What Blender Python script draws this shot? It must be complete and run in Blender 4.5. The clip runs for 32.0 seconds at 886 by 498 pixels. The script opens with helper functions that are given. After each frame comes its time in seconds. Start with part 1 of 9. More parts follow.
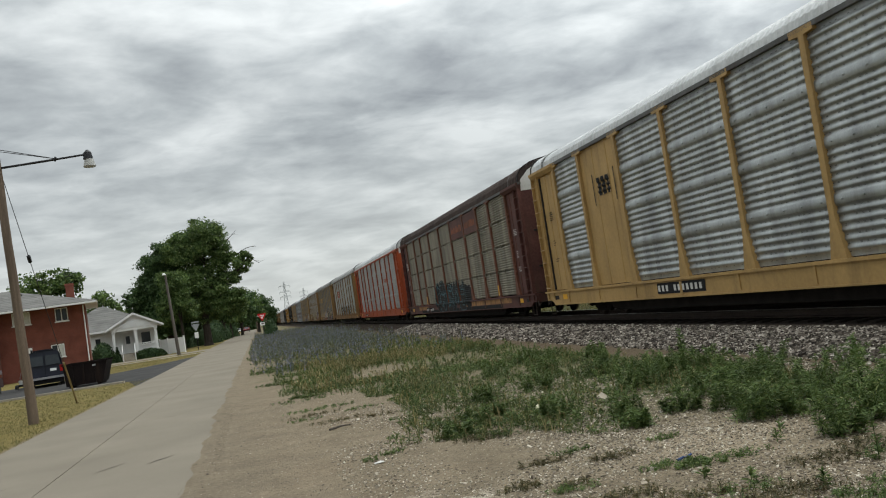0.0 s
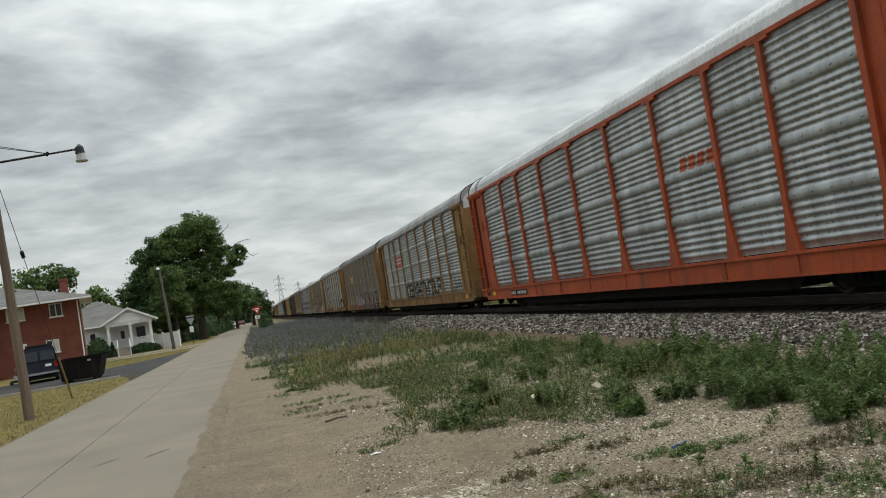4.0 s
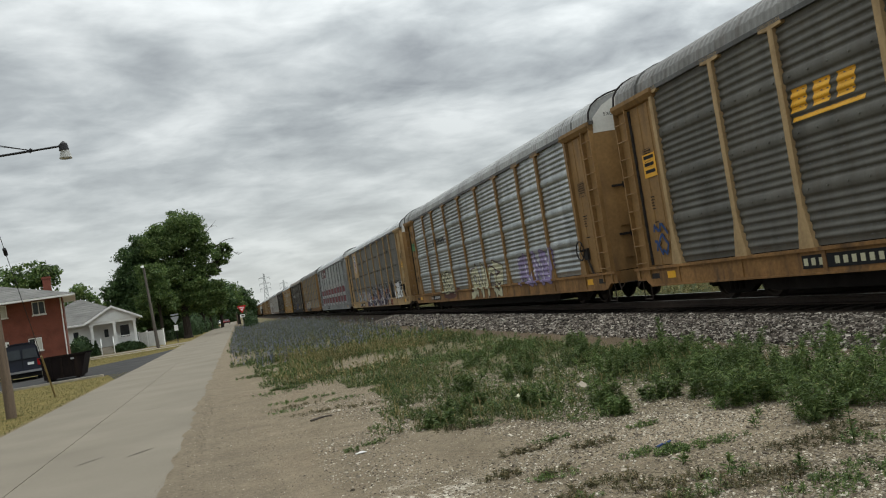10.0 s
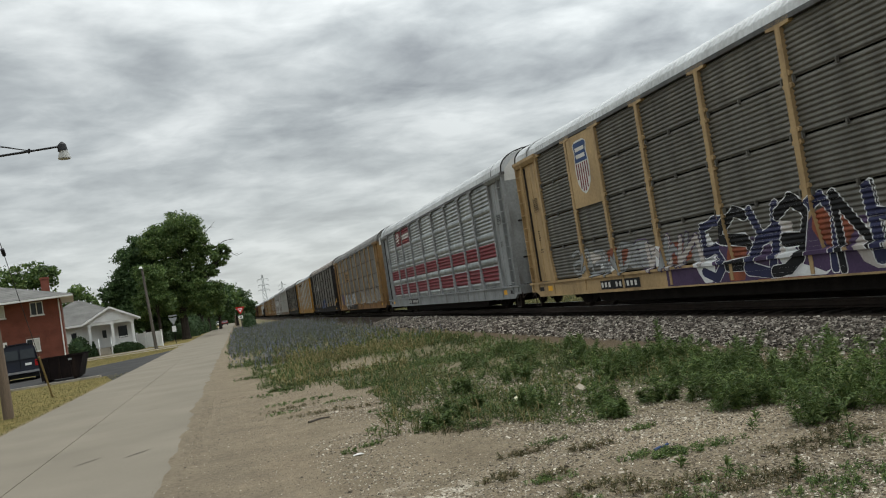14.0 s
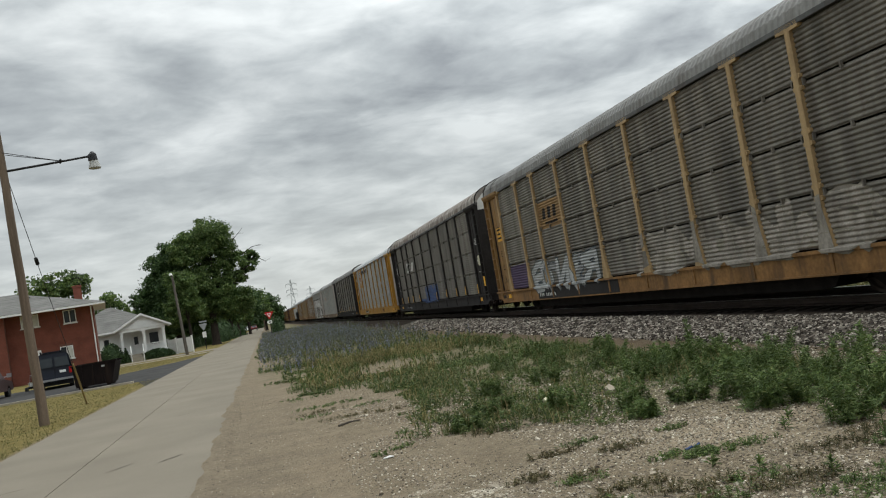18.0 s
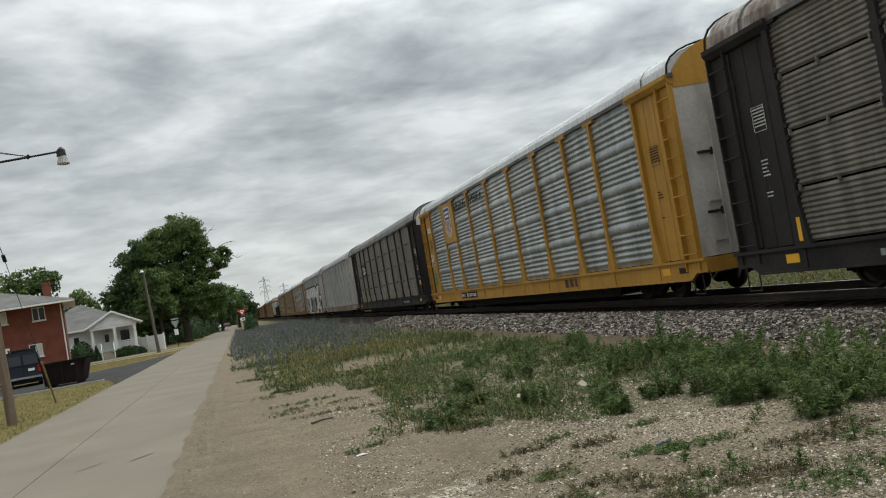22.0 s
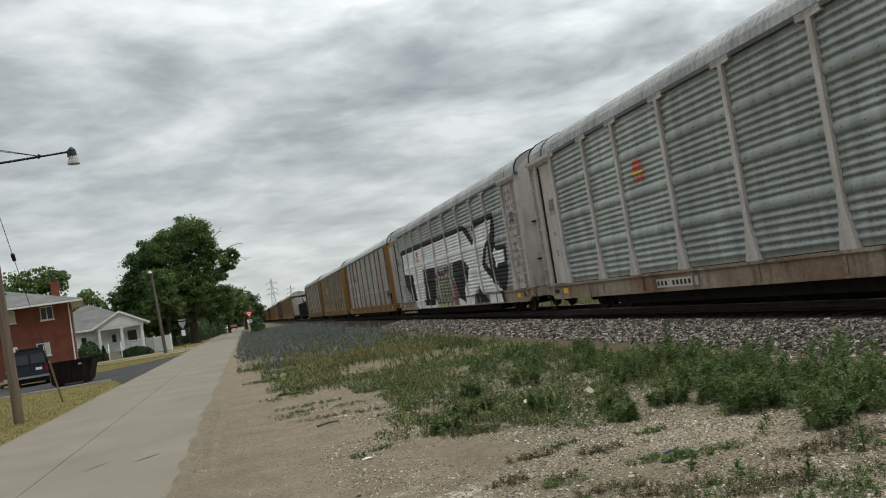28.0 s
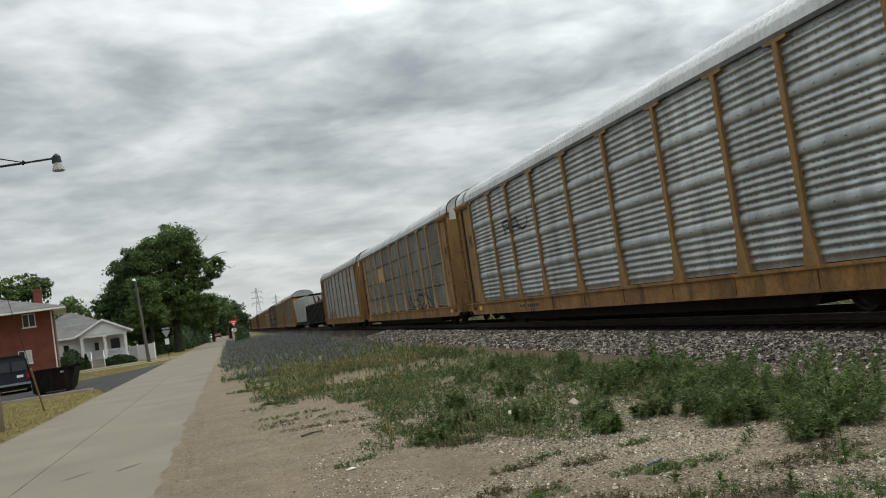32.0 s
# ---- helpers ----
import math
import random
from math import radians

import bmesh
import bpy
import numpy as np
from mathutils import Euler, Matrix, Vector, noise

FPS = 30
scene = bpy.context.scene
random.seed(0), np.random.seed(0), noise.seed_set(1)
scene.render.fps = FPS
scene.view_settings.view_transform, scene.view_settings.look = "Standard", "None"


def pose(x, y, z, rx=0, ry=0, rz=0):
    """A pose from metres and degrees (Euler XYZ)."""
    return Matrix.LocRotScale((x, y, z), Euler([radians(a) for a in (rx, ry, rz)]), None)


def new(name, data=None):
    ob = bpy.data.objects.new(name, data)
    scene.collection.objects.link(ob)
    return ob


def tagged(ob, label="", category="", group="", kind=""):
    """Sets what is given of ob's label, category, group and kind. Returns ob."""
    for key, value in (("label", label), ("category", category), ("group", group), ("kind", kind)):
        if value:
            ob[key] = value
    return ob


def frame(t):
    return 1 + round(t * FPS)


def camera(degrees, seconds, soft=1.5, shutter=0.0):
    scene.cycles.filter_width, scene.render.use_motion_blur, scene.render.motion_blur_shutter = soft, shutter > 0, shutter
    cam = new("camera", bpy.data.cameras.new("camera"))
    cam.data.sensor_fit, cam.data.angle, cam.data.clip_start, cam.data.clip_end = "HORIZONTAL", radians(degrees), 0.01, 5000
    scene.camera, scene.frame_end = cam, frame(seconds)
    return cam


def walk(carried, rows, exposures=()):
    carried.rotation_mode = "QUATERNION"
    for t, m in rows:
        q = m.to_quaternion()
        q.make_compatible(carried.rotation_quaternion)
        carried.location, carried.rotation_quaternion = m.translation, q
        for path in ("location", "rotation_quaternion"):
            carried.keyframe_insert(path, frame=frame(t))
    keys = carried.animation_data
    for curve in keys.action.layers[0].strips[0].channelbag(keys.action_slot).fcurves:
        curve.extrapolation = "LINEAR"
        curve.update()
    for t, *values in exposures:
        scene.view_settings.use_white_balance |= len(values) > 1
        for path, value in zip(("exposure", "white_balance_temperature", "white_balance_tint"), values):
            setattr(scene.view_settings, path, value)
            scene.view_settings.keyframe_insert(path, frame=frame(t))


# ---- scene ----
cam = camera(53.66, 32.0, soft=1.1, shutter=0.04)
EYE = 1.7
ROWS = [
    (0.0, -0.005, 0.003, 0.006, -11.97, 3.12, 8.51),
    (0.5, -0.005, -0.001, 0.005, -11.83, 2.87, 8.69),
    (1.0, -0.003, -0.002, 0.006, -11.88, 2.80, 8.76),
    (1.5, -0.006, -0.005, 0.004, -12.09, 2.80, 8.57),
    (2.0, -0.005, -0.006, 0.005, -11.78, 3.00, 8.29),
    (2.5, -0.007, -0.002, 0.005, -11.48, 3.15, 8.13),
    (3.0, -0.007, -0.007, 0.002, -11.77, 2.73, 8.37),
    (3.5, -0.002, -0.006, 0.001, -12.15, 2.50, 8.94),
    (5.5, -0.005, 0.006, -0.002, -12.90, 2.69, 8.96),
    (6.0, -0.004, 0.014, -0.002, -13.76, 2.17, 9.13),
    (6.5, -0.001, 0.005, -0.001, -13.87, 2.08, 9.35),
    (7.0, 0.002, 0.007, -0.001, -13.78, 1.86, 9.55),
    (7.5, 0.003, 0.006, 0.0, -13.57, 1.84, 9.22),
    (8.0, 0.0, 0.007, -0.001, -13.28, 2.01, 8.97),
    (8.5, 0.0, 0.001, -0.001, -13.15, 2.18, 9.11),
    (9.0, -0.004, -0.003, -0.002, -13.10, 2.22, 9.05),
    (9.5, -0.001, 0.006, -0.003, -13.34, 2.30, 8.91),
    (10.0, -0.004, -0.003, -0.001, -13.25, 2.32, 8.89),
    (10.5, -0.003, -0.003, 0.0, -13.14, 2.26, 8.96),
    (11.0, -0.002, -0.001, -0.001, -13.17, 2.30, 9.18),
    (11.5, -0.005, -0.0, -0.002, -12.91, 2.34, 9.13),
    (12.0, -0.0, 0.004, -0.001, -12.84, 2.35, 8.91),
    (12.5, -0.004, 0.008, -0.003, -13.11, 2.10, 8.71),
    (13.0, 0.002, 0.007, -0.001, -13.35, 1.94, 8.79),
    (13.5, 0.004, 0.01, 0.0, -13.54, 2.11, 8.86),
    (14.0, -0.0, 0.005, -0.004, -13.35, 2.44, 8.68),
    (14.5, -0.0, 0.003, -0.0, -13.04, 2.71, 8.66),
    (16.5, 0.001, 0.006, -0.001, -12.53, 3.28, 8.79),
    (17.0, 0.004, -0.0, 0.0, -12.21, 3.19, 9.29),
    (17.5, -0.0, -0.004, -0.001, -11.79, 3.12, 9.53),
    (18.0, -0.007, -0.019, -0.004, -11.54, 2.88, 9.52),
    (18.5, -0.004, -0.026, -0.002, -11.91, 2.75, 9.44),
    (19.0, -0.004, -0.02, -0.003, -12.80, 2.84, 9.51),
    (19.5, 0.005, -0.013, -0.003, -13.33, 3.02, 9.48),
    (20.0, 0.009, -0.011, 0.001, -13.26, 3.36, 9.22),
    (20.5, 0.015, -0.016, 0.002, -12.88, 3.36, 9.29),
    (21.0, 0.014, -0.01, 0.0, -12.87, 3.09, 9.46),
    (21.5, 0.012, -0.013, -0.001, -13.04, 2.87, 9.59),
    (22.0, 0.012, -0.0, -0.001, -13.25, 2.36, 9.65),
    (22.5, 0.004, 0.0, -0.003, -13.49, 2.00, 9.53),
    (23.0, 0.001, -0.003, -0.004, -13.79, 1.91, 9.51),
    (23.5, 0.004, 0.001, -0.002, -13.80, 2.10, 9.46),
    (24.0, -0.003, -0.007, 0.001, -13.70, 2.50, 9.09),
    (24.5, -0.003, -0.005, -0.001, -13.58, 2.42, 8.76),
    (25.0, 0.003, -0.004, -0.001, -13.27, 2.35, 8.82),
    (25.5, 0.006, 0.007, 0.0, -13.44, 2.60, 8.96),
    (27.5, 0.007, 0.017, -0.001, -12.91, 2.90, 8.99),
    (28.0, 0.003, 0.011, -0.002, -12.79, 2.74, 8.88),
    (28.5, 0.004, 0.012, -0.005, -13.54, 2.79, 8.57),
    (29.0, 0.004, 0.006, -0.002, -14.17, 2.99, 8.38),
    (29.5, 0.0, 0.006, -0.001, -13.91, 3.10, 8.52),
    (30.0, 0.001, 0.002, -0.001, -13.67, 3.45, 8.42),
    (30.5, -0.003, 0.01, -0.0, -13.70, 3.63, 8.47),
    (31.0, 0.002, 0.011, -0.002, -13.39, 3.60, 8.56),
    (31.5, -0.001, 0.005, -0.001, -13.38, 3.16, 8.40),
    (32.0, 0.0, 0.001, -0.001, -13.74, 3.27, 8.44),
]
walk(cam, [(t, pose(x, y, EYE + z, 90 + pitch, roll, yaw)) for t, x, y, z, yaw, pitch, roll in ROWS])

# ---------------------------------------------------------------- world and light
world = bpy.data.worlds.new("overcast_sky")
scene.world = world
world.use_nodes = True
SUN_EL, SUN_ROT = radians(66), radians(70)


def build_world():
    nt = world.node_tree
    nt.nodes.clear()
    n = nt.nodes.new
    link = nt.links.new
    out, bg = n("ShaderNodeOutputWorld"), n("ShaderNodeBackground")
    tc, sep = n("ShaderNodeTexCoord"), n("ShaderNodeSeparateXYZ")
    link(tc.outputs["Generated"], sep.inputs[0])
    # the cloud deck: the direction met with a plane high above
    add = n("ShaderNodeMath"); add.operation = "MAXIMUM"; add.inputs[1].default_value = 0.0
    link(sep.outputs[2], add.inputs[0])
    add2 = n("ShaderNodeMath"); add2.operation = "ADD"; add2.inputs[1].default_value = 0.17
    link(add.outputs[0], add2.inputs[0])
    dx, dy = n("ShaderNodeMath"), n("ShaderNodeMath")
    dx.operation = dy.operation = "DIVIDE"
    link(sep.outputs[0], dx.inputs[0]); link(add2.outputs[0], dx.inputs[1])
    link(sep.outputs[1], dy.inputs[0]); link(add2.outputs[0], dy.inputs[1])
    comb = n("ShaderNodeCombineXYZ")
    link(dx.outputs[0], comb.inputs[0]); link(dy.outputs[0], comb.inputs[1])
    rot = n("ShaderNodeMapping")
    rot.inputs["Rotation"].default_value = (0, 0, radians(-24))
    rot.inputs["Location"].default_value = (1.7, 0.9, 0)
    rot.inputs["Scale"].default_value = (0.88, 1.0, 1)
    link(comb.outputs[0], rot.inputs["Vector"])
    big = n("ShaderNodeTexNoise")
    big.inputs["Scale"].default_value, big.inputs["Detail"].default_value = 2.1, 8
    big.inputs["Roughness"].default_value, big.inputs["Distortion"].default_value = 0.52, 0.3
    link(rot.outputs[0], big.inputs["Vector"])
    ramp = n("ShaderNodeValToRGB")
    e = ramp.color_ramp.elements
    e[0].position, e[0].color = 0.30, (0.365, 0.392, 0.408, 1)
    e[1].position, e[1].color = 0.70, (0.94, 0.985, 0.98, 1)
    mid = e.new(0.47); mid.color = (0.575, 0.617, 0.625, 1)
    # thin wisps under the larger rolls
    rot2 = n("ShaderNodeMapping")
    rot2.inputs["Rotation"].default_value = (0, 0, radians(-16))
    rot2.inputs["Scale"].default_value = (0.95, 1.05, 1)
    link(comb.outputs[0], rot2.inputs["Vector"])
    wisp = n("ShaderNodeTexNoise")
    wisp.inputs["Scale"].default_value, wisp.inputs["Detail"].default_value = 6.5, 6
    wisp.inputs["Roughness"].default_value, wisp.inputs["Distortion"].default_value = 0.55, 0.4
    link(rot2.outputs[0], wisp.inputs["Vector"])
    sway = n("ShaderNodeMath"); sway.operation = "MULTIPLY_ADD"
    sway.inputs[1].default_value, sway.inputs[2].default_value = 0.32, -0.16
    link(wisp.outputs["Fac"], sway.inputs[0])
    total = n("ShaderNodeMath"); total.operation = "ADD"
    link(big.outputs["Fac"], total.inputs[0]); link(sway.outputs[0], total.inputs[1])
    link(total.outputs[0], ramp.inputs[0])
    # brighter, slightly warm low sky
    low = n("ShaderNodeMapRange")
    low.inputs["From Min"].default_value, low.inputs["From Max"].default_value = 0.0, 0.20
    low.inputs["To Min"].default_value, low.inputs["To Max"].default_value = 0.62, 0.0
    link(sep.outputs[2], low.inputs["Value"])
    mix = n("ShaderNodeMix"); mix.data_type = "RGBA"
    link(low.outputs[0], mix.inputs["Factor"])
    link(ramp.outputs[0], mix.inputs[6]); mix.inputs[7].default_value = (0.89, 0.93, 0.905, 1)
    # an overcast sky is brightest overhead
    zen = n("ShaderNodeMapRange"); zen.interpolation_type = "SMOOTHSTEP"
    zen.inputs["From Min"].default_value, zen.inputs["From Max"].default_value = 0.15, 0.85
    zen.inputs["To Min"].default_value, zen.inputs["To Max"].default_value = 1.0, 2.0
    link(sep.outputs[2], zen.inputs["Value"])
    # thinner cloud round the hidden sun
    near = n("ShaderNodeVectorMath"); near.operation = "DOT_PRODUCT"
    near.inputs[1].default_value = (math.cos(SUN_EL) * math.sin(SUN_ROT), math.cos(SUN_EL) * math.cos(SUN_ROT), math.sin(SUN_EL))
    link(tc.outputs["Generated"], near.inputs[0])
    glow = n("ShaderNodeMapRange")
    glow.inputs["From Min"].default_value, glow.inputs["From Max"].default_value = 0.38, 0.90
    glow.inputs["To Min"].default_value, glow.inputs["To Max"].default_value = 1.0, 2.0
    link(near.outputs["Value"], glow.inputs["Value"])
    both = n("ShaderNodeMath"); both.operation = "MULTIPLY"
    link(zen.outputs[0], both.inputs[0]); link(glow.outputs[0], both.inputs[1])
    lift = n("ShaderNodeVectorMath"); lift.operation = "SCALE"
    link(mix.outputs[2], lift.inputs[0]); link(both.outputs[0], lift.inputs["Scale"])
    # a trace of the clear sky that shines through
    sky = n("ShaderNodeTexSky"); sky.sky_type = "NISHITA"; sky.sun_disc = False
    sky.sun_elevation, sky.sun_rotation = SUN_EL, SUN_ROT
    sc = n("ShaderNodeMix"); sc.data_type = "RGBA"; sc.blend_type = "ADD"
    sc.inputs["Factor"].default_value = 0.012
    link(lift.outputs[0], sc.inputs[6]); link(sky.outputs[0], sc.inputs[7])
    link(sc.outputs[2], bg.inputs[0])
    bg.inputs[1].default_value = 0.75
    link(bg.outputs[0], out.inputs[0])


build_world()
sun = new("sun", bpy.data.lights.new("sun", "SUN"))
sun.data.energy, sun.data.angle, sun.data.color = 1.2, radians(30), (0.97, 0.95, 0.88)
sun.rotation_euler = Euler((radians(24), 0, radians(110)))
scene.view_settings.exposure = 0.0

# ---------------------------------------------------------------- materials
MATS = {}


def material(name, base, rough=0.8, metal=0.0, vary=0.25, scale=3.0, fine=40.0, bump=0.2, dark=None, stain=0.0, per_object=0.0, coord="Object", spec=0.22, stretch=(1, 1, 1)):
    """A painted, dusty or weathered surface: two sizes of noise in the colour, grain in the relief."""
    if name in MATS:
        return MATS[name]
    m = bpy.data.materials.new(name)
    m.use_nodes = True
    nt = m.node_tree
    n, link = nt.nodes.new, nt.links.new
    bsdf = nt.nodes["Principled BSDF"]
    bsdf.inputs["Roughness"].default_value, bsdf.inputs["Metallic"].default_value = rough, metal
    bsdf.inputs["Specular IOR Level"].default_value = spec
    tc, mp = n("ShaderNodeTexCoord"), n("ShaderNodeMapping")
    mp.inputs["Scale"].default_value = stretch
    link(tc.outputs[coord], mp.inputs[0])
    a, b = n("ShaderNodeTexNoise"), n("ShaderNodeTexNoise")
    a.inputs["Scale"].default_value, a.inputs["Detail"].default_value = scale, 6
    b.inputs["Scale"].default_value, b.inputs["Detail"].default_value = fine, 4
    link(mp.outputs[0], a.inputs["Vector"]); link(mp.outputs[0], b.inputs["Vector"])
    lo = dark if dark else tuple(c * (1 - vary) for c in base)
    hi = tuple(min(1, c * (1 + vary * 0.7)) for c in base)
    r = n("ShaderNodeValToRGB")
    r.color_ramp.elements[0].position, r.color_ramp.elements[1].position = 0.3, 0.7
    r.color_ramp.elements[0].color, r.color_ramp.elements[1].color = (*lo, 1), (*hi, 1)
    link(a.outputs["Fac"], r.inputs[0])
    mixer = n("ShaderNodeMix"); mixer.data_type = "RGBA"; mixer.blend_type = "OVERLAY"
    mixer.inputs["Factor"].default_value = min(1.0, vary * 1.4)
    link(r.outputs[0], mixer.inputs[6]); link(b.outputs["Fac"], mixer.inputs[7])
    last = mixer.outputs[2]
    if stain:
        st, sr = n("ShaderNodeTexNoise"), n("ShaderNodeValToRGB")
        mp2 = n("ShaderNodeMapping"); mp2.inputs["Scale"].default_value = (1.0, 1.6, 0.25)
        link(tc.outputs[coord], mp2.inputs[0]); link(mp2.outputs[0], st.inputs["Vector"])
        st.inputs["Scale"].default_value, st.inputs["Detail"].default_value = 2.2, 8
        sr.color_ramp.elements[0].position, sr.color_ramp.elements[1].position = 0.5, 0.72
        sr.color_ramp.elements[0].color, sr.color_ramp.elements[1].color = (0, 0, 0, 1), (stain, stain, stain, 1)
        link(st.outputs["Fac"], sr.inputs[0])
        m2 = n("ShaderNodeMix"); m2.data_type = "RGBA"
        link(sr.outputs[0], m2.inputs["Factor"]); link(last, m2.inputs[6])
        m2.inputs[7].default_value = (0.06, 0.038, 0.024, 1)
        last = m2.outputs[2]
    if per_object:
        oi, hs, mr = n("ShaderNodeObjectInfo"), n("ShaderNodeHueSaturation"), n("ShaderNodeMapRange")
        mr.inputs["To Min"].default_value, mr.inputs["To Max"].default_value = 1 - per_object, 1 + per_object
        link(oi.outputs["Random"], mr.inputs["Value"]); link(mr.outputs[0], hs.inputs["Value"])
        link(last, hs.inputs["Color"]); last = hs.outputs[0]
    link(last, bsdf.inputs["Base Color"])
    bp = n("ShaderNodeBump")
    bp.inputs["Strength"].default_value, bp.inputs["Distance"].default_value = bump, 0.02
    link(b.outputs["Fac"], bp.inputs["Height"]); link(bp.outputs[0], bsdf.inputs["Normal"])
    MATS[name] = m
    return m


# ---------------------------------------------------------------- mesh helpers
def box(bm, x0, x1, y0, y1, z0, z1):
    vs = [bm.verts.new(p) for p in ((x0, y0, z0), (x1, y0, z0), (x1, y1, z0), (x0, y1, z0), (x0, y0, z1), (x1, y0, z1), (x1, y1, z1), (x0, y1, z1))]
    for f in ((3, 2, 1, 0), (4, 5, 6, 7), (0, 1, 5, 4), (1, 2, 6, 5), (2, 3, 7, 6), (3, 0, 4, 7)):
        bm.faces.new([vs[i] for i in f])
    return vs


def tube(bm, a, b, r0, r1=None, n=8, cap=True):
    a, b = Vector(a), Vector(b)
    r1 = r0 if r1 is None else r1
    q = (b - a).to_track_quat("Z", "Y")
    rings = []
    for p, r in ((a, r0), (b, r1)):
        rings.append([bm.verts.new(p + q @ Vector((math.cos(k * math.tau / n) * r, math.sin(k * math.tau / n) * r, 0))) for k in range(n)])
    for k in range(n):
        bm.faces.new((rings[0][k], rings[0][(k + 1) % n], rings[1][(k + 1) % n], rings[1][k]))
    if cap:
        bm.faces.new(rings[0][::-1]); bm.faces.new(rings[1])


def strip(bm, profile, y0, y1, cuts=1):
    """An open profile of (x, z) drawn along y."""
    rows = []
    for i in range(cuts + 1):
        y = y0 + (y1 - y0) * i / cuts
        rows.append([bm.verts.new((x, y, z)) for x, z in profile])
    for r0, r1 in zip(rows, rows[1:]):
        for k in range(len(profile) - 1):
            bm.faces.new((r0[k], r0[k + 1], r1[k + 1], r1[k]))


def prism(bm, outline, x0, x1):
    """A closed outline of (y, z), drawn from x0 to x1."""
    a = [bm.verts.new((x0, y, z)) for y, z in outline]
    b = [bm.verts.new((x1, y, z)) for y, z in outline]
    bm.faces.new(a); bm.faces.new(b[::-1])
    for k in range(len(outline)):
        j = (k + 1) % len(outline)
        bm.faces.new((a[j], a[k], b[k], b[j]))


def to_mesh(name, bm, smooth=False):
    bmesh.ops.recalc_face_normals(bm, faces=bm.faces)
    me = bpy.data.meshes.new(name)
    bm.to_mesh(me)
    bm.free()
    if smooth:
        me.shade_smooth()
    return me


def part(name, bm, mat, parent, label="", smooth=False):
    """One mesh object under a thing or a part; bm may be a bmesh or a mesh that is shared."""
    me = to_mesh(name, bm, smooth) if isinstance(bm, bmesh.types.BMesh) else bm
    ob = new(name, me)
    if not me.materials:
        me.materials.append(mat)
    elif me.materials[0] != mat:
        ob.material_slots[0].link = "OBJECT"
        ob.material_slots[0].material = mat
    ob.parent = parent
    if label:
        tagged(ob, label=label)
    return ob


def thing(name, label, category, m=None, group="", kind=""):
    ob = new(name)
    ob.empty_display_size = 0.3
    if m is not None:
        ob.matrix_basis = m
    return tagged(ob, label, category, group, kind)


def solid(name, bm, mat, label, category, group="", kind="", smooth=False):
    ob = part(name, bm, mat, None, smooth=smooth)
    return tagged(ob, label, category, group, kind)


def sheet(name, verts, faces, mats, smooth=False):
    me = bpy.data.meshes.new(name)
    me.from_pydata(verts, [], faces)
    for m in mats:
        me.materials.append(m)
    if smooth:
        me.shade_smooth()
    return me

# ---------------------------------------------------------------- the train
SIDE_X, HALF = 9.75, 1.55            # the near side's distance from the eye, half a car's width
TRACK_X, RAIL_Z = SIDE_X + HALF, 0.41
PITCH, FIRST_GAP, SPEED = 28.28, 29.3, 12.164
SILL_LOW, SILL_TOP, SIDE_TOP, CREST = 0.48, 0.92, 4.90, 5.76
MESH = {}
MOVERS = []


def shared(key, make):
    if key not in MESH:
        MESH[key] = make()
    return MESH[key]


def ribs(x, zs, width, out):
    """The profile of a sheet with ridges at the heights zs."""
    p = []
    for z in zs:
        p += [(x, z - width * 0.5), (x - out * 0.6, z - width * 0.36), (x - out, z - width * 0.16), (x - out * 0.95, z + width * 0.06), (x - out * 0.5, z + width * 0.3), (x, z + width * 0.5)]
    return p


def band_levels(low, high):
    """Heights of the three broad bands and of the soft ridges between them."""
    h = high - low
    bands = [low + h * f for f in (0.25, 0.5, 0.75)]
    edges = [low - 0.06] + bands + [high + 0.06]
    ridges = []
    for a, b in zip(edges, edges[1:]):
        z0, z1 = a + 0.135, b - 0.135
        ridges += [z0 + (z1 - z0) * (i + 0.5) / 5 for i in range(5)]
    return bands, ridges


def band_profile(low, high):
    """Soft pressed ridges in four groups, three broad bands between them, as (x, z) from the bottom up."""
    x = -HALF + 0.03
    bands, ridges = band_levels(low, high)
    pts = [(x, low), (x, high)]
    for z in ridges:
        pts += [(x, z - 0.052), (x - 0.014, z - 0.040), (x - 0.026, z - 0.022), (x - 0.029, z - 0.004), (x - 0.022, z + 0.018), (x - 0.010, z + 0.038), (x, z + 0.056)]
    for z in bands:
        pts += [(x, z - 0.118), (x - 0.030, z - 0.098), (x - 0.043, z - 0.07), (x - 0.047, z + 0.0), (x - 0.041, z + 0.07), (x - 0.022, z + 0.102), (x, z + 0.122)]
    return sorted((p for p in pts if low <= p[1] <= high), key=lambda p: p[1])


def tier_profile(low, high, tiers=4, n=10):
    h, x = (high - low) / tiers, -HALF + 0.03
    out = []
    for t in range(tiers):
        z0, z1 = low + t * h + 0.016, low + (t + 1) * h - 0.016
        zs = [z0 + (z1 - z0) * (i + 0.6) / (n + 0.2) for i in range(n)]
        out.append([(x + 0.05, z0), (x, z0 + 0.004)] + ribs(x, zs, 0.078, 0.026) + [(x, z1 - 0.004), (x + 0.05, z1)])
    return out


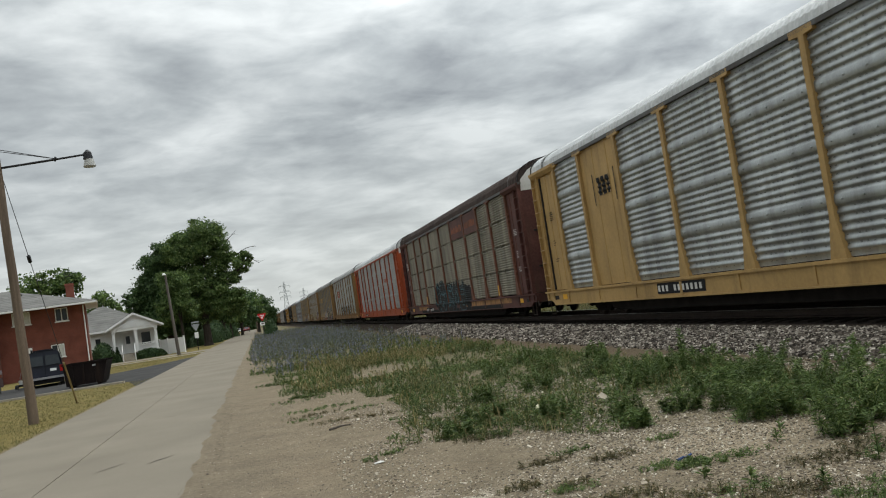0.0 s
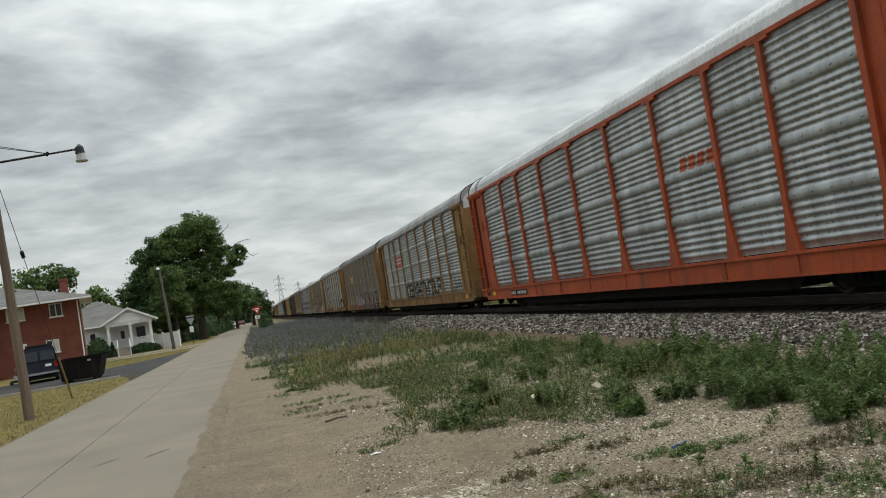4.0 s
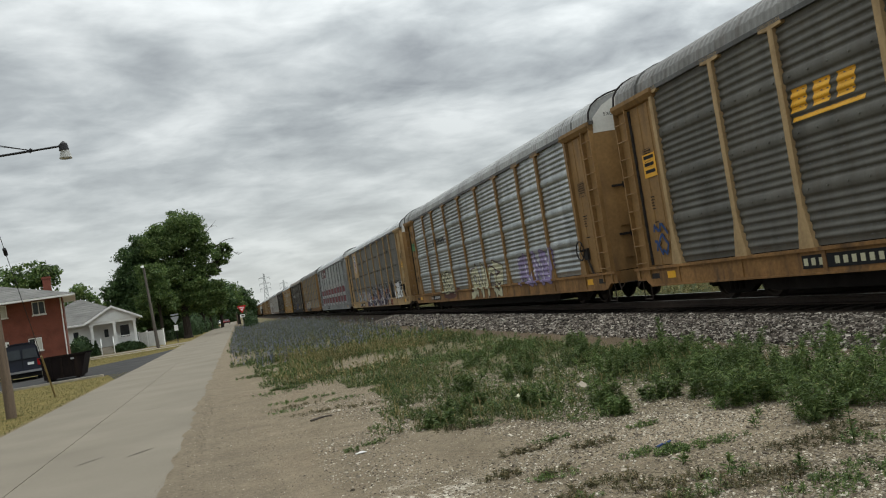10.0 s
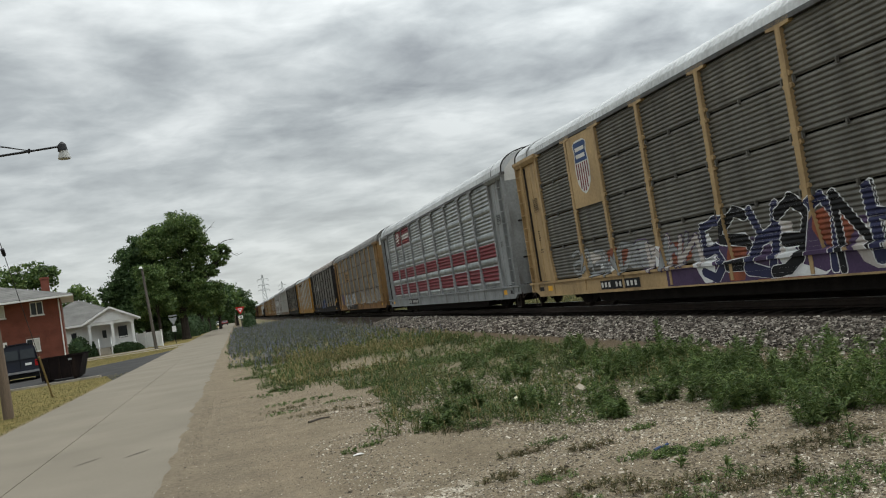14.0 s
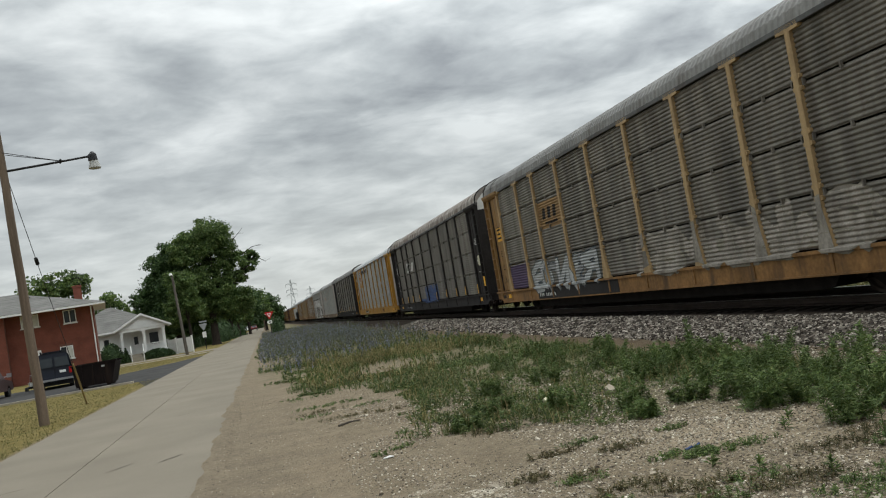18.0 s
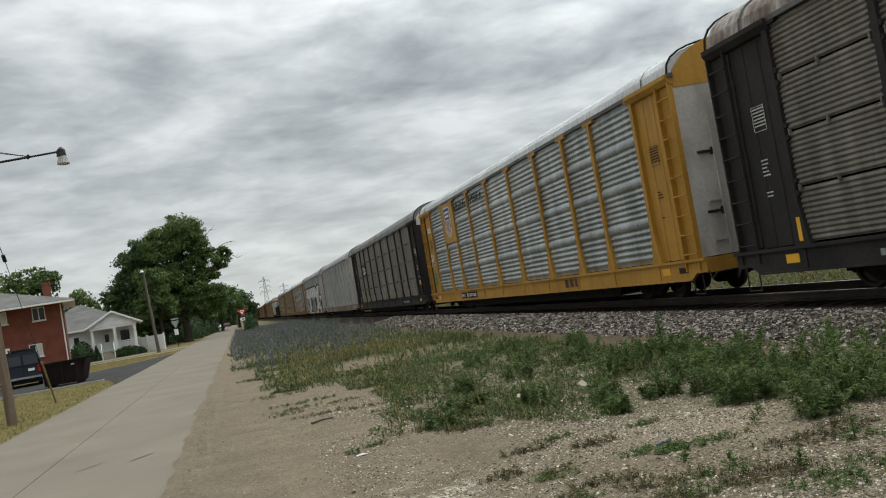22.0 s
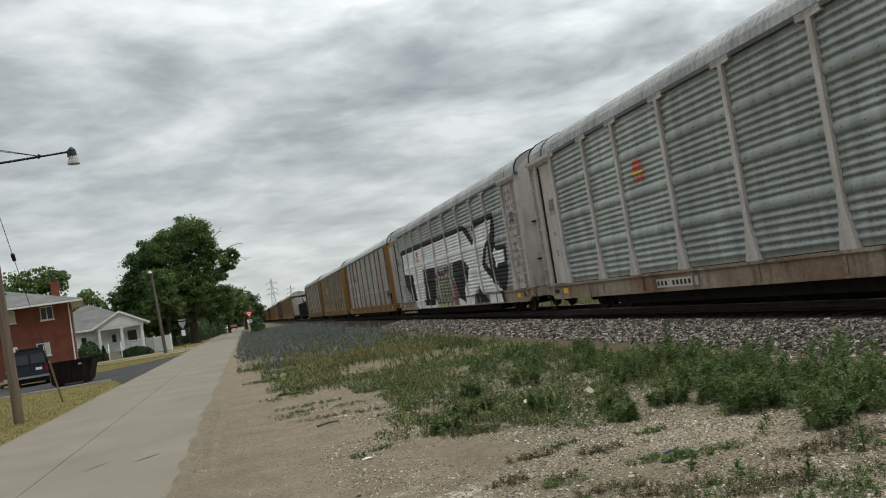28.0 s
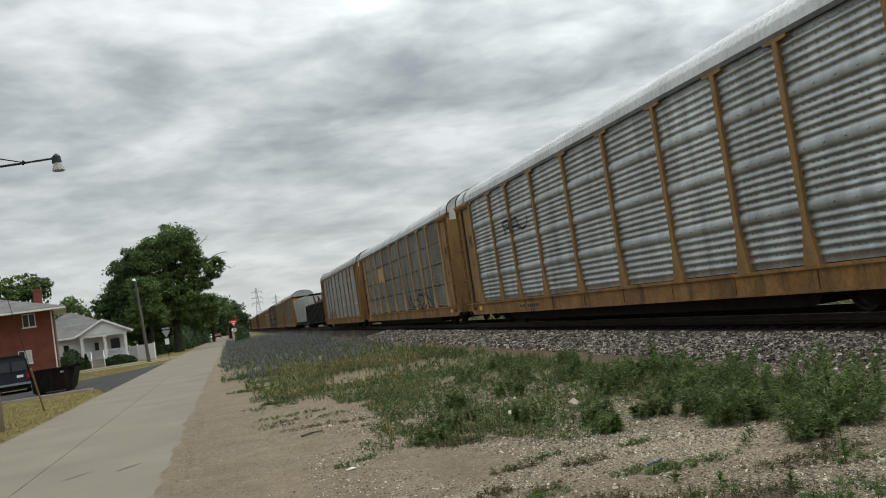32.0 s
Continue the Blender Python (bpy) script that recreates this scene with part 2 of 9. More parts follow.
def panel_band(width, low, high):
    """Galvanised sheets: groups of soft ridges between bolted bands, pierced by rows of small slots."""
    bm = bmesh.new()
    rng = random.Random(int(width * 100))
    strip(bm, band_profile(low, high), -width / 2, width / 2)
    bands, ridges = band_levels(low, high)
    for z in bands:
        for i in range(5):
            y = -width / 2 + width * (i + 0.5) / 5
            box(bm, -HALF - 0.030, -HALF - 0.012, y - 0.017, y + 0.017, z - 0.022, z + 0.012)
    cols = int(width / 0.15)
    for z in ridges:
        for dz in (0.068, -0.066):
            for i in range(cols):
                if i % 4 == 3 or rng.random() < 0.12:
                    continue
                y = -width / 2 + width * (i + 0.5) / cols
                x = -HALF + 0.0145      # the holes show through any paint laid over the sheet
                vs = [bm.verts.new(p) for p in ((x, y - 0.026, z + dz - 0.006), (x, y + 0.026, z + dz - 0.006), (x, y + 0.026, z + dz + 0.006), (x, y - 0.026, z + dz + 0.006))]
                bm.faces.new(vs).material_index = 1
    return to_mesh("side_panel", bm, True)


def panel_tier(width, low, high, tiers=4, n=10):
    """Four tiers of finely ridged sheet with a dark joint between them."""
    bm = bmesh.new()
    for prof in tier_profile(low, high, tiers, n):
        strip(bm, prof, -width / 2, width / 2)
        z1 = prof[-1][1]
        if z1 < high - 0.3:
            for y in (-width * 0.5 + 0.16, width * 0.04, width * 0.5 - 0.17):
                box(bm, -HALF - 0.045, -HALF + 0.01, y - 0.018, y + 0.018, z1 - 0.05, z1 + 0.06)
    return to_mesh("side_panel", bm)


def post_mesh(low, high, wide=0.15, clips=False):
    bm = bmesh.new()
    if clips:
        # bent clips that hold the sheets, in pairs at each joint
        for f in (0.25, 0.5, 0.75):
            for dz in (-0.11, 0.11):
                z = low + 0.05 + (high - low - 0.05) * f + dz
                for e in (-1, 1):
                    prism(bm, [(e * wide * 0.5, z - 0.055), (e * (wide * 0.5 + 0.05), z - 0.03), (e * (wide * 0.5 + 0.05), z + 0.03), (e * wide * 0.5, z + 0.055)][::e], -HALF - 0.05, -HALF + 0.02)
    x0, x1 = -HALF - 0.06, -HALF + 0.06
    a, b = wide / 2, wide * 1.5
    prism(bm, [(-b, low), (b, low), (a, low + 0.75), (a, high - 0.07), (b * 1.5, high - 0.05), (b * 1.5, high + 0.075), (-b * 1.5, high + 0.075), (-b * 1.5, high - 0.05), (-a, high - 0.07), (-a, low + 0.75)], x0, x1)
    return to_mesh("side_post", bm)


def roof_mesh(length, low, crest, pitch=0.205):
    """A vaulted roof of sheets with deep ribs across it, and a lapped sheet at each end."""
    bm = bmesh.new()
    n = 14
    prof = []
    for k in range(n + 1):
        a = math.pi * k / n
        prof.append((-HALF * math.cos(a), low + (crest - low) * (math.sin(a) ** 0.75), -math.cos(a), math.sin(a)))
    count = int(length / pitch)
    step = length / count
    rows = []
    for i in range(count):
        y = -length / 2 + i * step
        lap = 0.022 if abs(y + step / 2) > length / 2 - 1.25 else 0.0
        for f, o in ((0.0, 0.0), (0.17, 0.030), (0.50, 0.030), (0.67, 0.0)):
            rows.append([bm.verts.new((x + nx * (o + lap), y + f * step, z + nz * (o + lap))) for x, z, nx, nz in prof])
    rows.append([bm.verts.new((x, length / 2, z)) for x, z, nx, nz in prof])
    for r0, r1 in zip(rows, rows[1:]):
        for k in range(n):
            bm.faces.new((r0[k], r0[k + 1], r1[k + 1], r1[k]))
    bm.faces.new(rows[0]); bm.faces.new(rows[-1][::-1])
    return to_mesh("roof", bm)


def roof_strap_mesh(low, crest):
    """The dark lap joint round the roof near an end."""
    bm = bmesh.new()
    rows = []
    for y in (-0.035, 0.035):
        rows.append([bm.verts.new((-(HALF + 0.06) * math.cos(math.pi * k / 14), y, low + (crest + 0.055 - low) * math.sin(math.pi * k / 14) ** 0.75)) for k in range(15)])
    for k in range(14):
        bm.faces.new((rows[0][k], rows[0][k + 1], rows[1][k + 1], rows[1][k]))
    return to_mesh("roof_strap", bm)


def header_mesh(a, b, high):
    """The beam over an end panel and its ladder, its underside sloping back to the wall."""
    bm = bmesh.new()
    prof = [(-HALF + 0.05, high - 0.16), (-HALF - 0.05, high - 0.13), (-HALF - 0.13, high - 0.02), (-HALF - 0.13, high + 0.07), (-HALF + 0.05, high + 0.07)]
    va = [bm.verts.new((x, a, z)) for x, z in prof]
    vb = [bm.verts.new((x, b, z)) for x, z in prof]
    bm.faces.new(va); bm.faces.new(vb[::-1])
    for k in range(5):
        bm.faces.new((va[k], va[(k + 1) % 5], vb[(k + 1) % 5], vb[k]))
    return to_mesh("header_beam", bm)


def seal_mesh(low, high):
    """A torn black rubber seal between an end panel and the corner post."""
    bm = bmesh.new()
    rng = random.Random(6)
    n = 26
    rows = []
    for i in range(n + 1):
        z = low + (high - low) * i / n
        w = 0.035 + rng.uniform(-0.014, 0.016)
        rows.append([bm.verts.new((-HALF - 0.012, -w, z)), bm.verts.new((-HALF - 0.022, 0.0, z)), bm.verts.new((-HALF - 0.012, w, z)), bm.verts.new((-HALF + 0.03, w, z)), bm.verts.new((-HALF + 0.03, -w, z))])
    for a, b in zip(rows, rows[1:]):
        for k in range(5):
            bm.faces.new((a[k], a[(k + 1) % 5], b[(k + 1) % 5], b[k]))
    bm.faces.new(rows[0]); bm.faces.new(rows[-1][::-1])
    return to_mesh("door_seal", bm)


def sill_mesh(half_len, s):
    bm = bmesh.new()
    # a deep channel: a web and two flanges, cut back under the end beams
    out = [(-half_len, SILL_LOW + 0.14), (-half_len + 0.45, SILL_LOW + 0.14), (-half_len + 0.7, SILL_LOW), (half_len - 0.7, SILL_LOW), (half_len - 0.45, SILL_LOW + 0.14), (half_len, SILL_LOW + 0.14), (half_len, SILL_TOP), (-half_len, SILL_TOP)]
    prism(bm, out, s * HALF - 0.045, s * HALF + 0.045)
    box(bm, s * HALF - 0.10, s * HALF + 0.10, -half_len, half_len, SILL_TOP - 0.05, SILL_TOP + 0.012)
    box(bm, s * HALF - 0.075, s * HALF + 0.075, -half_len + 0.75, half_len - 0.75, SILL_LOW - 0.02, SILL_LOW + 0.015)
    # small brackets where the posts stand
    for i in range(10):
        y = -11.4 + 22.8 * i / 9
        box(bm, s * HALF - 0.07, s * HALF + 0.07, y - 0.05, y + 0.05, SILL_LOW + 0.05, SILL_TOP - 0.06)
    return to_mesh("side_sill", bm)


def beam_mesh():
    bm = bmesh.new()
    box(bm, -HALF + 0.06, HALF - 0.06, -0.08, 0.08, SILL_LOW + 0.12, SILL_TOP)
    return to_mesh("end_beam", bm)


def centre_sill_mesh(half_len):
    """The dark backbone, floor and cross bearers between the side sills."""
    bm = bmesh.new()
    box(bm, -HALF + 0.05, HALF - 0.05, -half_len + 0.05, half_len - 0.05, SILL_TOP - 0.13, SILL_TOP - 0.06)
    box(bm, -0.35, 0.35, -half_len + 0.05, half_len - 0.05, SILL_LOW + 0.05, SILL_TOP - 0.14)
    for i in range(9):
        y = -half_len + 1.5 + i * (2 * half_len - 3) / 8
        box(bm, -HALF + 0.06, HALF - 0.06, y - 0.08, y + 0.08, SILL_LOW + 0.22, SILL_TOP - 0.14)
    # block nearly as wide as the car, its depth fitted to the camera's view
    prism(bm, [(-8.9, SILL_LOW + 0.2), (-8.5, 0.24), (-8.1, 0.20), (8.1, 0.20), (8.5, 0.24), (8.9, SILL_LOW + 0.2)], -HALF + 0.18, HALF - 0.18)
    return to_mesh("centre_sill", bm)


def wheel_mesh():
    bm = bmesh.new()
    prof = [(0.0, 0.10), (0.16, 0.10), (0.20, 0.03), (0.34, 0.02), (0.36, 0.07), (0.42, 0.07), (0.455, -0.03), (0.455, -0.06), (0.36, -0.06), (0.2, -0.02), (0.0, -0.05)]
    n = 24
    rings = [[bm.verts.new((-x, math.cos(k * math.tau / n) * r, math.sin(k * math.tau / n) * r)) for k in range(n)] for r, x in prof[1:-1]]
    for r0, r1 in zip(rings, rings[1:]):
        for k in range(n):
            bm.faces.new((r0[k], r0[(k + 1) % n], r1[(k + 1) % n], r1[k]))
    bm.faces.new(rings[0]); bm.faces.new(rings[-1][::-1])
    return to_mesh("wheel", bm)


def truck_mesh():
    bm = bmesh.new()
    for s in (-1, 1):
        x0, x1 = s * 1.03 - 0.07, s * 1.03 + 0.07
        prism(bm, [(-1.15, 0.36), (-0.75, 0.36), (-0.42, 0.16), (0.42, 0.16), (0.75, 0.36), (1.15, 0.36), (1.15, 0.56), (0.85, 0.58), (0.45, 0.70), (-0.45, 0.70), (-0.85, 0.58), (-1.15, 0.56)], x0, x1)
        for y in (-0.17, 0.0, 0.17):
            tube(bm, (s * 1.12, y, 0.24), (s * 1.12, y, 0.56), 0.07, n=8)
        for y in (-0.85, 0.85):
            tube(bm, (s * 0.95, y, 0.44), (s * 1.17, y, 0.44), 0.12, n=10)
    box(bm, -1.0, 1.0, -0.2, 0.2, 0.36, 0.60)
    for y in (-0.85, 0.85):
        tube(bm, (-0.95, y, 0.44), (0.95, y, 0.44), 0.075, n=8)
    return to_mesh("truck", bm)


def stirrup_mesh():
    """A hanging step below the corner of a car, with a grab iron above it."""
    bm = bmesh.new()
    x = -HALF - 0.03
    for a, b in (((x, -0.2, 0.62), (x, -0.2, 0.16)), ((x, 0.2, 0.62), (x, 0.2, 0.16)), ((x, -0.2, 0.16), (x, 0.2, 0.16))):
        tube(bm, a, b, 0.016, n=6)
    return to_mesh("stirrup", bm)


def lever_mesh():
    """The bent uncoupling lever across a car's end."""
    bm = bmesh.new()
    pts = [(-HALF - 0.02, 0.02, 0.66), (-HALF - 0.02, 0.10, 0.46), (-HALF + 0.1, 0.14, 0.60), (-0.15, 0.16, 0.62)]
    for a, b in zip(pts, pts[1:]):
        tube(bm, a, b, 0.016, n=6)
    return to_mesh("uncoupling_lever", bm)


def pocket_mesh():
    bm = bmesh.new()
    box(bm, -HALF - 0.05, -HALF - 0.046, -0.2, 0.2, 0.64, 0.77)
    return to_mesh("sill_pocket", bm)


def coupler_mesh(reach):
    bm = bmesh.new()
    box(bm, -0.08, 0.08, 0, reach - 0.12, 0.62, 0.80)
    prism(bm, [(reach - 0.2, 0.55), (reach, 0.58), (reach + 0.02, 0.86), (reach - 0.2, 0.88)], -0.14, 0.14)
    tube(bm, (-0.45, 0, 0.62), (-0.3, reach * 0.5, 0.42), 0.025, n=6)
    tube(bm, (-0.3, reach * 0.5, 0.42), (-0.28, reach, 0.44), 0.025, n=6)
    return to_mesh("coupler", bm)


def door_mesh(high):
    """A bowed end door in upright leaves, on the +y end."""
    bm = bmesh.new()
    n = 10
    prof = []
    for k in range(n + 1):
        x = -1.52 + 3.04 * k / n
        prof.append((x, 0.26 * (1 - (x / 1.52) ** 2) - 0.02))
    zs = (SILL_TOP + 0.02, SILL_TOP + 0.06, high - 1.1, high - 0.35, high)
    rows = [[bm.verts.new((x, y, z)) for x, y in prof] for z in zs]
    for r0, r1 in zip(rows, rows[1:]):
        for k in range(n):
            bm.faces.new((r0[k], r0[k + 1], r1[k + 1], r1[k]))
    for k in (2, 5, 8):
        x, y = prof[k]
        box(bm, x - 0.02, x + 0.02, y - 0.02, y + 0.03, zs[0] + 0.05, high - 0.3)
    for z in (1.7, 2.6, 3.5):
        box(bm, -1.3, -0.98, 0.03, 0.16, z, z + 0.07)
    for k in (1, 8):
        (xa, ya), (xb, yb) = prof[k], prof[k + 1]
        for z in (1.25, 2.1):
            box(bm, min(xa, xb), max(xa, xb), min(ya, yb) - 0.01, max(ya, yb) + 0.012, z, z + 0.025)
    return to_mesh("end_door", bm)


def handle_mesh(i):
    """A short dark locking bar on a keeper, on the door's near leaf."""
    bm = bmesh.new()
    z, x = (1.85, 3.15)[i], 1.12
    box(bm, x - 0.17, x + 0.17, 0.10, 0.145, z, z + 0.06)
    box(bm, x - 0.2, x - 0.13, 0.09, 0.15, z - 0.05, z + 0.11)
    return to_mesh("door_handle", bm)


def rim_mesh(low, crest):
    """A thin round rim over the arch of the roof."""
    bm = bmesh.new()
    pts = [(-(HALF + 0.05) * math.cos(math.pi * k / 14), 0, low + (crest + 0.06 - low) * math.sin(math.pi * k / 14) ** 0.75) for k in range(15)]
    for a, b in zip(pts, pts[1:]):
        tube(bm, a, b, 0.024, n=6, cap=False)
    return to_mesh("roof_rim", bm)


def cap_mesh(high):
    """The pale plate above the end door, bowed with it."""
    bm = bmesh.new()
    n = 10
    low, up = [], []
    for k in range(n + 1):
        x = -1.51 + 3.02 * k / n
        y = 0.26 * (1 - (x / 1.52) ** 2) - 0.012
        low.append(bm.verts.new((x, y, high - 0.24)))
        up.append(bm.verts.new((x * 0.98, y - 0.10 * (1 - (x / 1.52) ** 2), high + (CREST - high - 0.04) * max(0.0, 1 - (x / 1.56) ** 2) ** 0.6)))
    for k in range(n):
        bm.faces.new((low[k], low[k + 1], up[k + 1], up[k]))
    return to_mesh("height_plate", bm)


def ladder_mesh(high):
    """A corner channel with rungs, on the near side's +y end."""
    bm = bmesh.new()
    x = -HALF
    box(bm, x + 0.02, x + 0.05, -0.28, 0.28, SILL_TOP - 0.25, high)
    box(bm, x - 0.09, x + 0.05, -0.31, -0.27, SILL_TOP - 0.25, high + 0.05)
    box(bm, x - 0.09, x + 0.05, 0.27, 0.31, SILL_TOP - 0.25, high + 0.05)
    z = SILL_TOP + 0.12
    while z < high:
        tube(bm, (x - 0.10, -0.29, z), (x - 0.10, 0.29, z), 0.016, n=6)
        z += 0.43
    return to_mesh("ladder", bm)


def end_panel_mesh(width, low, high):
    bm = bmesh.new()
    x = -HALF + 0.03
    w = width / 2
    rows = []
    for y, o in ((-w, 0), (-w * 0.48, 0), (-w * 0.46, 0.018), (-w * 0.42, 0.018), (-w * 0.40, 0), (w * 0.24, 0), (w * 0.26, 0.018), (w * 0.30, 0.018), (w * 0.32, 0), (w, 0)):
        rows.append([bm.verts.new((x - o, y, z)) for z in (low, high)] + [bm.verts.new((x + 0.04, y, z)) for z in (high, low)])
    for a, b in zip(rows, rows[1:]):
        for k in range(4):
            j = (k + 1) % 4
            bm.faces.new((a[k], a[j], b[j], b[k]))
    bm.faces.new(rows[0]); bm.faces.new(rows[-1][::-1])
    return to_mesh("end_panel", bm)


def brake_wheel_mesh():
    """A handwheel on a dark gearbox, on the near side."""
    bm = bmesh.new()
    x = -HALF - 0.06
    box(bm, x, -HALF + 0.05, -0.14, 0.14, -0.28, 0.05)
    tube(bm, (x - 0.16, 0, 0), (x, 0, 0), 0.03, n=8)
    n = 14
    ring = [(x - 0.15, math.cos(i * math.tau / n) * 0.27, math.sin(i * math.tau / n) * 0.27) for i in range(n)]
    for a, b in zip(ring, ring[1:] + ring[:1]):
        tube(bm, a, b, 0.02, n=6)
    for i in (0, 5, 9):
        tube(bm, (x - 0.15, 0, 0), ring[i], 0.014, n=5)
    tube(bm, (x + 0.02, -0.05, -0.25), (x + 0.05, -0.35, -0.85), 0.03, n=6)
    return to_mesh("brake_wheel", bm)


# grey of the roof rails, with the eave's shade put into the colour
RAILGREY = material("shade_toned_roof_rail_steel", (0.10, 0.10, 0.098), 0.6, metal=0.2, vary=0.3, scale=1.0, fine=14, bump=0.04, stain=0.4)
YELLOW = material("rail_yellow_paint", (0.238, 0.138, 0.053), 0.6, vary=0.2, scale=0.9, fine=14, bump=0.05, stain=0.45)
SILLYELLOW = material("rust_streaked_yellow_sill", (0.225, 0.118, 0.042), 0.7, vary=0.38, scale=1.3, fine=12, bump=0.1, stain=0.85)
SILLRUST = material("rusty_grey_sill_paint", (0.215, 0.180, 0.145), 0.75, vary=0.35, scale=0.8, fine=12, bump=0.1, dark=(0.15, 0.085, 0.045), stain=0.8)
GOLD = material("fresh_yellow_paint", (0.375, 0.195, 0.030), 0.5, vary=0.16, scale=0.8, fine=14, bump=0.04, stain=0.3)
SUNNED = material("sun_bleached_yellow_paint", (0.375, 0.240, 0.092), 0.55, vary=0.16, scale=0.8, fine=14, bump=0.04, stain=0.3)
TAN = material("faded_tan_paint", (0.37, 0.255, 0.128), 0.6, vary=0.22, scale=0.9, fine=14, bump=0.05, stain=0.4)
ORANGE = material("orange_paint", (0.34, 0.066, 0.022), 0.55, vary=0.22, scale=0.9, fine=14, bump=0.04, stain=0.6)
BROWN = material("oxide_brown_paint", (0.085, 0.034, 0.028), 0.65, vary=0.35, scale=0.9, fine=14, bump=0.05, stain=0.5)
BLACK = material("black_frame_paint", (0.027, 0.024, 0.023), 0.75, spec=0.15, vary=0.3, scale=1.0, fine=14, bump=0.04)
GREY = material("grey_frame_paint", (0.24, 0.25, 0.25), 0.55, vary=0.22, scale=1.0, fine=14, bump=0.04, stain=0.5)
PINKGREY = material("faded_pink_grey_paint", (0.42, 0.385, 0.355), 0.65, vary=0.16, scale=1.0, fine=14, bump=0.04, stain=0.35)
SLOT = material("dark_slot_openings", (0.125, 0.125, 0.122), 0.9, spec=0.05, vary=0.2, scale=3, fine=20, bump=0.0)


def zinc(name, base, rough, metal, worn=0.35, grime=0.25):
    """Galvanised sheet: soft upright bands of brighter and duller metal, a spangle, dirt that has run down."""
    m = bpy.data.materials.new(name)
    MATS[name] = m
    m.use_nodes = True
    nt = m.node_tree
    n, link = nt.nodes.new, nt.links.new
    bsdf = nt.nodes["Principled BSDF"]
    bsdf.inputs["Metallic"].default_value = metal
    bsdf.inputs["Specular IOR Level"].default_value = 0.3
    tc, oi = n("ShaderNodeTexCoord"), n("ShaderNodeObjectInfo")
    shift = n("ShaderNodeVectorMath"); shift.operation = "MULTIPLY_ADD"
    shift.inputs[1].default_value = (1, 1, 1)
    jump = n("ShaderNodeVectorMath"); jump.operation = "SCALE"; jump.inputs[0].default_value = (3, 37, 11)
    link(oi.outputs["Random"], jump.inputs["Scale"])
    link(tc.outputs["Object"], shift.inputs[0]); link(jump.outputs[0], shift.inputs[2])

    def tex(stretch, scale, detail=5, rgh=0.55):
        mp, t = n("ShaderNodeMapping"), n("ShaderNodeTexNoise")
        mp.inputs["Scale"].default_value = stretch
        t.inputs["Scale"].default_value, t.inputs["Detail"].default_value, t.inputs["Roughness"].default_value = scale, detail, rgh
        link(shift.outputs[0], mp.inputs[0]); link(mp.outputs[0], t.inputs["Vector"])
        return t.outputs["Fac"]

    def span(fac, a, b, lo, hi):
        r = n("ShaderNodeMapRange")
        for k, v in zip(("From Min", "From Max", "To Min", "To Max"), (a, b, lo, hi)):
            r.inputs[k].default_value = v
        link(fac, r.inputs["Value"])
        return r.outputs[0]

    def times(a, b):
        x = n("ShaderNodeMath"); x.operation = "MULTIPLY"
        link(a, x.inputs[0]); link(b, x.inputs[1])
        return x.outputs[0]
    upright = span(tex((1, 1, 0.16), 2.3, 4), 0.32, 0.68, 1 - worn * 0.8, 1 + worn * 0.55)
    cloud = span(tex((1, 1, 1), 1.1, 7, 0.6), 0.3, 0.7, 1 - worn * 0.45, 1 + worn * 0.35)
    spangle = span(tex((1, 1, 1), 24, 3), 0.3, 0.7, 0.93, 1.07)
    each = span(oi.outputs["Random"], 0, 1, 0.86, 1.12)
    val = times(times(upright, cloud), times(spangle, each))
    tone = n("ShaderNodeVectorMath"); tone.operation = "SCALE"; tone.inputs[0].default_value = base
    link(val, tone.inputs["Scale"])
    mix = n("ShaderNodeMix"); mix.data_type = "RGBA"
    link(span(tex((1, 1.5, 0.2), 2.6, 8, 0.6), 0.52, 0.74, 0.0, grime), mix.inputs["Factor"])
    link(tone.outputs[0], mix.inputs[6]); mix.inputs[7].default_value = (0.085, 0.066, 0.048, 1)
    link(mix.outputs[2], bsdf.inputs["Base Color"])
    link(span(tex((1, 1, 0.3), 3.1, 4), 0.3, 0.7, rough - 0.07, rough + 0.12), bsdf.inputs["Roughness"])
    bp = n("ShaderNodeBump"); bp.inputs["Strength"].default_value, bp.inputs["Distance"].default_value = 0.12, 0.03
    link(tex((1, 1, 1), 3.0, 3), bp.inputs["Height"]); link(bp.outputs[0], bsdf.inputs["Normal"])
    return m


ZINC = zinc("bright_galvanised_sheet", (0.37, 0.386, 0.382), 0.40, 0.78)
ZINC_DULL = zinc("dull_galvanised_sheet", (0.30, 0.325, 0.305), 0.50, 0.45, 0.25, 0.35)
ZINC_DARK = zinc("dark_weathered_sheet", (0.112, 0.106, 0.091), 0.6, 0.2, 0.3, 0.4)
RUSTY = zinc("rust_stained_sheet", (0.215, 0.195, 0.150), 0.65, 0.1, 0.38, 0.7)
ROOF_ZINC = material("pale_roof_sheet", (0.52, 0.53, 0.53), 0.5, metal=0.2, vary=0.16, scale=0.7, fine=12, bump=0.05, stain=0.15)
ROOF_DULL = material("dull_roof_sheet", (0.34, 0.342, 0.335), 0.6, metal=0.2, vary=0.22, scale=0.7, fine=12, bump=0.05, stain=0.35)
GREYBROWN = zinc("grey_brown_sheet", (0.152, 0.138, 0.116), 0.62, 0.15, 0.45, 0.72)
ROOF_GREY = material("dark_grey_roof_sheet", (0.215, 0.212, 0.203), 0.65, vary=0.2, scale=0.7, fine=12, bump=0.05, stain=0.35)
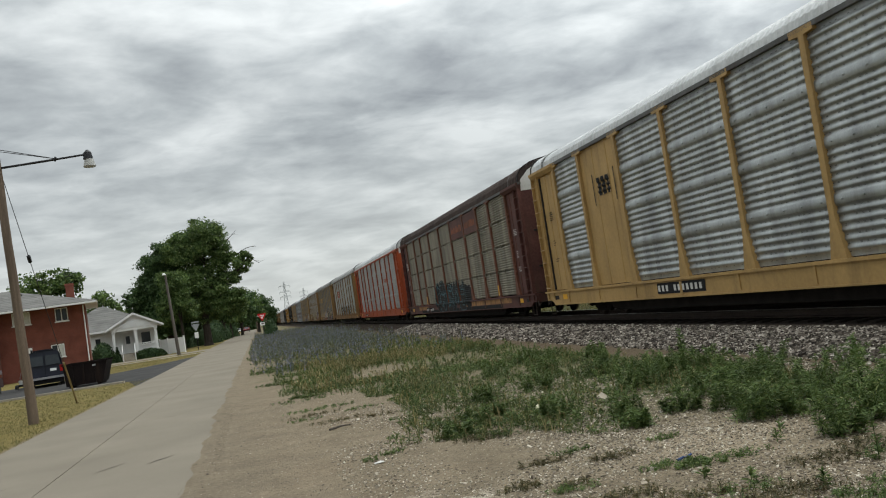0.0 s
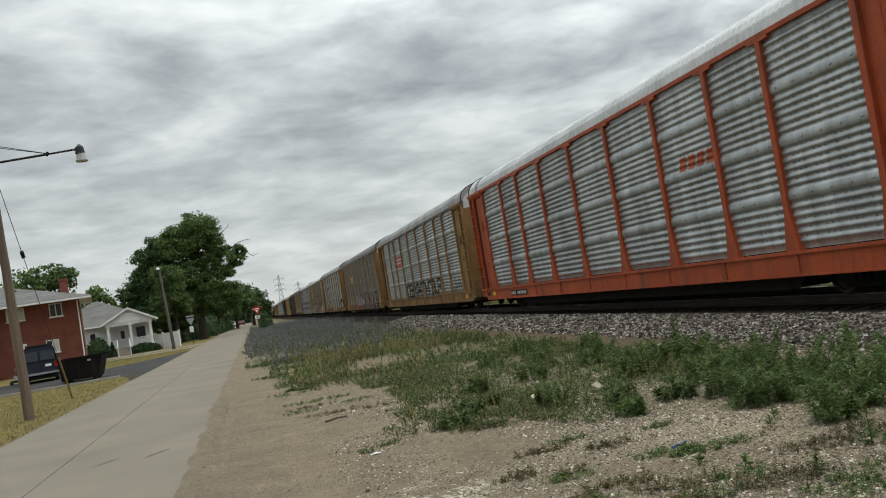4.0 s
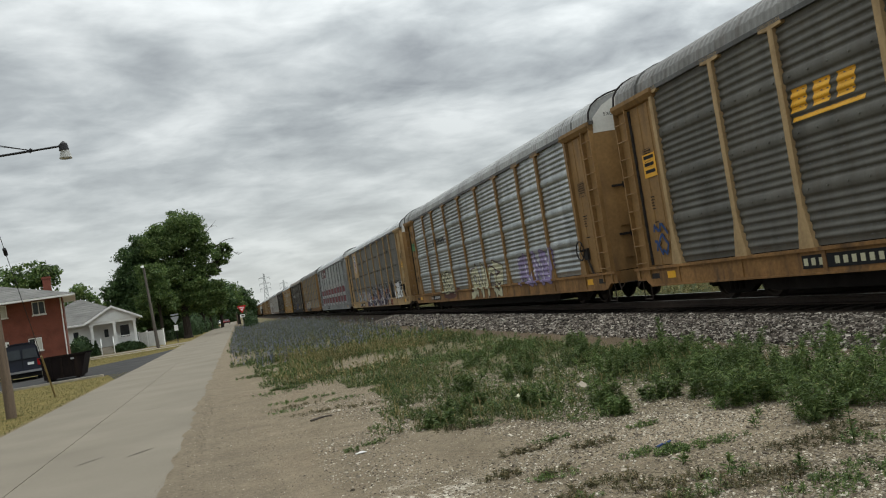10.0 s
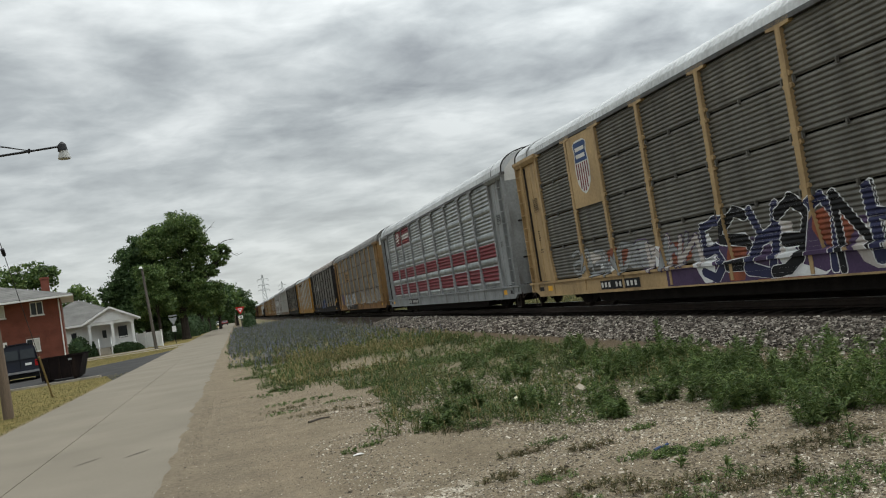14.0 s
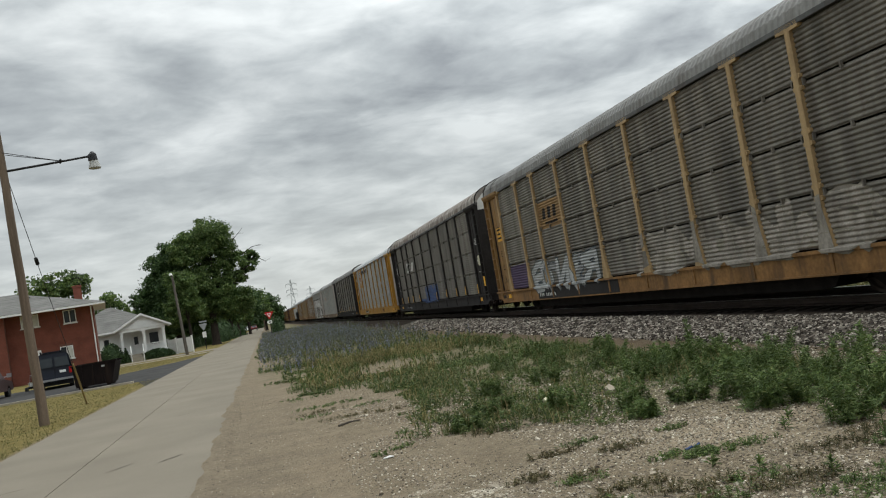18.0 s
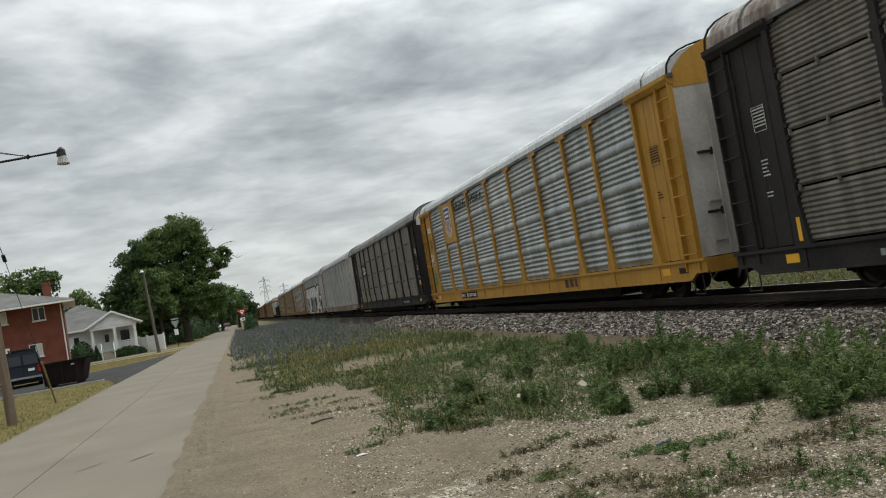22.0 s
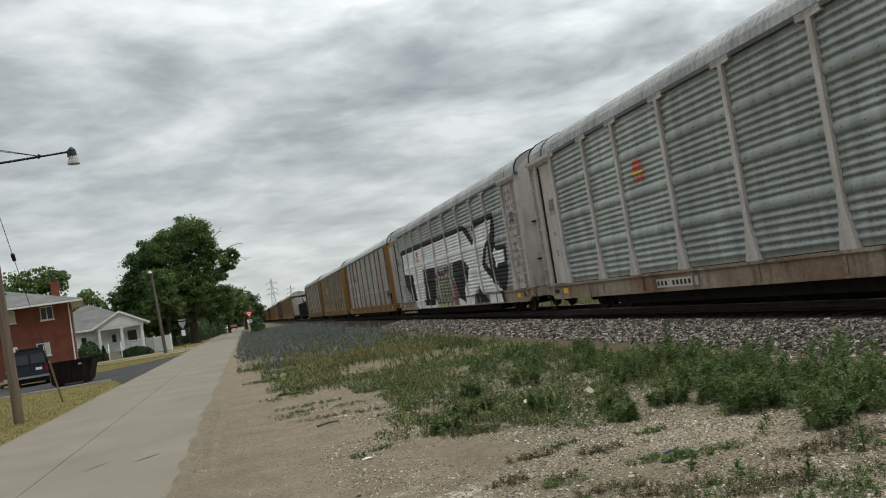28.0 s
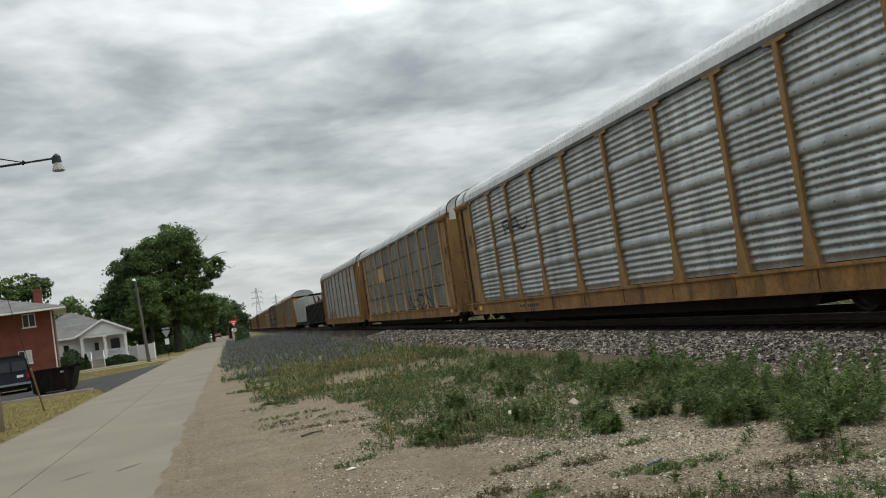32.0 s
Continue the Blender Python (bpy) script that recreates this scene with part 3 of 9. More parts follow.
ROOF_RUST = material("rust_patched_roof_sheet", (0.34, 0.325, 0.30), 0.75, vary=0.35, scale=2.2, fine=9, bump=0.05, dark=(0.095, 0.055, 0.038), stretch=(0.35, 1.3, 0.6))
ROOF_BROWN = material("brown_roof_sheet", (0.050, 0.036, 0.031), 0.8, vary=0.3, scale=0.7, fine=12, bump=0.05, stain=0.2)
STEEL = material("near_black_running_gear_steel", (0.016, 0.0135, 0.012), 0.85, spec=0.05, vary=0.35, scale=3, fine=30, bump=0.15)
WHEELS = material("brown_wheel_steel", (0.045, 0.034, 0.028), 0.6, metal=0.5, vary=0.3, scale=4, fine=30, bump=0.1)
WHITE = material("dull_white_paint", (0.55, 0.54, 0.51), 0.6, vary=0.12, scale=2, fine=20, bump=0.03, stain=0.15)
INK = material("black_marking_paint", (0.015, 0.015, 0.016), 0.7, spec=0.12, vary=0.2, scale=3, fine=20, bump=0.02)
CREAM = material("cream_marking_paint", (0.46, 0.44, 0.30), 0.6, vary=0.15, scale=3, fine=20, bump=0.02)
RED = material("dull_red_marking_paint", (0.155, 0.020, 0.026), 0.6, vary=0.15, scale=2, fine=20, bump=0.02)
PINK = material("faded_red_marking_paint", (0.42, 0.105, 0.088), 0.65, vary=0.2, scale=2, fine=20, bump=0.02)
BLUE = material("blue_marking_paint", (0.022, 0.05, 0.14), 0.55, vary=0.2, scale=2, fine=20, bump=0.02)
PURPLE = material("purple_spray_paint", (0.060, 0.036, 0.082), 0.6, vary=0.25, scale=2, fine=20, bump=0.02)
TEAL = material("teal_spray_paint", (0.05, 0.13, 0.15), 0.6, vary=0.3, scale=2, fine=20, bump=0.02)
SILVER = material("pale_spray_paint", (0.62, 0.63, 0.63), 0.5, vary=0.22, scale=2, fine=20, bump=0.02)
AMBER = material("amber_marking_paint", (0.70, 0.36, 0.03), 0.5, vary=0.15, scale=2, fine=20, bump=0.02)

POSTS_A = (-11.4, -8.8, -6.75, -4.2, -1.4, 1.4, 4.2, 6.75, 8.8, 11.4)
POSTS_B = (-11.2, -9.0, -7.6, -4.8, -2.0, 0.76, 3.55, 6.3, 9.0, 11.2)
HALF_LEN = 13.55
TIERS = {"tier": (4, 10)}      # tiers of sheet, ridges in each


def autorack(k, label, frame_mat, panel_mat, roof_mat, style="band", posts=POSTS_A, end_mat=None, post_mat=None, blank=(), door_mat=None, cap=True, cap_mat=None, top=SIDE_TOP, crest=CREST, sill_mat=None):
    """A tall enclosed car carrier. k counts the cars from the first in view; its middle moves with the train."""
    car = thing("autorack_railcar", label, "railcar", group="freight train cars")
    car["slot"] = FIRST_GAP - PITCH / 2 + PITCH * k if k is not None else 0.0
    end_mat, post_mat, door_mat = end_mat or frame_mat, post_mat or frame_mat, door_mat or frame_mat
    for s in (-1, 1):
        part("side_sill", shared(("sill", s), lambda: sill_mesh(HALF_LEN, s)), sill_mat or frame_mat, car)
        part("end_beam", shared("beam", beam_mesh), frame_mat, car).location = (0, s * (HALF_LEN - 0.12), 0)
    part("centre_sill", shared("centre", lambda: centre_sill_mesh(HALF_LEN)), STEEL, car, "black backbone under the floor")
    low = SILL_TOP + 0.03
    for i, (a, b) in enumerate(zip(posts, posts[1:])):
        w = round(b - a, 2)
        if i in blank:
            p = part("flat_panel", shared(("flat", w, top), lambda: end_panel_mesh(w, low, top)), frame_mat, car)
        elif style == "band":
            me = shared(("band", w, top), lambda: panel_band(w, low, top))
            if not me.materials:
                me.materials.append(panel_mat); me.materials.append(SLOT)
            p = part("side_panel", me, panel_mat, car)
        else:
            p = part("side_panel", shared(("tier", w, top, style), lambda: panel_tier(w, low, top, *TIERS[style])), panel_mat, car)
        p.location = (0, (a + b) / 2, 0)
    wide = 0.15
    for y in posts:
        p = part("side_post", shared(("post", top, wide, style), lambda: post_mesh(SILL_TOP - 0.02, top, wide, style == "tier")), post_mat, car)
        p.location = (0, y, 0)
    # flat end panels, corner ladders, doors
    for s in (-1, 1):
        a = abs(posts[0]) if s < 0 else posts[-1]
        w = round(12.72 - a, 2)
        p = part("end_panel", shared(("flat", w, top), lambda: end_panel_mesh(w, low, top)), end_mat, car)
        p.location = (0, s * (a + 12.72) / 2, 0)
        p = part("ladder", shared(("ladder", top), lambda: ladder_mesh(top - 0.1)), end_mat, car, "corner post with rungs")
        p.location = (0, s * 13.03, 0)
        p = part("end_door", shared(("door", top), lambda: door_mesh(top - 0.22)), door_mat, car, "bowed end door")
        p.matrix_basis = pose(0, s * 13.36, 0, 0, 0, 0 if s > 0 else 180)
        for i in (0, 1):
            part("door_handle", shared(("handle", i), lambda: handle_mesh(i)), BLACK, p, "dark locking bar")
        part("roof_rim", shared(("rim", top, crest), lambda: rim_mesh(top + 0.05, crest)), BLACK, car, "black rim of the roof's end").location = (0, s * 13.33, 0)
        if cap:
            q = part("height_plate", shared(("cap", top), lambda: cap_mesh(top)), cap_mat or WHITE, car, "plate over the end door")
            q.matrix_basis = p.matrix_basis.copy()
        part("header_beam", shared(("header", round(a, 2), s, top), lambda: header_mesh(*sorted((s * (a - 0.12), s * 13.36)), top)), end_mat, car)
        part("door_seal", shared(("seal", top), lambda: seal_mesh(SILL_TOP + 0.05, top - 0.18)), BLACK, car, "torn black rubber seal").location = (0, s * 12.70, 0)
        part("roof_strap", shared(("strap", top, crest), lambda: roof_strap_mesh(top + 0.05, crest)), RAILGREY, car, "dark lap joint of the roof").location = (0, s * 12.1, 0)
        p = part("truck", shared("truck", truck_mesh), STEEL, car, "two-axle truck of near-black steel")
        p.location = (0, s * 9.9, 0)
        for y in (-0.85, 0.85):
            for x in (-0.78, 0.78):
                wh = part("wheel", shared("wheel", wheel_mesh), WHEELS, p)
                wh.matrix_basis = pose(x, y, 0.45, 0, 0, 0 if x < 0 else 180)
        part("stirrup", shared("stirrup", stirrup_mesh), WHEELS, car, "hanging corner step").location = (0, s * 13.1, 0)
        part("uncoupling_lever", shared("lever", lever_mesh), WHEELS, car).matrix_basis = Matrix.Translation((0, s * HALF_LEN, 0)) @ Matrix.Diagonal((1, s, 1, 1))
        part("sill_pocket", shared("pocket", pocket_mesh), BLACK, car, "dark opening in the sill").location = (0, s * 12.55, 0)
        p = part("coupler", shared("coupler", lambda: coupler_mesh(PITCH / 2 - HALF_LEN)), STEEL, car)
        p.matrix_basis = pose(0, s * HALF_LEN, 0, 0, 0, 0 if s > 0 else 180)

    def far_wall():
        bm = bmesh.new()
        box(bm, HALF - 0.09, HALF - 0.04, -12.72, 12.72, low, top)
        for y in POSTS_A:
            box(bm, HALF - 0.05, HALF + 0.06, y - 0.08, y + 0.08, low, top)
        box(bm, HALF - 0.12, HALF - 0.02, -13.4, -12.7, low, top)
        box(bm, HALF - 0.12, HALF - 0.02, 12.7, 13.4, low, top)
        return to_mesh("far_side_wall", bm)

    def rail():
        bm = bmesh.new()
        for s in (-1, 1):
            box(bm, s * HALF - 0.06, s * HALF + 0.06, -13.4, 13.4, top, top + 0.09)
        return to_mesh("roof_rail", bm)
    part("far_side_wall", shared(("far", top), far_wall), panel_mat, car)
    part("roof_rail", shared(("rail", top), rail), RAILGREY if frame_mat is not ORANGE else ORANGE, car, "roof rail, darkened for eave shade unless orange")
    part("roof", shared(("roof", top, crest), lambda: roof_mesh(26.62, top + 0.05, crest)), roof_mat, car)
    car["low"], car["top"], car["tiers"] = low, top, 0 if style == "band" else TIERS[style][0]
    car["at"] = list(posts)
    MOVERS.append(car)
    return car


# ---------------------------------------------------------------- paint on the cars
def profile_of(car):
    if car["tiers"]:
        pts = [p for t in tier_profile(car["low"], car["top"], car["tiers"]) for p in t[1:-1]]
    else:
        pts = band_profile(car["low"], car["top"])
    pts = [(-HALF - 0.05, SILL_LOW - 0.2), (-HALF - 0.05, SILL_TOP - 0.06), (-HALF - 0.104, SILL_TOP - 0.052), (-HALF - 0.104, SILL_TOP + 0.012)] + pts
    return [p[1] for p in pts], [p[0] for p in pts]


def paint(name, car, shapes, mat, lift=0.006, label="", plain=False):
    """Paint in outlines of (y, z), laid over the ridges and posts of the near side."""
    zs, xs = profile_of(car)
    shapes = [s if isinstance(s[0][0], (tuple, list)) else [s] for s in shapes]      # loops of one shape, holes among them
    flat = [p for s in shapes for loop in s for p in loop]
    lows, highs = min(z for _, z in flat), max(z for _, z in flat)
    levels = sorted({round(z, 4) for z in zs if lows < z < highs} | {lows, highs} | ({round(z, 3) for _, z in flat} if len(flat) < 400 else set()) | {lows + (highs - lows) * i / 24 for i in range(25)})
    verts, faces, seen = [], [], {}
    posts = car["at"]
    wide = 0.075

    def quad(ya0, ya1, z0, yb0, yb1, z1, x0, x1):
        ids = []
        for p in ((x0, ya0, z0), (x0, ya1, z0), (x1, yb1, z1), (x1, yb0, z1)):
            key = tuple(round(c, 4) for c in p)
            if key not in seen:
                seen[key] = len(verts)
                verts.append(p)
            ids.append(seen[key])
        if len(set(ids)) == 4:
            faces.append(tuple(ids[::-1]))
    for s in shapes:
        for z0, z1 in zip(levels, levels[1:]):
            if z1 - z0 < 0.002:
                continue
            m = (z0 + z1) / 2
            cross = []
            for loop in s:
                for (ya, za), (yb, zb) in zip(loop, loop[1:] + loop[:1]):
                    if (za - m) * (zb - m) < 0:
                        at = lambda z: ya + (yb - ya) * (min(max(za, zb), max(min(za, zb), z)) - za) / (zb - za)
                        cross.append((at(m), at(z0), at(z1)))
            cross.sort()
            for c0, c1 in zip(cross[::2], cross[1::2]):
                x0, x1 = np.interp(z0, zs, xs) - lift, np.interp(z1, zs, xs) - lift
                quad(c0[1], c1[1], z0, c0[2], c1[2], z1, x0, x1)
                if not plain and z0 > SILL_TOP:
                    flare = wide + 0.15 * max(0.0, 1 - (z1 - SILL_TOP) / 0.75)      # the posts widen towards the sill
                    for p in posts:
                        a, b = max(c0[0], p - flare), min(c1[0], p + flare)
                        if b > a:
                            quad(a, b, z0, a, b, z1, -HALF - 0.06 - lift, -HALF - 0.06 - lift)
    ob = new(name, sheet(name, verts, faces, [mat]))
    ob.parent = car
    if label:
        tagged(ob, label=label)
    return ob


def rect(y0, y1, z0, z1):
    return [(y0, z0), (y1, z0), (y1, z1), (y0, z1)]


WORNWHITE = material("worn_white_spray_paint", (0.64, 0.645, 0.635), 0.65, vary=0.16, scale=1.6, fine=16, bump=0.03, stain=0.25)
FADED = material("faded_pale_spray_paint", (0.27, 0.245, 0.21), 0.75, vary=0.3, scale=2, fine=16, bump=0.03, stain=0.5)
NIGHTBLUE = material("night_blue_spray_paint", (0.020, 0.022, 0.062), 0.6, vary=0.25, scale=2, fine=20, bump=0.02)
ASH = material("ash_grey_spray_paint", (0.36, 0.37, 0.37), 0.6, vary=0.25, scale=2, fine=20, bump=0.02)
DUSKPINK = material("dusky_pink_spray_paint", (0.21, 0.080, 0.095), 0.7, vary=0.35, scale=2, fine=20, bump=0.02)
PALEGREEN = material("pale_yellow_green_spray_paint", (0.36, 0.38, 0.20), 0.7, vary=0.3, scale=2, fine=20, bump=0.02)
LILAC = material("lilac_spray_paint", (0.26, 0.21, 0.36), 0.6, vary=0.25, scale=2, fine=20, bump=0.02)
RUSTRED = material("orange_red_spray_paint", (0.22, 0.065, 0.035), 0.7, vary=0.35, scale=3, fine=20, bump=0.02, stain=0.4)
BRIGHTBLUE = material("bright_blue_spray_paint", (0.028, 0.060, 0.160), 0.6, vary=0.3, scale=3, fine=20, bump=0.02)
TEALGREY = material("grey_blue_spray_paint", (0.075, 0.10, 0.115), 0.6, vary=0.3, scale=3, fine=20, bump=0.02)

def stroke(a, b, w):
    dy, dz = b[0] - a[0], b[1] - a[1]
    l = math.hypot(dy, dz) or 1
    ny, nz = -dz / l * w / 2, dy / l * w / 2
    ey, ez = dy / l * w * 0.35, dz / l * w * 0.35
    return [(a[0] - ey + ny, a[1] - ez + nz), (a[0] - ey * 1.4, a[1] - ez * 1.4), (a[0] - ey - ny, a[1] - ez - nz), (b[0] + ey - ny, b[1] + ez - nz), (b[0] + ey * 1.4, b[1] + ez * 1.4), (b[0] + ey + ny, b[1] + ez + nz)]


LETTERS = (((0.02, 0), (0.3, 0.95), (0.55, 0.95), (0.92, 0), None, (0.2, 0.38), (0.72, 0.38)), ((0.1, 0), (0.1, 1), (0.7, 0.95), (0.85, 0.7), (0.6, 0.5), (0.2, 0.45), None, (0.5, 0.45), (0.95, 0)),
           ((0.9, 0.85), (0.5, 1), (0.12, 0.82), (0.25, 0.58), (0.75, 0.45), (0.88, 0.2), (0.5, 0), (0.08, 0.1)), ((0.05, 0), (0.12, 1), (0.5, 0.35), (0.85, 1), (0.95, 0)), ((0.9, 0.9), (0.4, 1), (0.12, 0.7), (0.1, 0.25), (0.45, 0), (0.92, 0.1), None, (0.15, 0.5), (0.7, 0.52)),
           ((0.1, 0), (0.15, 1), None, (0.85, 1), (0.22, 0.48), (0.95, 0)), ((0.08, 1), (0.12, 0.25), (0.5, 0), (0.85, 0.25), (0.9, 1)), ((0.5, 1), (0.12, 0.75), (0.12, 0.25), (0.5, 0), (0.88, 0.25), (0.88, 0.75), (0.5, 1)), ((0.08, 0), (0.15, 1), (0.8, 0.05), (0.9, 1)))


def capsule(a, b, w, w2=None):
    """A round-ended stroke."""
    w2 = w2 or w
    t = math.atan2(b[1] - a[1], b[0] - a[0])
    pts = []
    for c, r, s in ((b, w2, -0.5), (a, w, 0.5)):
        for i in range(5):
            q = t + math.pi * (s + i / 4)
            pts.append((c[0] + math.cos(q) * r / 2, max(SILL_LOW + 0.015 + 0.002 * i, c[1] + math.sin(q) * r / 2)))
    return pts


def glyph_loops(text, fat):
    """The outlines of one letter, 1 high, fattened by fat: loops of (u, v)."""
    c = bpy.data.curves.new("glyph", "FONT")
    c.body, c.size, c.offset, c.resolution_u = text, 1.0, fat, 3
    tmp = bpy.data.objects.new("glyph", c)
    me = bpy.data.meshes.new_from_object(tmp)
    bpy.data.objects.remove(tmp)
    bm = bmesh.new()
    bm.from_mesh(me)
    bpy.data.meshes.remove(me)
    bmesh.ops.remove_doubles(bm, verts=bm.verts, dist=1e-5)
    follow = {v: [] for e in bm.edges if len(e.link_faces) == 1 for v in e.verts}
    for e in bm.edges:
        if len(e.link_faces) == 1:
            a, b = e.verts
            follow[a].append(b); follow[b].append(a)
    loops, seen = [], set()
    for v in follow:
        if v in seen:
            continue
        loop, prev, cur = [], None, v
        while cur not in seen:
            seen.add(cur)
            loop.append((cur.co.x, cur.co.y))
            ahead = [w for w in follow[cur] if w is not prev and w not in seen]
            if not ahead:
                break
            prev, cur = cur, ahead[0]
        if len(loop) > 2:
            loops.append(loop)
    bm.free()
    return loops


def sprayed_word(car, word, y, z, step, h, fill, edge, glow, low_fill, label, seed=1, fat=0.03):
    """Fat sprayed capitals that can be read, edged twice, their lower part in another colour."""
    rng = random.Random(seed)
    at = 0.0
    for i, ch in enumerate(word):
        lean, tilt, grow = rng.uniform(-0.12, 0.12), rng.uniform(-0.10, 0.10), rng.uniform(0.95, 1.12)

        def place(loops):
            return [[(y - step * (at + u * 1.5 * grow + lean * v), max(SILL_LOW + 0.02, z + h * (v * 1.32 * grow + tilt * u))) for u, v in loop] for loop in loops]
        up = 0.007 + 0.002 * (i % 3)
        for name, extra, mat, o in (("spray_glow", 0.085, glow, 0.0), ("graffiti_outline", 0.055, edge, 0.0006), ("graffiti_letter", 0.0, fill, 0.0012)):
            loops = glyph_loops(ch, fat + extra)
            if extra:      # the outer edge alone, so that the counters stay closed
                loops = [max(loops, key=lambda l: max(u for u, _ in l) - min(u for u, _ in l))]
            paint(name, car, [place(loops)], mat, up + o - (0.003 if extra > 0.06 else 0), label)
        us = [u for loop in glyph_loops(ch, fat) for u, _ in loop]
        at += (max(us) - min(us)) * 1.5 * grow + 0.08
    paint("sprayed_drop", car, [[(y - step * 0.1, z + 0.1), (y - step * 0.5, z - 0.3), (y - step * 1.6, z - 0.36), (y - step * 2.6, z - 0.36), (y - step * 3.7, z - 0.22), (y - step * 3.95, z + 0.12)]], low_fill, 0.0055, "dark sprayed shadow under letters")


def blotches(car, y0, y1, z0, z1, n, mats, seed, label):
    """Clouds of colour sprayed behind letters."""
    rng = random.Random(seed)
    for i in range(n):
        yc = y0 + (y1 - y0) * (i + rng.uniform(0.2, 0.8)) / n
        zc, r = z0 + (z1 - z0) * rng.uniform(0.15, 0.85), abs(y1 - y0) / n * rng.uniform(0.8, 1.5)
        ring = []
        for k in range(11):
            q = k * math.tau / 11
            f = rng.uniform(0.7, 1.15)
            ring.append((yc + math.cos(q) * r * f, min(z1, max(z0 + 0.001 * k, zc + math.sin(q) * min(r, (z1 - z0) * 0.5) * f))))
        paint("spray_cloud", car, [ring], mats[i % len(mats)], 0.0056 + 0.0002 * (i % 4), label)


def graffiti(car, y0, y1, z0, z1, count, fill, edge, seed, label, weight=0.26, shine=None, halo=None, wild=1.0):
    """Sprayed, interlocked round letter forms that cannot be read, each over the last, with an edge of another colour. y0 is the end further up the train."""
    rng = random.Random(seed)
    step = (y1 - y0) / count
    h = z1 - z0
    fills = fill if isinstance(fill, tuple) else (fill,)
    strokes = []
    for i in range(count):
        path = rng.choice(LETTERS)
        flip, turn = rng.random() < 0.5, rng.random() < 0.5
        a, lift, lean = y0 + step * i, rng.uniform(-0.1, 0.1) * wild, rng.uniform(-0.22, 0.22) * wild
        pts = []
        for q in path:
            if q is None:
                pts.append(None)
                continue
            u, v = (1 - q[0] if flip else q[0]), (1 - q[1] if turn else q[1])
            u += rng.uniform(-0.14, 0.14) * wild + lean * (v - 0.5)
            v = min(1.04, max(-0.04, v + lift + rng.uniform(-0.12, 0.12) * wild))
            pts.append((a + step * (u * 1.4 - 0.2), z0 + h * v))
        w = weight * min(abs(step), h) * rng.uniform(0.9, 1.25)
        runs = [(p, q, w * rng.uniform(0.8, 1.25), w * rng.uniform(0.8, 1.25)) for p, q in zip(pts, pts[1:]) if p and q]
        strokes.append(runs)
    rim = max(0.014, min(0.028, weight * h * 0.08))
    if halo:
        paint("graffiti_halo", car, [capsule(p, q, a + rim * 5, b + rim * 5) for r in strokes for p, q, a, b in r], halo, 0.005, label)
    for i, r in enumerate(strokes):
        up = 0.007 + 0.0016 * (i % 4)
        paint("graffiti_outline", car, [capsule(p, q, a + rim * 2, b + rim * 2) for p, q, a, b in r], edge, up, label)
        paint("graffiti_letter", car, [capsule(p, q, a, b) for p, q, a, b in r], fills[i % len(fills)], up + 0.0008, label)
    if shine:
        lines = []
        for r in strokes:
            for p, q, a, b in r:
                if rng.random() < 0.75:
                    o = a * 0.2
                    lines.append(capsule((p[0] + o, p[1] + o), (p[0] * 0.45 + q[0] * 0.55 + o, p[1] * 0.45 + q[1] * 0.55 + o), a * 0.2))
        ob = paint("graffiti_shine", car, lines, shine, 0.0145)
        tagged(ob, label=label, kind="stuff")


def plate_with_bars(car, y, z, w, h, ground, ink, seed=1, n=8):
    """A stencilled plate whose marks stay plain bars."""
    rng = random.Random(seed)
    paint("stencil_plate", car, [rect(y - w / 2, y + w / 2, z - h / 2, z + h / 2)], ground, 0.006, plain=True)
    bars = []
    for i in range(n):
        if n > 6 and i == 3:
            continue
        a = y + w / 2 - w * (i + 0.8) / (n + 0.6)
        bars.append(rect(a, a + w / (n + 0.6) * 0.55, z - h * 0.27, z + h * 0.27))
    for b in bars:
        paint("stencil_bar", car, [b], ink, 0.010, plain=True)


def notices(car, seed, ink):
    """Stencilled notices on the flat end panels: a ruled box of short bars, loose lines below it, a yellow plate on the sill."""
    rng = random.Random(seed)
    for s in (-1, 1):
        yc = s * 12.05 + rng.uniform(-0.06, 0.06)
        w, h, z0 = rng.uniform(0.34, 0.44), rng.uniform(0.34, 0.46), rng.uniform(3.05, 3.3)
        if rng.random() < 0.75:
            t = 0.009
            paint_flat("notice_rule", car, [rect(yc - w / 2, yc + w / 2, z0, z0 + t), rect(yc - w / 2, yc + w / 2, z0 + h, z0 + h + t), rect(yc - w / 2, yc - w / 2 + t, z0, z0 + h), rect(yc + w / 2 - t, yc + w / 2, z0, z0 + h)], ink)
        rows = [(z0 + h - 0.055 - 0.062 * i, w * 0.82) for i in range(int((h - 0.05) / 0.062))]
        rows += [(2.55 - 0.07 * i, w * rng.uniform(0.3, 0.6)) for i in range(rng.randint(2, 5))]
        rows += [(1.95 - 0.07 * i, w * rng.uniform(0.3, 0.7)) for i in range(rng.randint(0, 3))]
        bars = []
        for z, length in rows:
            y = yc + w * 0.41
            while y > yc + w * 0.41 - length:
                k = rng.uniform(0.025, 0.075)
                bars.append(rect(y - k, y, z, z + 0.026))
                y -= k + 0.016
        paint_flat("notice", car, bars, ink)
        y = s * 11.75
        paint_flat("caution_plate", car, [rect(y - 0.19, y + 0.19, SILL_TOP - 0.29, SILL_TOP - 0.13)], AMBER, -HALF - 0.052)


def paint_flat(name, car, shapes, mat, x=-HALF + 0.008):
    bm = bmesh.new()
    for s in shapes:
        prism(bm, s, x - 0.004, x)
    return part(name, bm, mat, car)


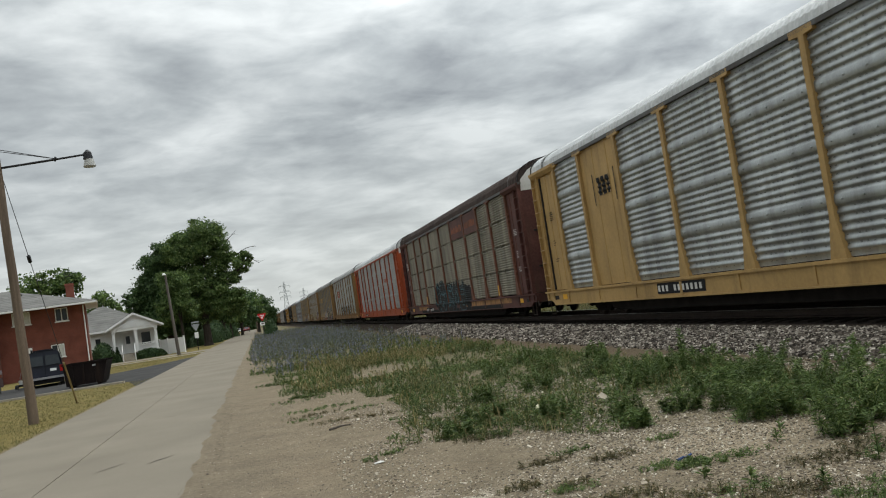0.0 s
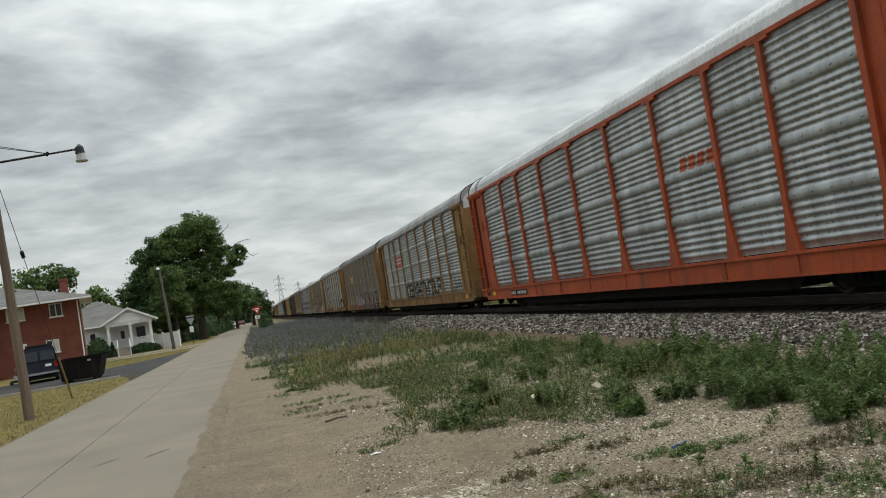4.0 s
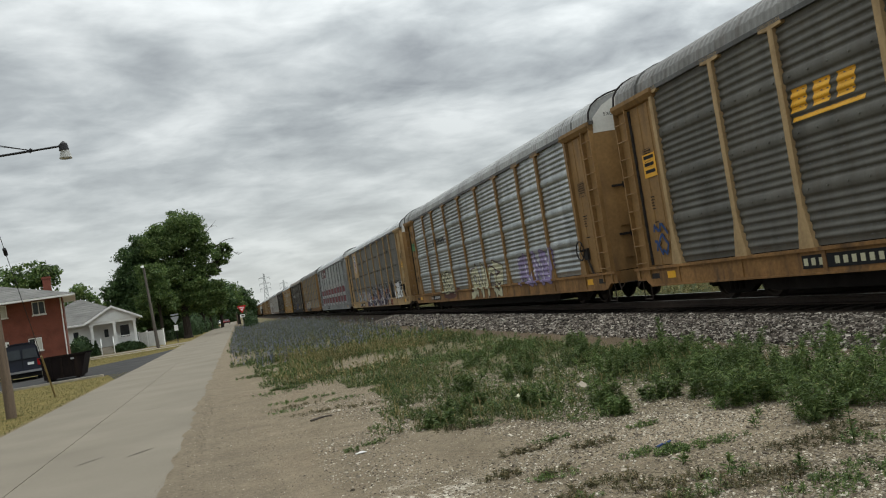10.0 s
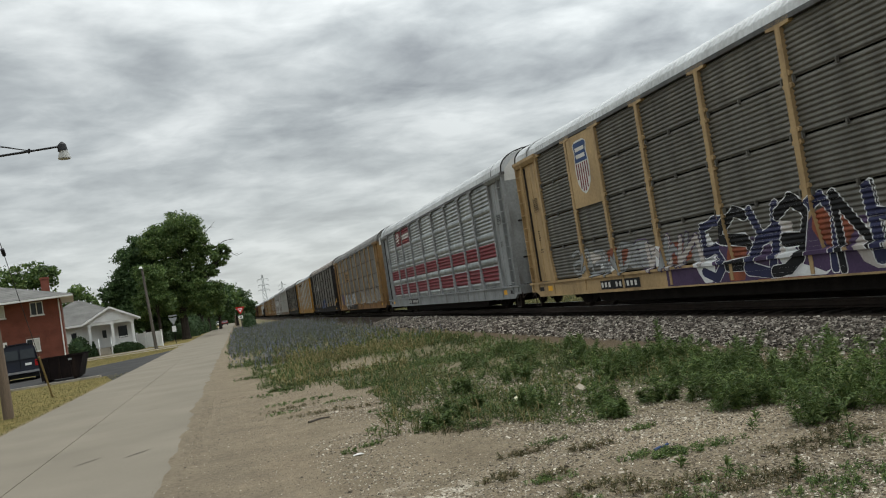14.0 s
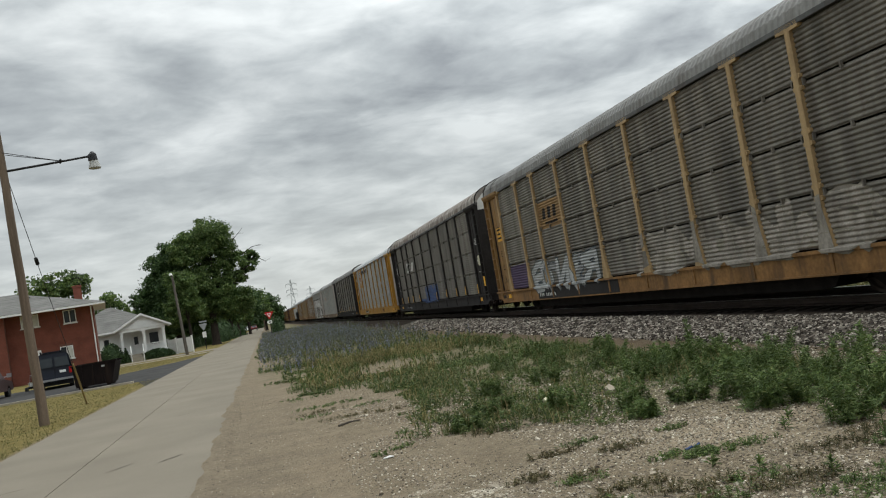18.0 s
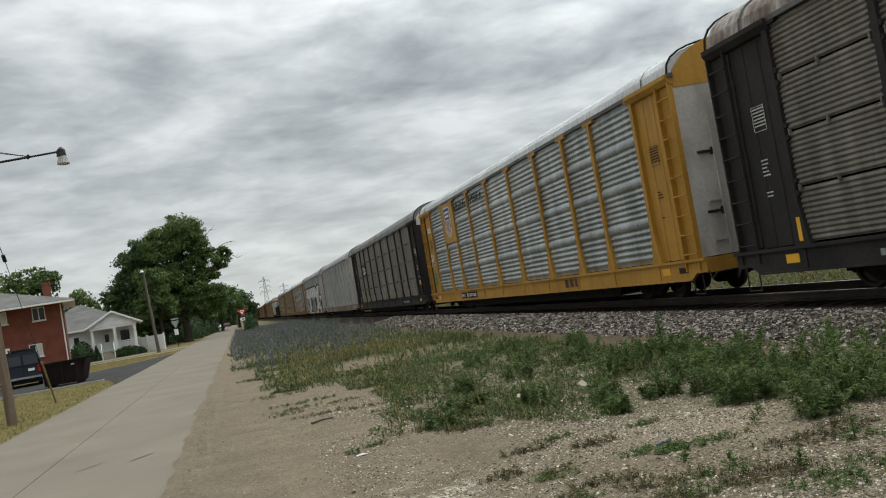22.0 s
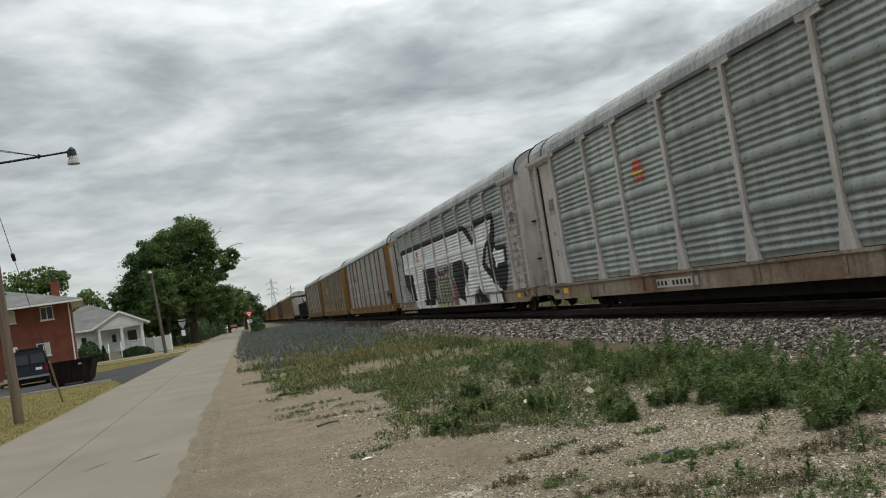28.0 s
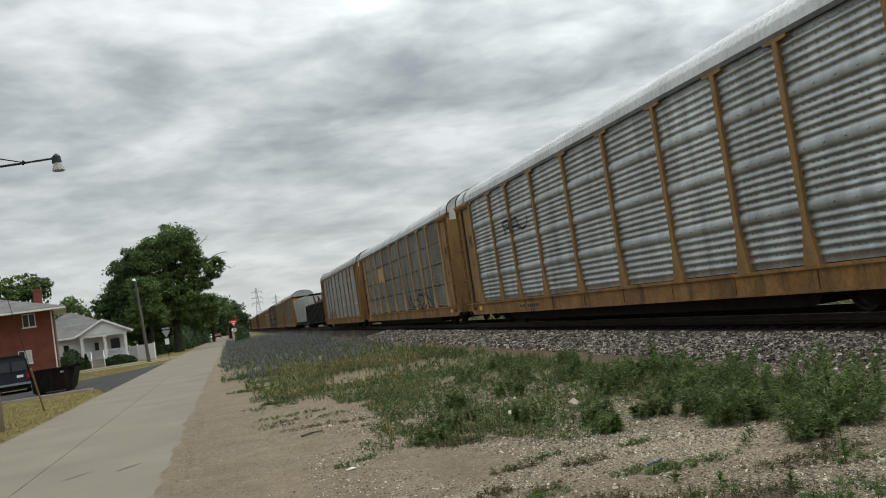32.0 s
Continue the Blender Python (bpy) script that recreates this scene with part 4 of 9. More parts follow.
def lettering(text, size, mat, parent, m, name="lettering"):
    """Readable words in the built-in font, as a mesh."""
    c = bpy.data.curves.new(name, "FONT")
    c.body, c.size, c.extrude, c.align_x = text, size, 0.004, "CENTER"
    tmp = bpy.data.objects.new(name, c)
    me = bpy.data.meshes.new_from_object(tmp)
    bpy.data.objects.remove(tmp)
    me.materials.clear()
    ob = part(name, me, mat, parent)
    ob.matrix_basis = m
    return ob


def side_text(text, size, mat, car, y, z, x=-HALF - 0.045):
    """Words on the near side, read from the road (towards -y)."""
    return lettering(text, size, mat, car, Matrix.Translation((x, y, z)) @ Matrix(((0, 0, -1, 0), (-1, 0, 0, 0), (0, 1, 0, 0), (0, 0, 0, 1))))


def cap_text(car, text="EXCESS HEIGHT CAR"):
    """Black words on the pale plate over the end door that comes last, one on each leaf."""
    for word, x in zip(text.split(), (-1.02, -0.1, 0.85)):
        y = 0.26 * (1 - (abs(x) - 0.3) ** 2 / 2.31) + 0.01
        lettering(word, 0.13, INK, car, Matrix.Translation((x, -13.355 - y, car["top"] + 0.16)) @ Matrix(((1, 0, 0, 0), (0, 0, -1, 0), (0, 1, 0, 0), (0, 0, 0, 1))))


def brake(car, y=-11.75, z=1.62):
    p = part("brake_wheel", shared("brake", brake_wheel_mesh), BLACK, car, "black brake handwheel")
    p.location = (0, y, z)


def board(car, y, z, w, h, ground=AMBER, ink=INK, rows=3):
    """A small notice board on a flat end panel, its lines as bars."""
    paint_flat("notice_board", car, [rect(y - w / 2, y + w / 2, z - h / 2, z + h / 2)], ground, -HALF + 0.008)
    for i in range(rows):
        zz = z + h / 2 - h * (i + 0.72) / (rows + 0.3)
        paint_flat("notice_bar", car, [rect(y - w * (0.4 - 0.04 * (i % 2)), y + w * 0.38, zz, zz + h * 0.14)], ink, -HALF + 0.003)


def scrawl(car, y, z, w, h, mat, seed, n=7, t=0.03):
    """A thin looping scrawl on a flat end panel."""
    rng = random.Random(seed)
    pts = [(y + w * (0.5 - i / n) + rng.uniform(-0.06, 0.06), z + rng.uniform(-0.5, 0.5) * h) for i in range(n + 1)]
    paint_flat("scrawl", car, [capsule(a, b, t) for a, b in zip(pts, pts[1:])], mat, -HALF - 0.012)


def shield(car, y, z, w, h, x=None):
    """A heraldic shield: blue chief over red and white bars, on a flat board at x or over the ridges."""
    def side(v):
        """Half width of the shield at a height v from 0 to 1."""
        return w / 2 * (np.interp(v, (0, 0.06, 0.2, 0.45, 0.62, 0.8, 0.93, 1.0), (0.02, 0.45, 0.86, 1.0, 0.94, 0.84, 1.0, 0.55)))

    def outline(v0, v1, k=1.0, n=16):
        vs = [v0 + (v1 - v0) * i / n for i in range(n + 1)]
        return [(y - side(v) * k, z - h / 2 + h * v) for v in vs] + [(y + side(v) * k, z - h / 2 + h * v) for v in vs[::-1]]

    def lay(name, shapes, mat, up, label=""):
        if x is None:
            paint(name, car, shapes, mat, 0.008 + up, label, plain=True)
        else:
            paint_flat(name, car, shapes, mat, x - up)
    lay("emblem", [outline(0.0, 1.0)], WHITE, 0.003, "shield emblem with red bars")
    lay("emblem_chief", [outline(0.60, 0.965, 0.88)], BLUE, 0.007)
    for i in range(6):
        a = (i - 2.5) / 2.5 * w * 0.37
        low = 0.05
        while side(low) * 0.88 < abs(a) + w * 0.03 and low < 0.5:
            low += 0.02
        lay("emblem_bar", [rect(y + a - w * 0.034, y + a + w * 0.034, z - h / 2 + h * low, z + h * 0.08)], RED, 0.007)
    for v in (0.80, 0.67):
        lay("emblem_mark", [rect(y - w * 0.31, y + w * 0.31, z - h / 2 + h * v, z - h / 2 + h * (v + 0.07))], WHITE, 0.011)


def blocks(car, y0, y1, z0, z1, n, mat, lift=0.01, slant=0.0, name="emblem_block"):
    """A maker's mark as plain upright blocks."""
    w = (y1 - y0) / n
    for i in range(n):
        a, b = y0 + w * (i + 0.12), y0 + w * (i + 0.82)
        paint(name, car, [[(a, z0), (b, z0), (b + slant, z1), (a + slant, z1)]], mat, lift, plain=True)


def posts_tags(car, ys, z0=1.0, z1=1.42):
    for y in ys:
        paint_flat("yellow_tag", car, [rect(y - 0.05, y + 0.05, z0, z1)], AMBER, -HALF - 0.062)


def build_train():
    autorack(-1, "yellow-framed railcar with bright galvanised side panels", SUNNED, ZINC, ROOF_ZINC)
    c = autorack(0, "yellow-framed railcar with bright galvanised panels and a flat yellow side panel", SUNNED, ZINC, ROOF_ZINC, posts=POSTS_B, blank=(7,), top=4.90, crest=5.62)
    blocks(c, 7.9, 6.95, 3.45, 3.95, 3, INK)
    for y in (8.18, 6.68):
        paint_flat("bracket", c, [rect(y - 0.02, y + 0.02, 3.2, 4.1)], INK, -HALF + 0.004)
    plate_with_bars(c, 3.85, 0.70, 2.4, 0.27, INK, WHITE, 1, 11)
    notices(c, 1, INK)
    c = autorack(1, "oxide brown railcar with rust-stained side panels and a faded name board", BROWN, RUSTY, ROOF_BROWN, "tier", post_mat=material("rust_brown_post_paint", (0.15, 0.062, 0.04), 0.7, vary=0.35, scale=1.2, fine=14, bump=0.06, stain=0.5))
    old = material("faded_rust_letters", (0.24, 0.085, 0.045), 0.8, vary=0.3, scale=5, fine=20, bump=0.03, stain=0.9)
    for a, b in ((-1.5, -4.1), (-4.3, -6.65)):
        paint_flat("name_board", c, [rect(b, a, 3.93, 4.86)], BROWN, -HALF - 0.03)
        rng = random.Random(int(a * 10))
        for i in range(8):
            y = a - 0.22 - (a - b - 0.4) * i / 8
            paint_flat("faded_letter", c, [rect(y - 0.17, y, 4.22, 4.22 + rng.uniform(0.22, 0.32))], old, -HALF - 0.036)
    # black painted on the lower sill where the deep beam lies in shadow
    paint("sill_tar", c, [rect(9.0, -9.0, 0.49, 0.64)], INK, 0.004, "black strip for the shadowed beam below the sill", plain=True)
    for a, b in ((-2.6, -10.4), (9.8, 6.9)):
        paint("sill_rust", c, [rect(a, b, 0.66, 0.86)], material("rust_streaked_sill_paint", (0.30, 0.155, 0.065), 0.7, vary=0.4, scale=2.2, fine=14, bump=0.05, stain=0.95), 0.004, plain=True)
    blotches(c, 4.0, -3.4, 0.52, 1.75, 11, (INK, BLACK, INK, BLACK), 12, "dark sprayed clouds")
    graffiti(c, 4.2, -2.4, 0.74, 1.80, 6, (INK, BLACK), TEAL, 11, "teal and black spray letters", 0.34, shine=TEAL, halo=INK)
    plate_with_bars(c, 6.2, 0.66, 2.2, 0.22, INK, WHITE, 2, 10)
    posts_tags(c, (6.75, -1.4, -8.8))
    notices(c, 2, WHITE)
    c = autorack(2, "orange-framed railcar with galvanised side panels", ORANGE, ZINC, ROOF_ZINC)
    blocks(c, -5.0, -6.6, 3.0, 3.3, 4, ORANGE, 0.01, -0.1)
    plate_with_bars(c, 8.3, 0.66, 2.0, 0.2, INK, WHITE, 3, 10)
    notices(c, 3, INK); cap_text(c)
    c = autorack(3, "weathered yellow railcar with galvanised panels and black graffiti", YELLOW, ZINC, ROOF_DULL, sill_mat=SILLYELLOW)
    paint("faded_sign", c, [rect(6.95, 4.1, 3.0, 3.75)], PINK, 0.006, "faded red sign", plain=True)
    paint("faded_letters", c, [rect(6.7, 4.35, 3.5, 3.58), rect(6.7, 4.6, 3.28, 3.36)], WHITE, 0.010, plain=True)
    graffiti(c, 4.0, -6.4, 0.98, 1.78, 12, INK, ZINC_DULL, 12, "black spray letters", 0.17, wild=0.2)
    graffiti(c, -9.4, -11.1, 1.1, 1.55, 4, INK, ZINC, 13, "thin black scrawl", 0.08)
    notices(c, 4, INK); cap_text(c)
    c = autorack(4, "yellow railcar with dark weathered panels and large graffiti", YELLOW, ZINC_DARK, ROOF_GREY, sill_mat=SILLYELLOW, post_mat=TAN, cap_mat=CREAM)
    blocks(c, 6.7, 4.9, 3.28, 3.68, 3, AMBER, 0.012, -0.1)
    paint("emblem_line", c, [rect(6.6, 4.8, 3.12, 3.20)], AMBER, 0.012, plain=True)
    paint("sprayed_sill", c, [rect(3.0, -1.0, 0.46, 0.86)], RUSTRED, 0.005, plain=True)
    paint("sprayed_sill", c, [rect(-1.0, -10.6, 0.49, 0.86)], INK, 0.0035, plain=True)
    graffiti(c, 3.2, -0.35, 0.85, 1.70, 6, (ASH, LILAC), PURPLE, 14, "white spray letters with dripping tails", 0.22)
    blotches(c, -1.1, -10.6, 0.50, 1.75, 15, (CREAM, DUSKPINK, INK, PALEGREEN, DUSKPINK, BLACK), 5, "cream, pink and black sprayed clouds")
    graffiti(c, -1.3, -7.8, 0.60, 1.98, 6, (INK, BLACK), SILVER, 15, "large black spray letters edged in pale grey", 0.28)
    graffiti(c, -8.0, -10.8, 0.62, 1.9, 3, INK, SILVER, 16, "large black spray letters edged in grey", 0.26)
    plate_with_bars(c, 5.75, 0.69, 2.4, 0.24, INK, CREAM, 4, 11)
    notices(c, 5, INK); cap_text(c)
    board(c, 12.05, 3.3, 0.62, 0.55)
    for i in range(3):
        scrawl(c, 12.05, 1.75 - 0.22 * i, 0.6, 0.3, BLUE, 80 + i, 6, 0.07)
    c = autorack(5, "yellow-framed railcar with galvanised panels and cream graffiti", YELLOW, ZINC, ROOF_DULL, sill_mat=SILLYELLOW)
    blocks(c, 7.4, 4.95, 3.25, 3.5, 8, INK)
    sprayed_word(c, "SIBE!", 6.6, 0.93, 0.80, 0.86, CREAM, INK, CREAM, BROWN, "cream spray letters edged in black", 4)
    graffiti(c, 1.1, -3.2, 0.58, 1.75, 5, CREAM, INK, 18, "cream and brown spray letters", 0.26, halo=BROWN)
    graffiti(c, -5.5, -8.8, 0.95, 1.75, 4, LILAC, PURPLE, 19, "lilac spray letters edged in purple", 0.36, shine=SILVER)
    plate_with_bars(c, 8.2, 0.68, 2.0, 0.22, INK, WHITE, 5, 10)
    notices(c, 6, INK); cap_text(c); brake(c)
    green = material("green_sprayed_block", (0.06, 0.20, 0.07), 0.6, vary=0.25, scale=3, fine=20, bump=0.02)
    paint_flat("sprayed_block", c, [rect(11.7, 12.55, 3.35, 3.75)], green)
    for i in range(5):
        scrawl(c, 12.1, 4.25 - 0.55 * i - (0.3 if i > 1 else 0), 0.8, 0.36, INK, 90 + i, 8)
    c = autorack(6, "tan-framed railcar with dark ribbed panels and a graffiti band", TAN, ZINC_DARK, ROOF_ZINC, "tier", crest=5.62, cap_mat=WHITE, door_mat=YELLOW)
    paint_flat("emblem_board", c, [rect(6.84, 8.71, 2.88, 4.88)], TAN, -HALF - 0.043)
    shield(c, 7.8, 3.96, 1.0, 1.5, -HALF - 0.047)
    paint("sprayed_sill", c, [rect(4.0, 0.4, 0.49, 0.88), rect(-1.2, -3.6, 0.49, 0.88)], PURPLE, 0.005, plain=True)
    paint("sprayed_sill", c, [rect(0.4, -1.2, 0.49, 0.80), rect(-3.6, -5.0, 0.5, 0.88), rect(-6.6, -7.4, 0.49, 0.88)], RUSTRED, 0.005, plain=True)
    for haze in ([(-3.6, 0.96), (-4.25, 0.96), (-4.4, 1.7), (-3.9, 1.95), (-3.5, 1.5)], [(-6.2, 0.96), (-6.7, 0.96), (-6.9, 1.7), (-6.3, 1.9)]):
        paint("sprayed_haze", c, [haze], RUSTRED, 0.006, "orange-red sprayed haze")
    graffiti(c, 9.7, 5.8, 0.98, 1.68, 5, GREY, INK, 20, "pale spray letters edged in black", 0.2)
    blotches(c, 8.2, 2.2, 0.97, 1.6, 8, (PINKGREY, SILVER, RUSTRED, GREY), 8, "pale sprayed clouds")
    blotches(c, 2.4, -6.6, 0.50, 1.66, 15, (SILVER, PURPLE, RUSTRED, PURPLE, PINKGREY), 9, "white, purple and orange sprayed clouds")
    graffiti(c, 5.6, 2.4, 0.98, 1.60, 4, (GREY, PINKGREY), PURPLE, 62, "pale spray letters edged in purple", 0.26, halo=PURPLE)
    graffiti(c, 2.35, -6.4, 0.62, 1.84, 10, (NIGHTBLUE, INK), SILVER, 21, "navy spray letters edged in white", 0.22)
    paint("sprayed_figure", c, [[(-6.75, 0.98), (-8.3, 0.98), (-7.95, 1.28), (-7.75, 1.34), (-7.85, 1.45), (-8.05, 1.66), (-7.7, 1.9), (-7.2, 1.92), (-6.95, 1.7), (-7.05, 1.45), (-7.2, 1.34), (-6.9, 1.25)]], INK, 0.008, "black sprayed blot")
    graffiti(c, -8.85, -11.15, 1.0, 1.80, 4, SILVER, INK, 22, "white block of spray letters", 0.42)
    plate_with_bars(c, 6.6, 0.66, 2.4, 0.24, INK, WHITE, 6, 10)
    notices(c, 7, INK); cap_text(c); brake(c)
    board(c, -12.05, 2.85, 0.55, 0.32, rows=2)
    c = autorack(7, "grey railcar with red striped silver panels and a red sign", GREY, ZINC, ROOF_ZINC)
    paint("sign_board", c, [rect(8.6, 4.4, 4.0, 4.86)], RED, 0.008, "dark red sign board")
    blocks(c, 7.2, 4.7, 4.28, 4.56, 8, WHITE, 0.016)
    paint("emblem_mark", c, [capsule((8.32, 4.66), (7.66, 4.70), 0.10), capsule((8.46, 4.48), (7.52, 4.55), 0.11), capsule((8.38, 4.30), (7.56, 4.37), 0.11), capsule((8.1, 4.16), (7.7, 4.20), 0.08)], WHITE, 0.016, "white emblem of curved bars", plain=True)
    paint("emblem_line", c, [rect(6.9, 5.3, 4.13, 4.19)], PINK, 0.016, plain=True)
    for z0, z1 in ((2.08, 2.62), (1.18, 1.74)):
        for a, b in zip(POSTS_A, POSTS_A[1:]):
            paint("red_stripe", c, [rect(a + 0.09, b - 0.09, z0, z1)], RED, 0.005, plain=True)
    plate_with_bars(c, 5.6, 0.70, 2.6, 0.27, INK, WHITE, 7, 9)
    notices(c, 8, INK); cap_text(c)
    c = autorack(8, "weathered yellow railcar with dull ribbed panels and silver graffiti", YELLOW, GREYBROWN, ROOF_GREY, "tier", sill_mat=SILLYELLOW, post_mat=TAN)
    paint("emblem_board", c, [rect(6.66, 4.29, 2.88, 3.80)], YELLOW, 0.006, "yellow emblem board", plain=True)
    for y in (6.15, 5.6, 5.05):
        blocks(c, y + 0.2, y - 0.24, 3.2, 3.58, 1, INK, 0.011, -0.1)
    paint("emblem_line", c, [rect(6.1, 4.8, 3.0, 3.09)], INK, 0.011, plain=True)
    paint("sprayed_panel", c, [rect(11.25, 8.95, 0.97, 1.87)], PURPLE, 0.006, "purple sprayed panel", plain=True)
    paint("sprayed_sill", c, [rect(8.0, 0.6, 0.49, 0.88)], BLACK, 0.005, plain=True)
    graffiti(c, 8.2, 2.2, 0.86, 1.72, 7, (ASH, ASH, GREY), INK, 23, "silver bubble letters edged in black", 0.27, halo=TEALGREY)
    blotches(c, -0.8, -11.2, 0.98, 1.5, 12, (GREYBROWN, FADED, RUSTY), 14, "faded pale sprayed clouds")
    graffiti(c, -1.0, -11.0, 0.98, 1.80, 9, FADED, RUSTY, 24, "faded pale spray letters", 0.34, wild=0.3)
    plate_with_bars(c, 6.9, 0.64, 1.9, 0.2, INK, WHITE, 8, 10)
    notices(c, 9, INK); cap_text(c)
    board(c, 12.05, 3.25, 0.6, 0.55)
    scrawl(c, 12.0, 1.35, 0.6, 0.3, INK, 99, 8, 0.02)
    c = autorack(9, "dark grey-brown ribbed railcar with white emblem and blue graffiti", BLACK, GREYBROWN, ROOF_RUST, "tier", end_mat=BLACK)
    emblem(c, 7.9, 4.9, 3.0, 3.62)
    graffiti(c, 2.1, -1.5, 0.98, 1.75, 5, BRIGHTBLUE, BLUE, 25, "blue spray letters", 0.34)
    paint("sprayed_haze", c, [rect(4.0, -1.3, 0.97, 1.12)], BRIGHTBLUE, 0.005, plain=True)
    posts_tags(c, (11.4, 8.8, 6.75, 4.2, 1.4, -1.4, -4.2, -6.75, -8.8, -11.4))
    plate_with_bars(c, 8.6, 0.66, 2.0, 0.2, BLACK, GREY, 9, 9)
    paint_flat("pale_patch", c, [rect(-12.62, -12.0, 2.25, 2.70)], CREAM)
    paint_flat("amber_plate", c, [rect(-13.22, -12.98, 1.28, 1.72)], AMBER, -HALF - 0.125)
    notices(c, 10, WHITE)
    c = autorack(10, "fresh yellow railcar with bright galvanised panels and a shield emblem", GOLD, ZINC, ROOF_ZINC, crest=5.62, cap_mat=GOLD, door_mat=PINKGREY)
    paint_flat("emblem_board", c, [rect(6.84, 8.71, 3.1, 4.88)], GOLD, -HALF - 0.043)
    shield(c, 7.8, 4.03, 1.15, 1.35, -HALF - 0.047)
    side_text("BUILDING", 0.46, INK, c, 5.5, 4.36)
    side_text("AMERICA", 0.46, INK, c, 2.95, 4.36)
    blocks(c, -5.2, -6.4, 0.58, 0.82, 3, BROWN, 0.008)
    plate_with_bars(c, 6.2, 0.68, 2.6, 0.25, INK, WHITE, 10, 11)
    notices(c, 11, INK)
    board(c, 12.05, 4.05, 0.62, 0.22, WHITE, GREY, 1)
    teal = material("sea_green_spray_paint", (0.05, 0.20, 0.15), 0.6, vary=0.25, scale=3, fine=20, bump=0.02)
    for i in range(3):
        scrawl(c, 12.15, 1.9 - 0.22 * i, 0.6, 0.34, teal, 70 + i, 5, 0.09)
    for i in range(3):
        scrawl(c, 12.2, 2.75 - 0.15 * i, 0.75, 0.5, SILVER, 60 + i, 6, 0.035)
    c = autorack(11, "black-framed railcar with dark ribbed panels and white emblem", BLACK, GREYBROWN, ROOF_GREY, "tier")
    paint("emblem_board", c, [rect(8.7, 6.85, 2.87, 3.80)], BLACK, 0.006, plain=True)
    emblem(c, 8.5, 7.05, 3.08, 3.6)
    posts_tags(c, (11.4, 8.8, 6.75, 4.2, 1.4, -1.4, -4.2, -8.8))
    graffiti(c, 1.5, -0.3, 1.2, 1.75, 3, GREY, ZINC_DARK, 27, "faded grey scrawl", 0.16)
    plate_with_bars(c, -7.6, 0.68, 2.0, 0.2, BLACK, GREY, 11, 9)
    paint_flat("pale_patch", c, [rect(-11.9, -12.5, 1.55, 1.75)], AMBER)
    notices(c, 12, WHITE); cap_text(c)
    c = autorack(12, "pale grey railcar with dull galvanised panels and a red mark", PINKGREY, ZINC_DULL, ROOF_DULL, sill_mat=SILLRUST, cap_mat=PINKGREY)
    number_mark(c, 5.75, 3.45)
    plate_with_bars(c, 4.6, 0.66, 2.0, 0.2, PINKGREY, INK, 12, 10)
    notices(c, 13, INK); cap_text(c)
    c = autorack(13, "pale grey railcar covered with huge white painted letters", PINKGREY, ZINC_DULL, ROOF_DULL, sill_mat=SILLRUST, cap_mat=PINKGREY)
    huge_letters(c)
    notices(c, 14, INK); cap_text(c)
    c = autorack(14, "weathered yellow railcar with galvanised panels and white door", YELLOW, ZINC, ROOF_ZINC, sill_mat=SILLYELLOW, door_mat=PINKGREY, end_mat=YELLOW, cap_mat=GOLD, crest=5.76)
    graffiti(c, 7.5, 5.2, 3.2, 3.65, 3, INK, ZINC, 28, "faded dark mark", 0.16)
    plate_with_bars(c, 5.9, 0.66, 2.2, 0.2, YELLOW, INK, 13, 10)
    notices(c, 15, INK); brake(c)
    c = autorack(15, "yellow railcar with dull ribbed panels and a yellow emblem", YELLOW, GREYBROWN, ROOF_ZINC, "tier", sill_mat=SILLYELLOW, post_mat=TAN)
    paint("emblem_board", c, [rect(6.6, 4.3, 2.87, 3.80)], TAN, 0.006, plain=True)
    graffiti(c, -2.0, -8.0, 1.0, 1.75, 6, INK, GREYBROWN, 29, "faded dark scrawl", 0.12)
    notices(c, 16, INK)
    c = autorack(16, "tan railcar with dull galvanised panels", YELLOW, ZINC_DULL, ROOF_DULL, sill_mat=SILLYELLOW)
    graffiti(c, 9.0, 5.0, 1.0, 1.6, 4, INK, ZINC_DULL, 30, "dark scrawl", 0.14)
    start = FIRST_GAP + 16 * PITCH
    gondola(start, 21.5)
    hopper(start + 21.5, 20.5)
    after = start + 42.0 + PITCH / 2
    looks = ((YELLOW, GREYBROWN, ROOF_DULL), (YELLOW, ZINC_DARK, ROOF_DULL), (BROWN, RUSTY, ROOF_BROWN), (YELLOW, ZINC_DULL, ROOF_DULL))
    names = ("weathered yellow railcar with grey-brown panels", "weathered yellow railcar with dark panels", "oxide brown railcar with rusty panels", "weathered yellow railcar with dull galvanised panels")
    for i in range(12):
        car = autorack(None, names[i % 4], *looks[i % 4], cap=False, door_mat=GOLD if i == 0 else None)
        car["slot"] = after + PITCH * i


def emblem(car, y0, y1, z0, z1):
    """A hollow block beside a slanted one, in white."""
    w, h = y1 - y0, z1 - z0
    P = lambda u, v: (y0 + w * u, z0 + h * v)
    t = 0.14
    runs = (((0.06, 0.08), (0.06, 0.92)), ((0.06, 0.92), (0.42, 0.92)), ((0.42, 0.92), (0.42, 0.08)), ((0.42, 0.08), (0.06, 0.08)))
    for a, b in runs:
        paint("emblem_side", car, [stroke(P(*a), P(*b), t)], WHITE, 0.012, "white emblem of plain shapes", plain=True)
    paint("emblem_block", car, [[P(0.56, 0.05), P(0.78, 0.05), P(0.96, 0.95), P(0.74, 0.95)]], WHITE, 0.012, "white emblem of plain shapes", plain=True)


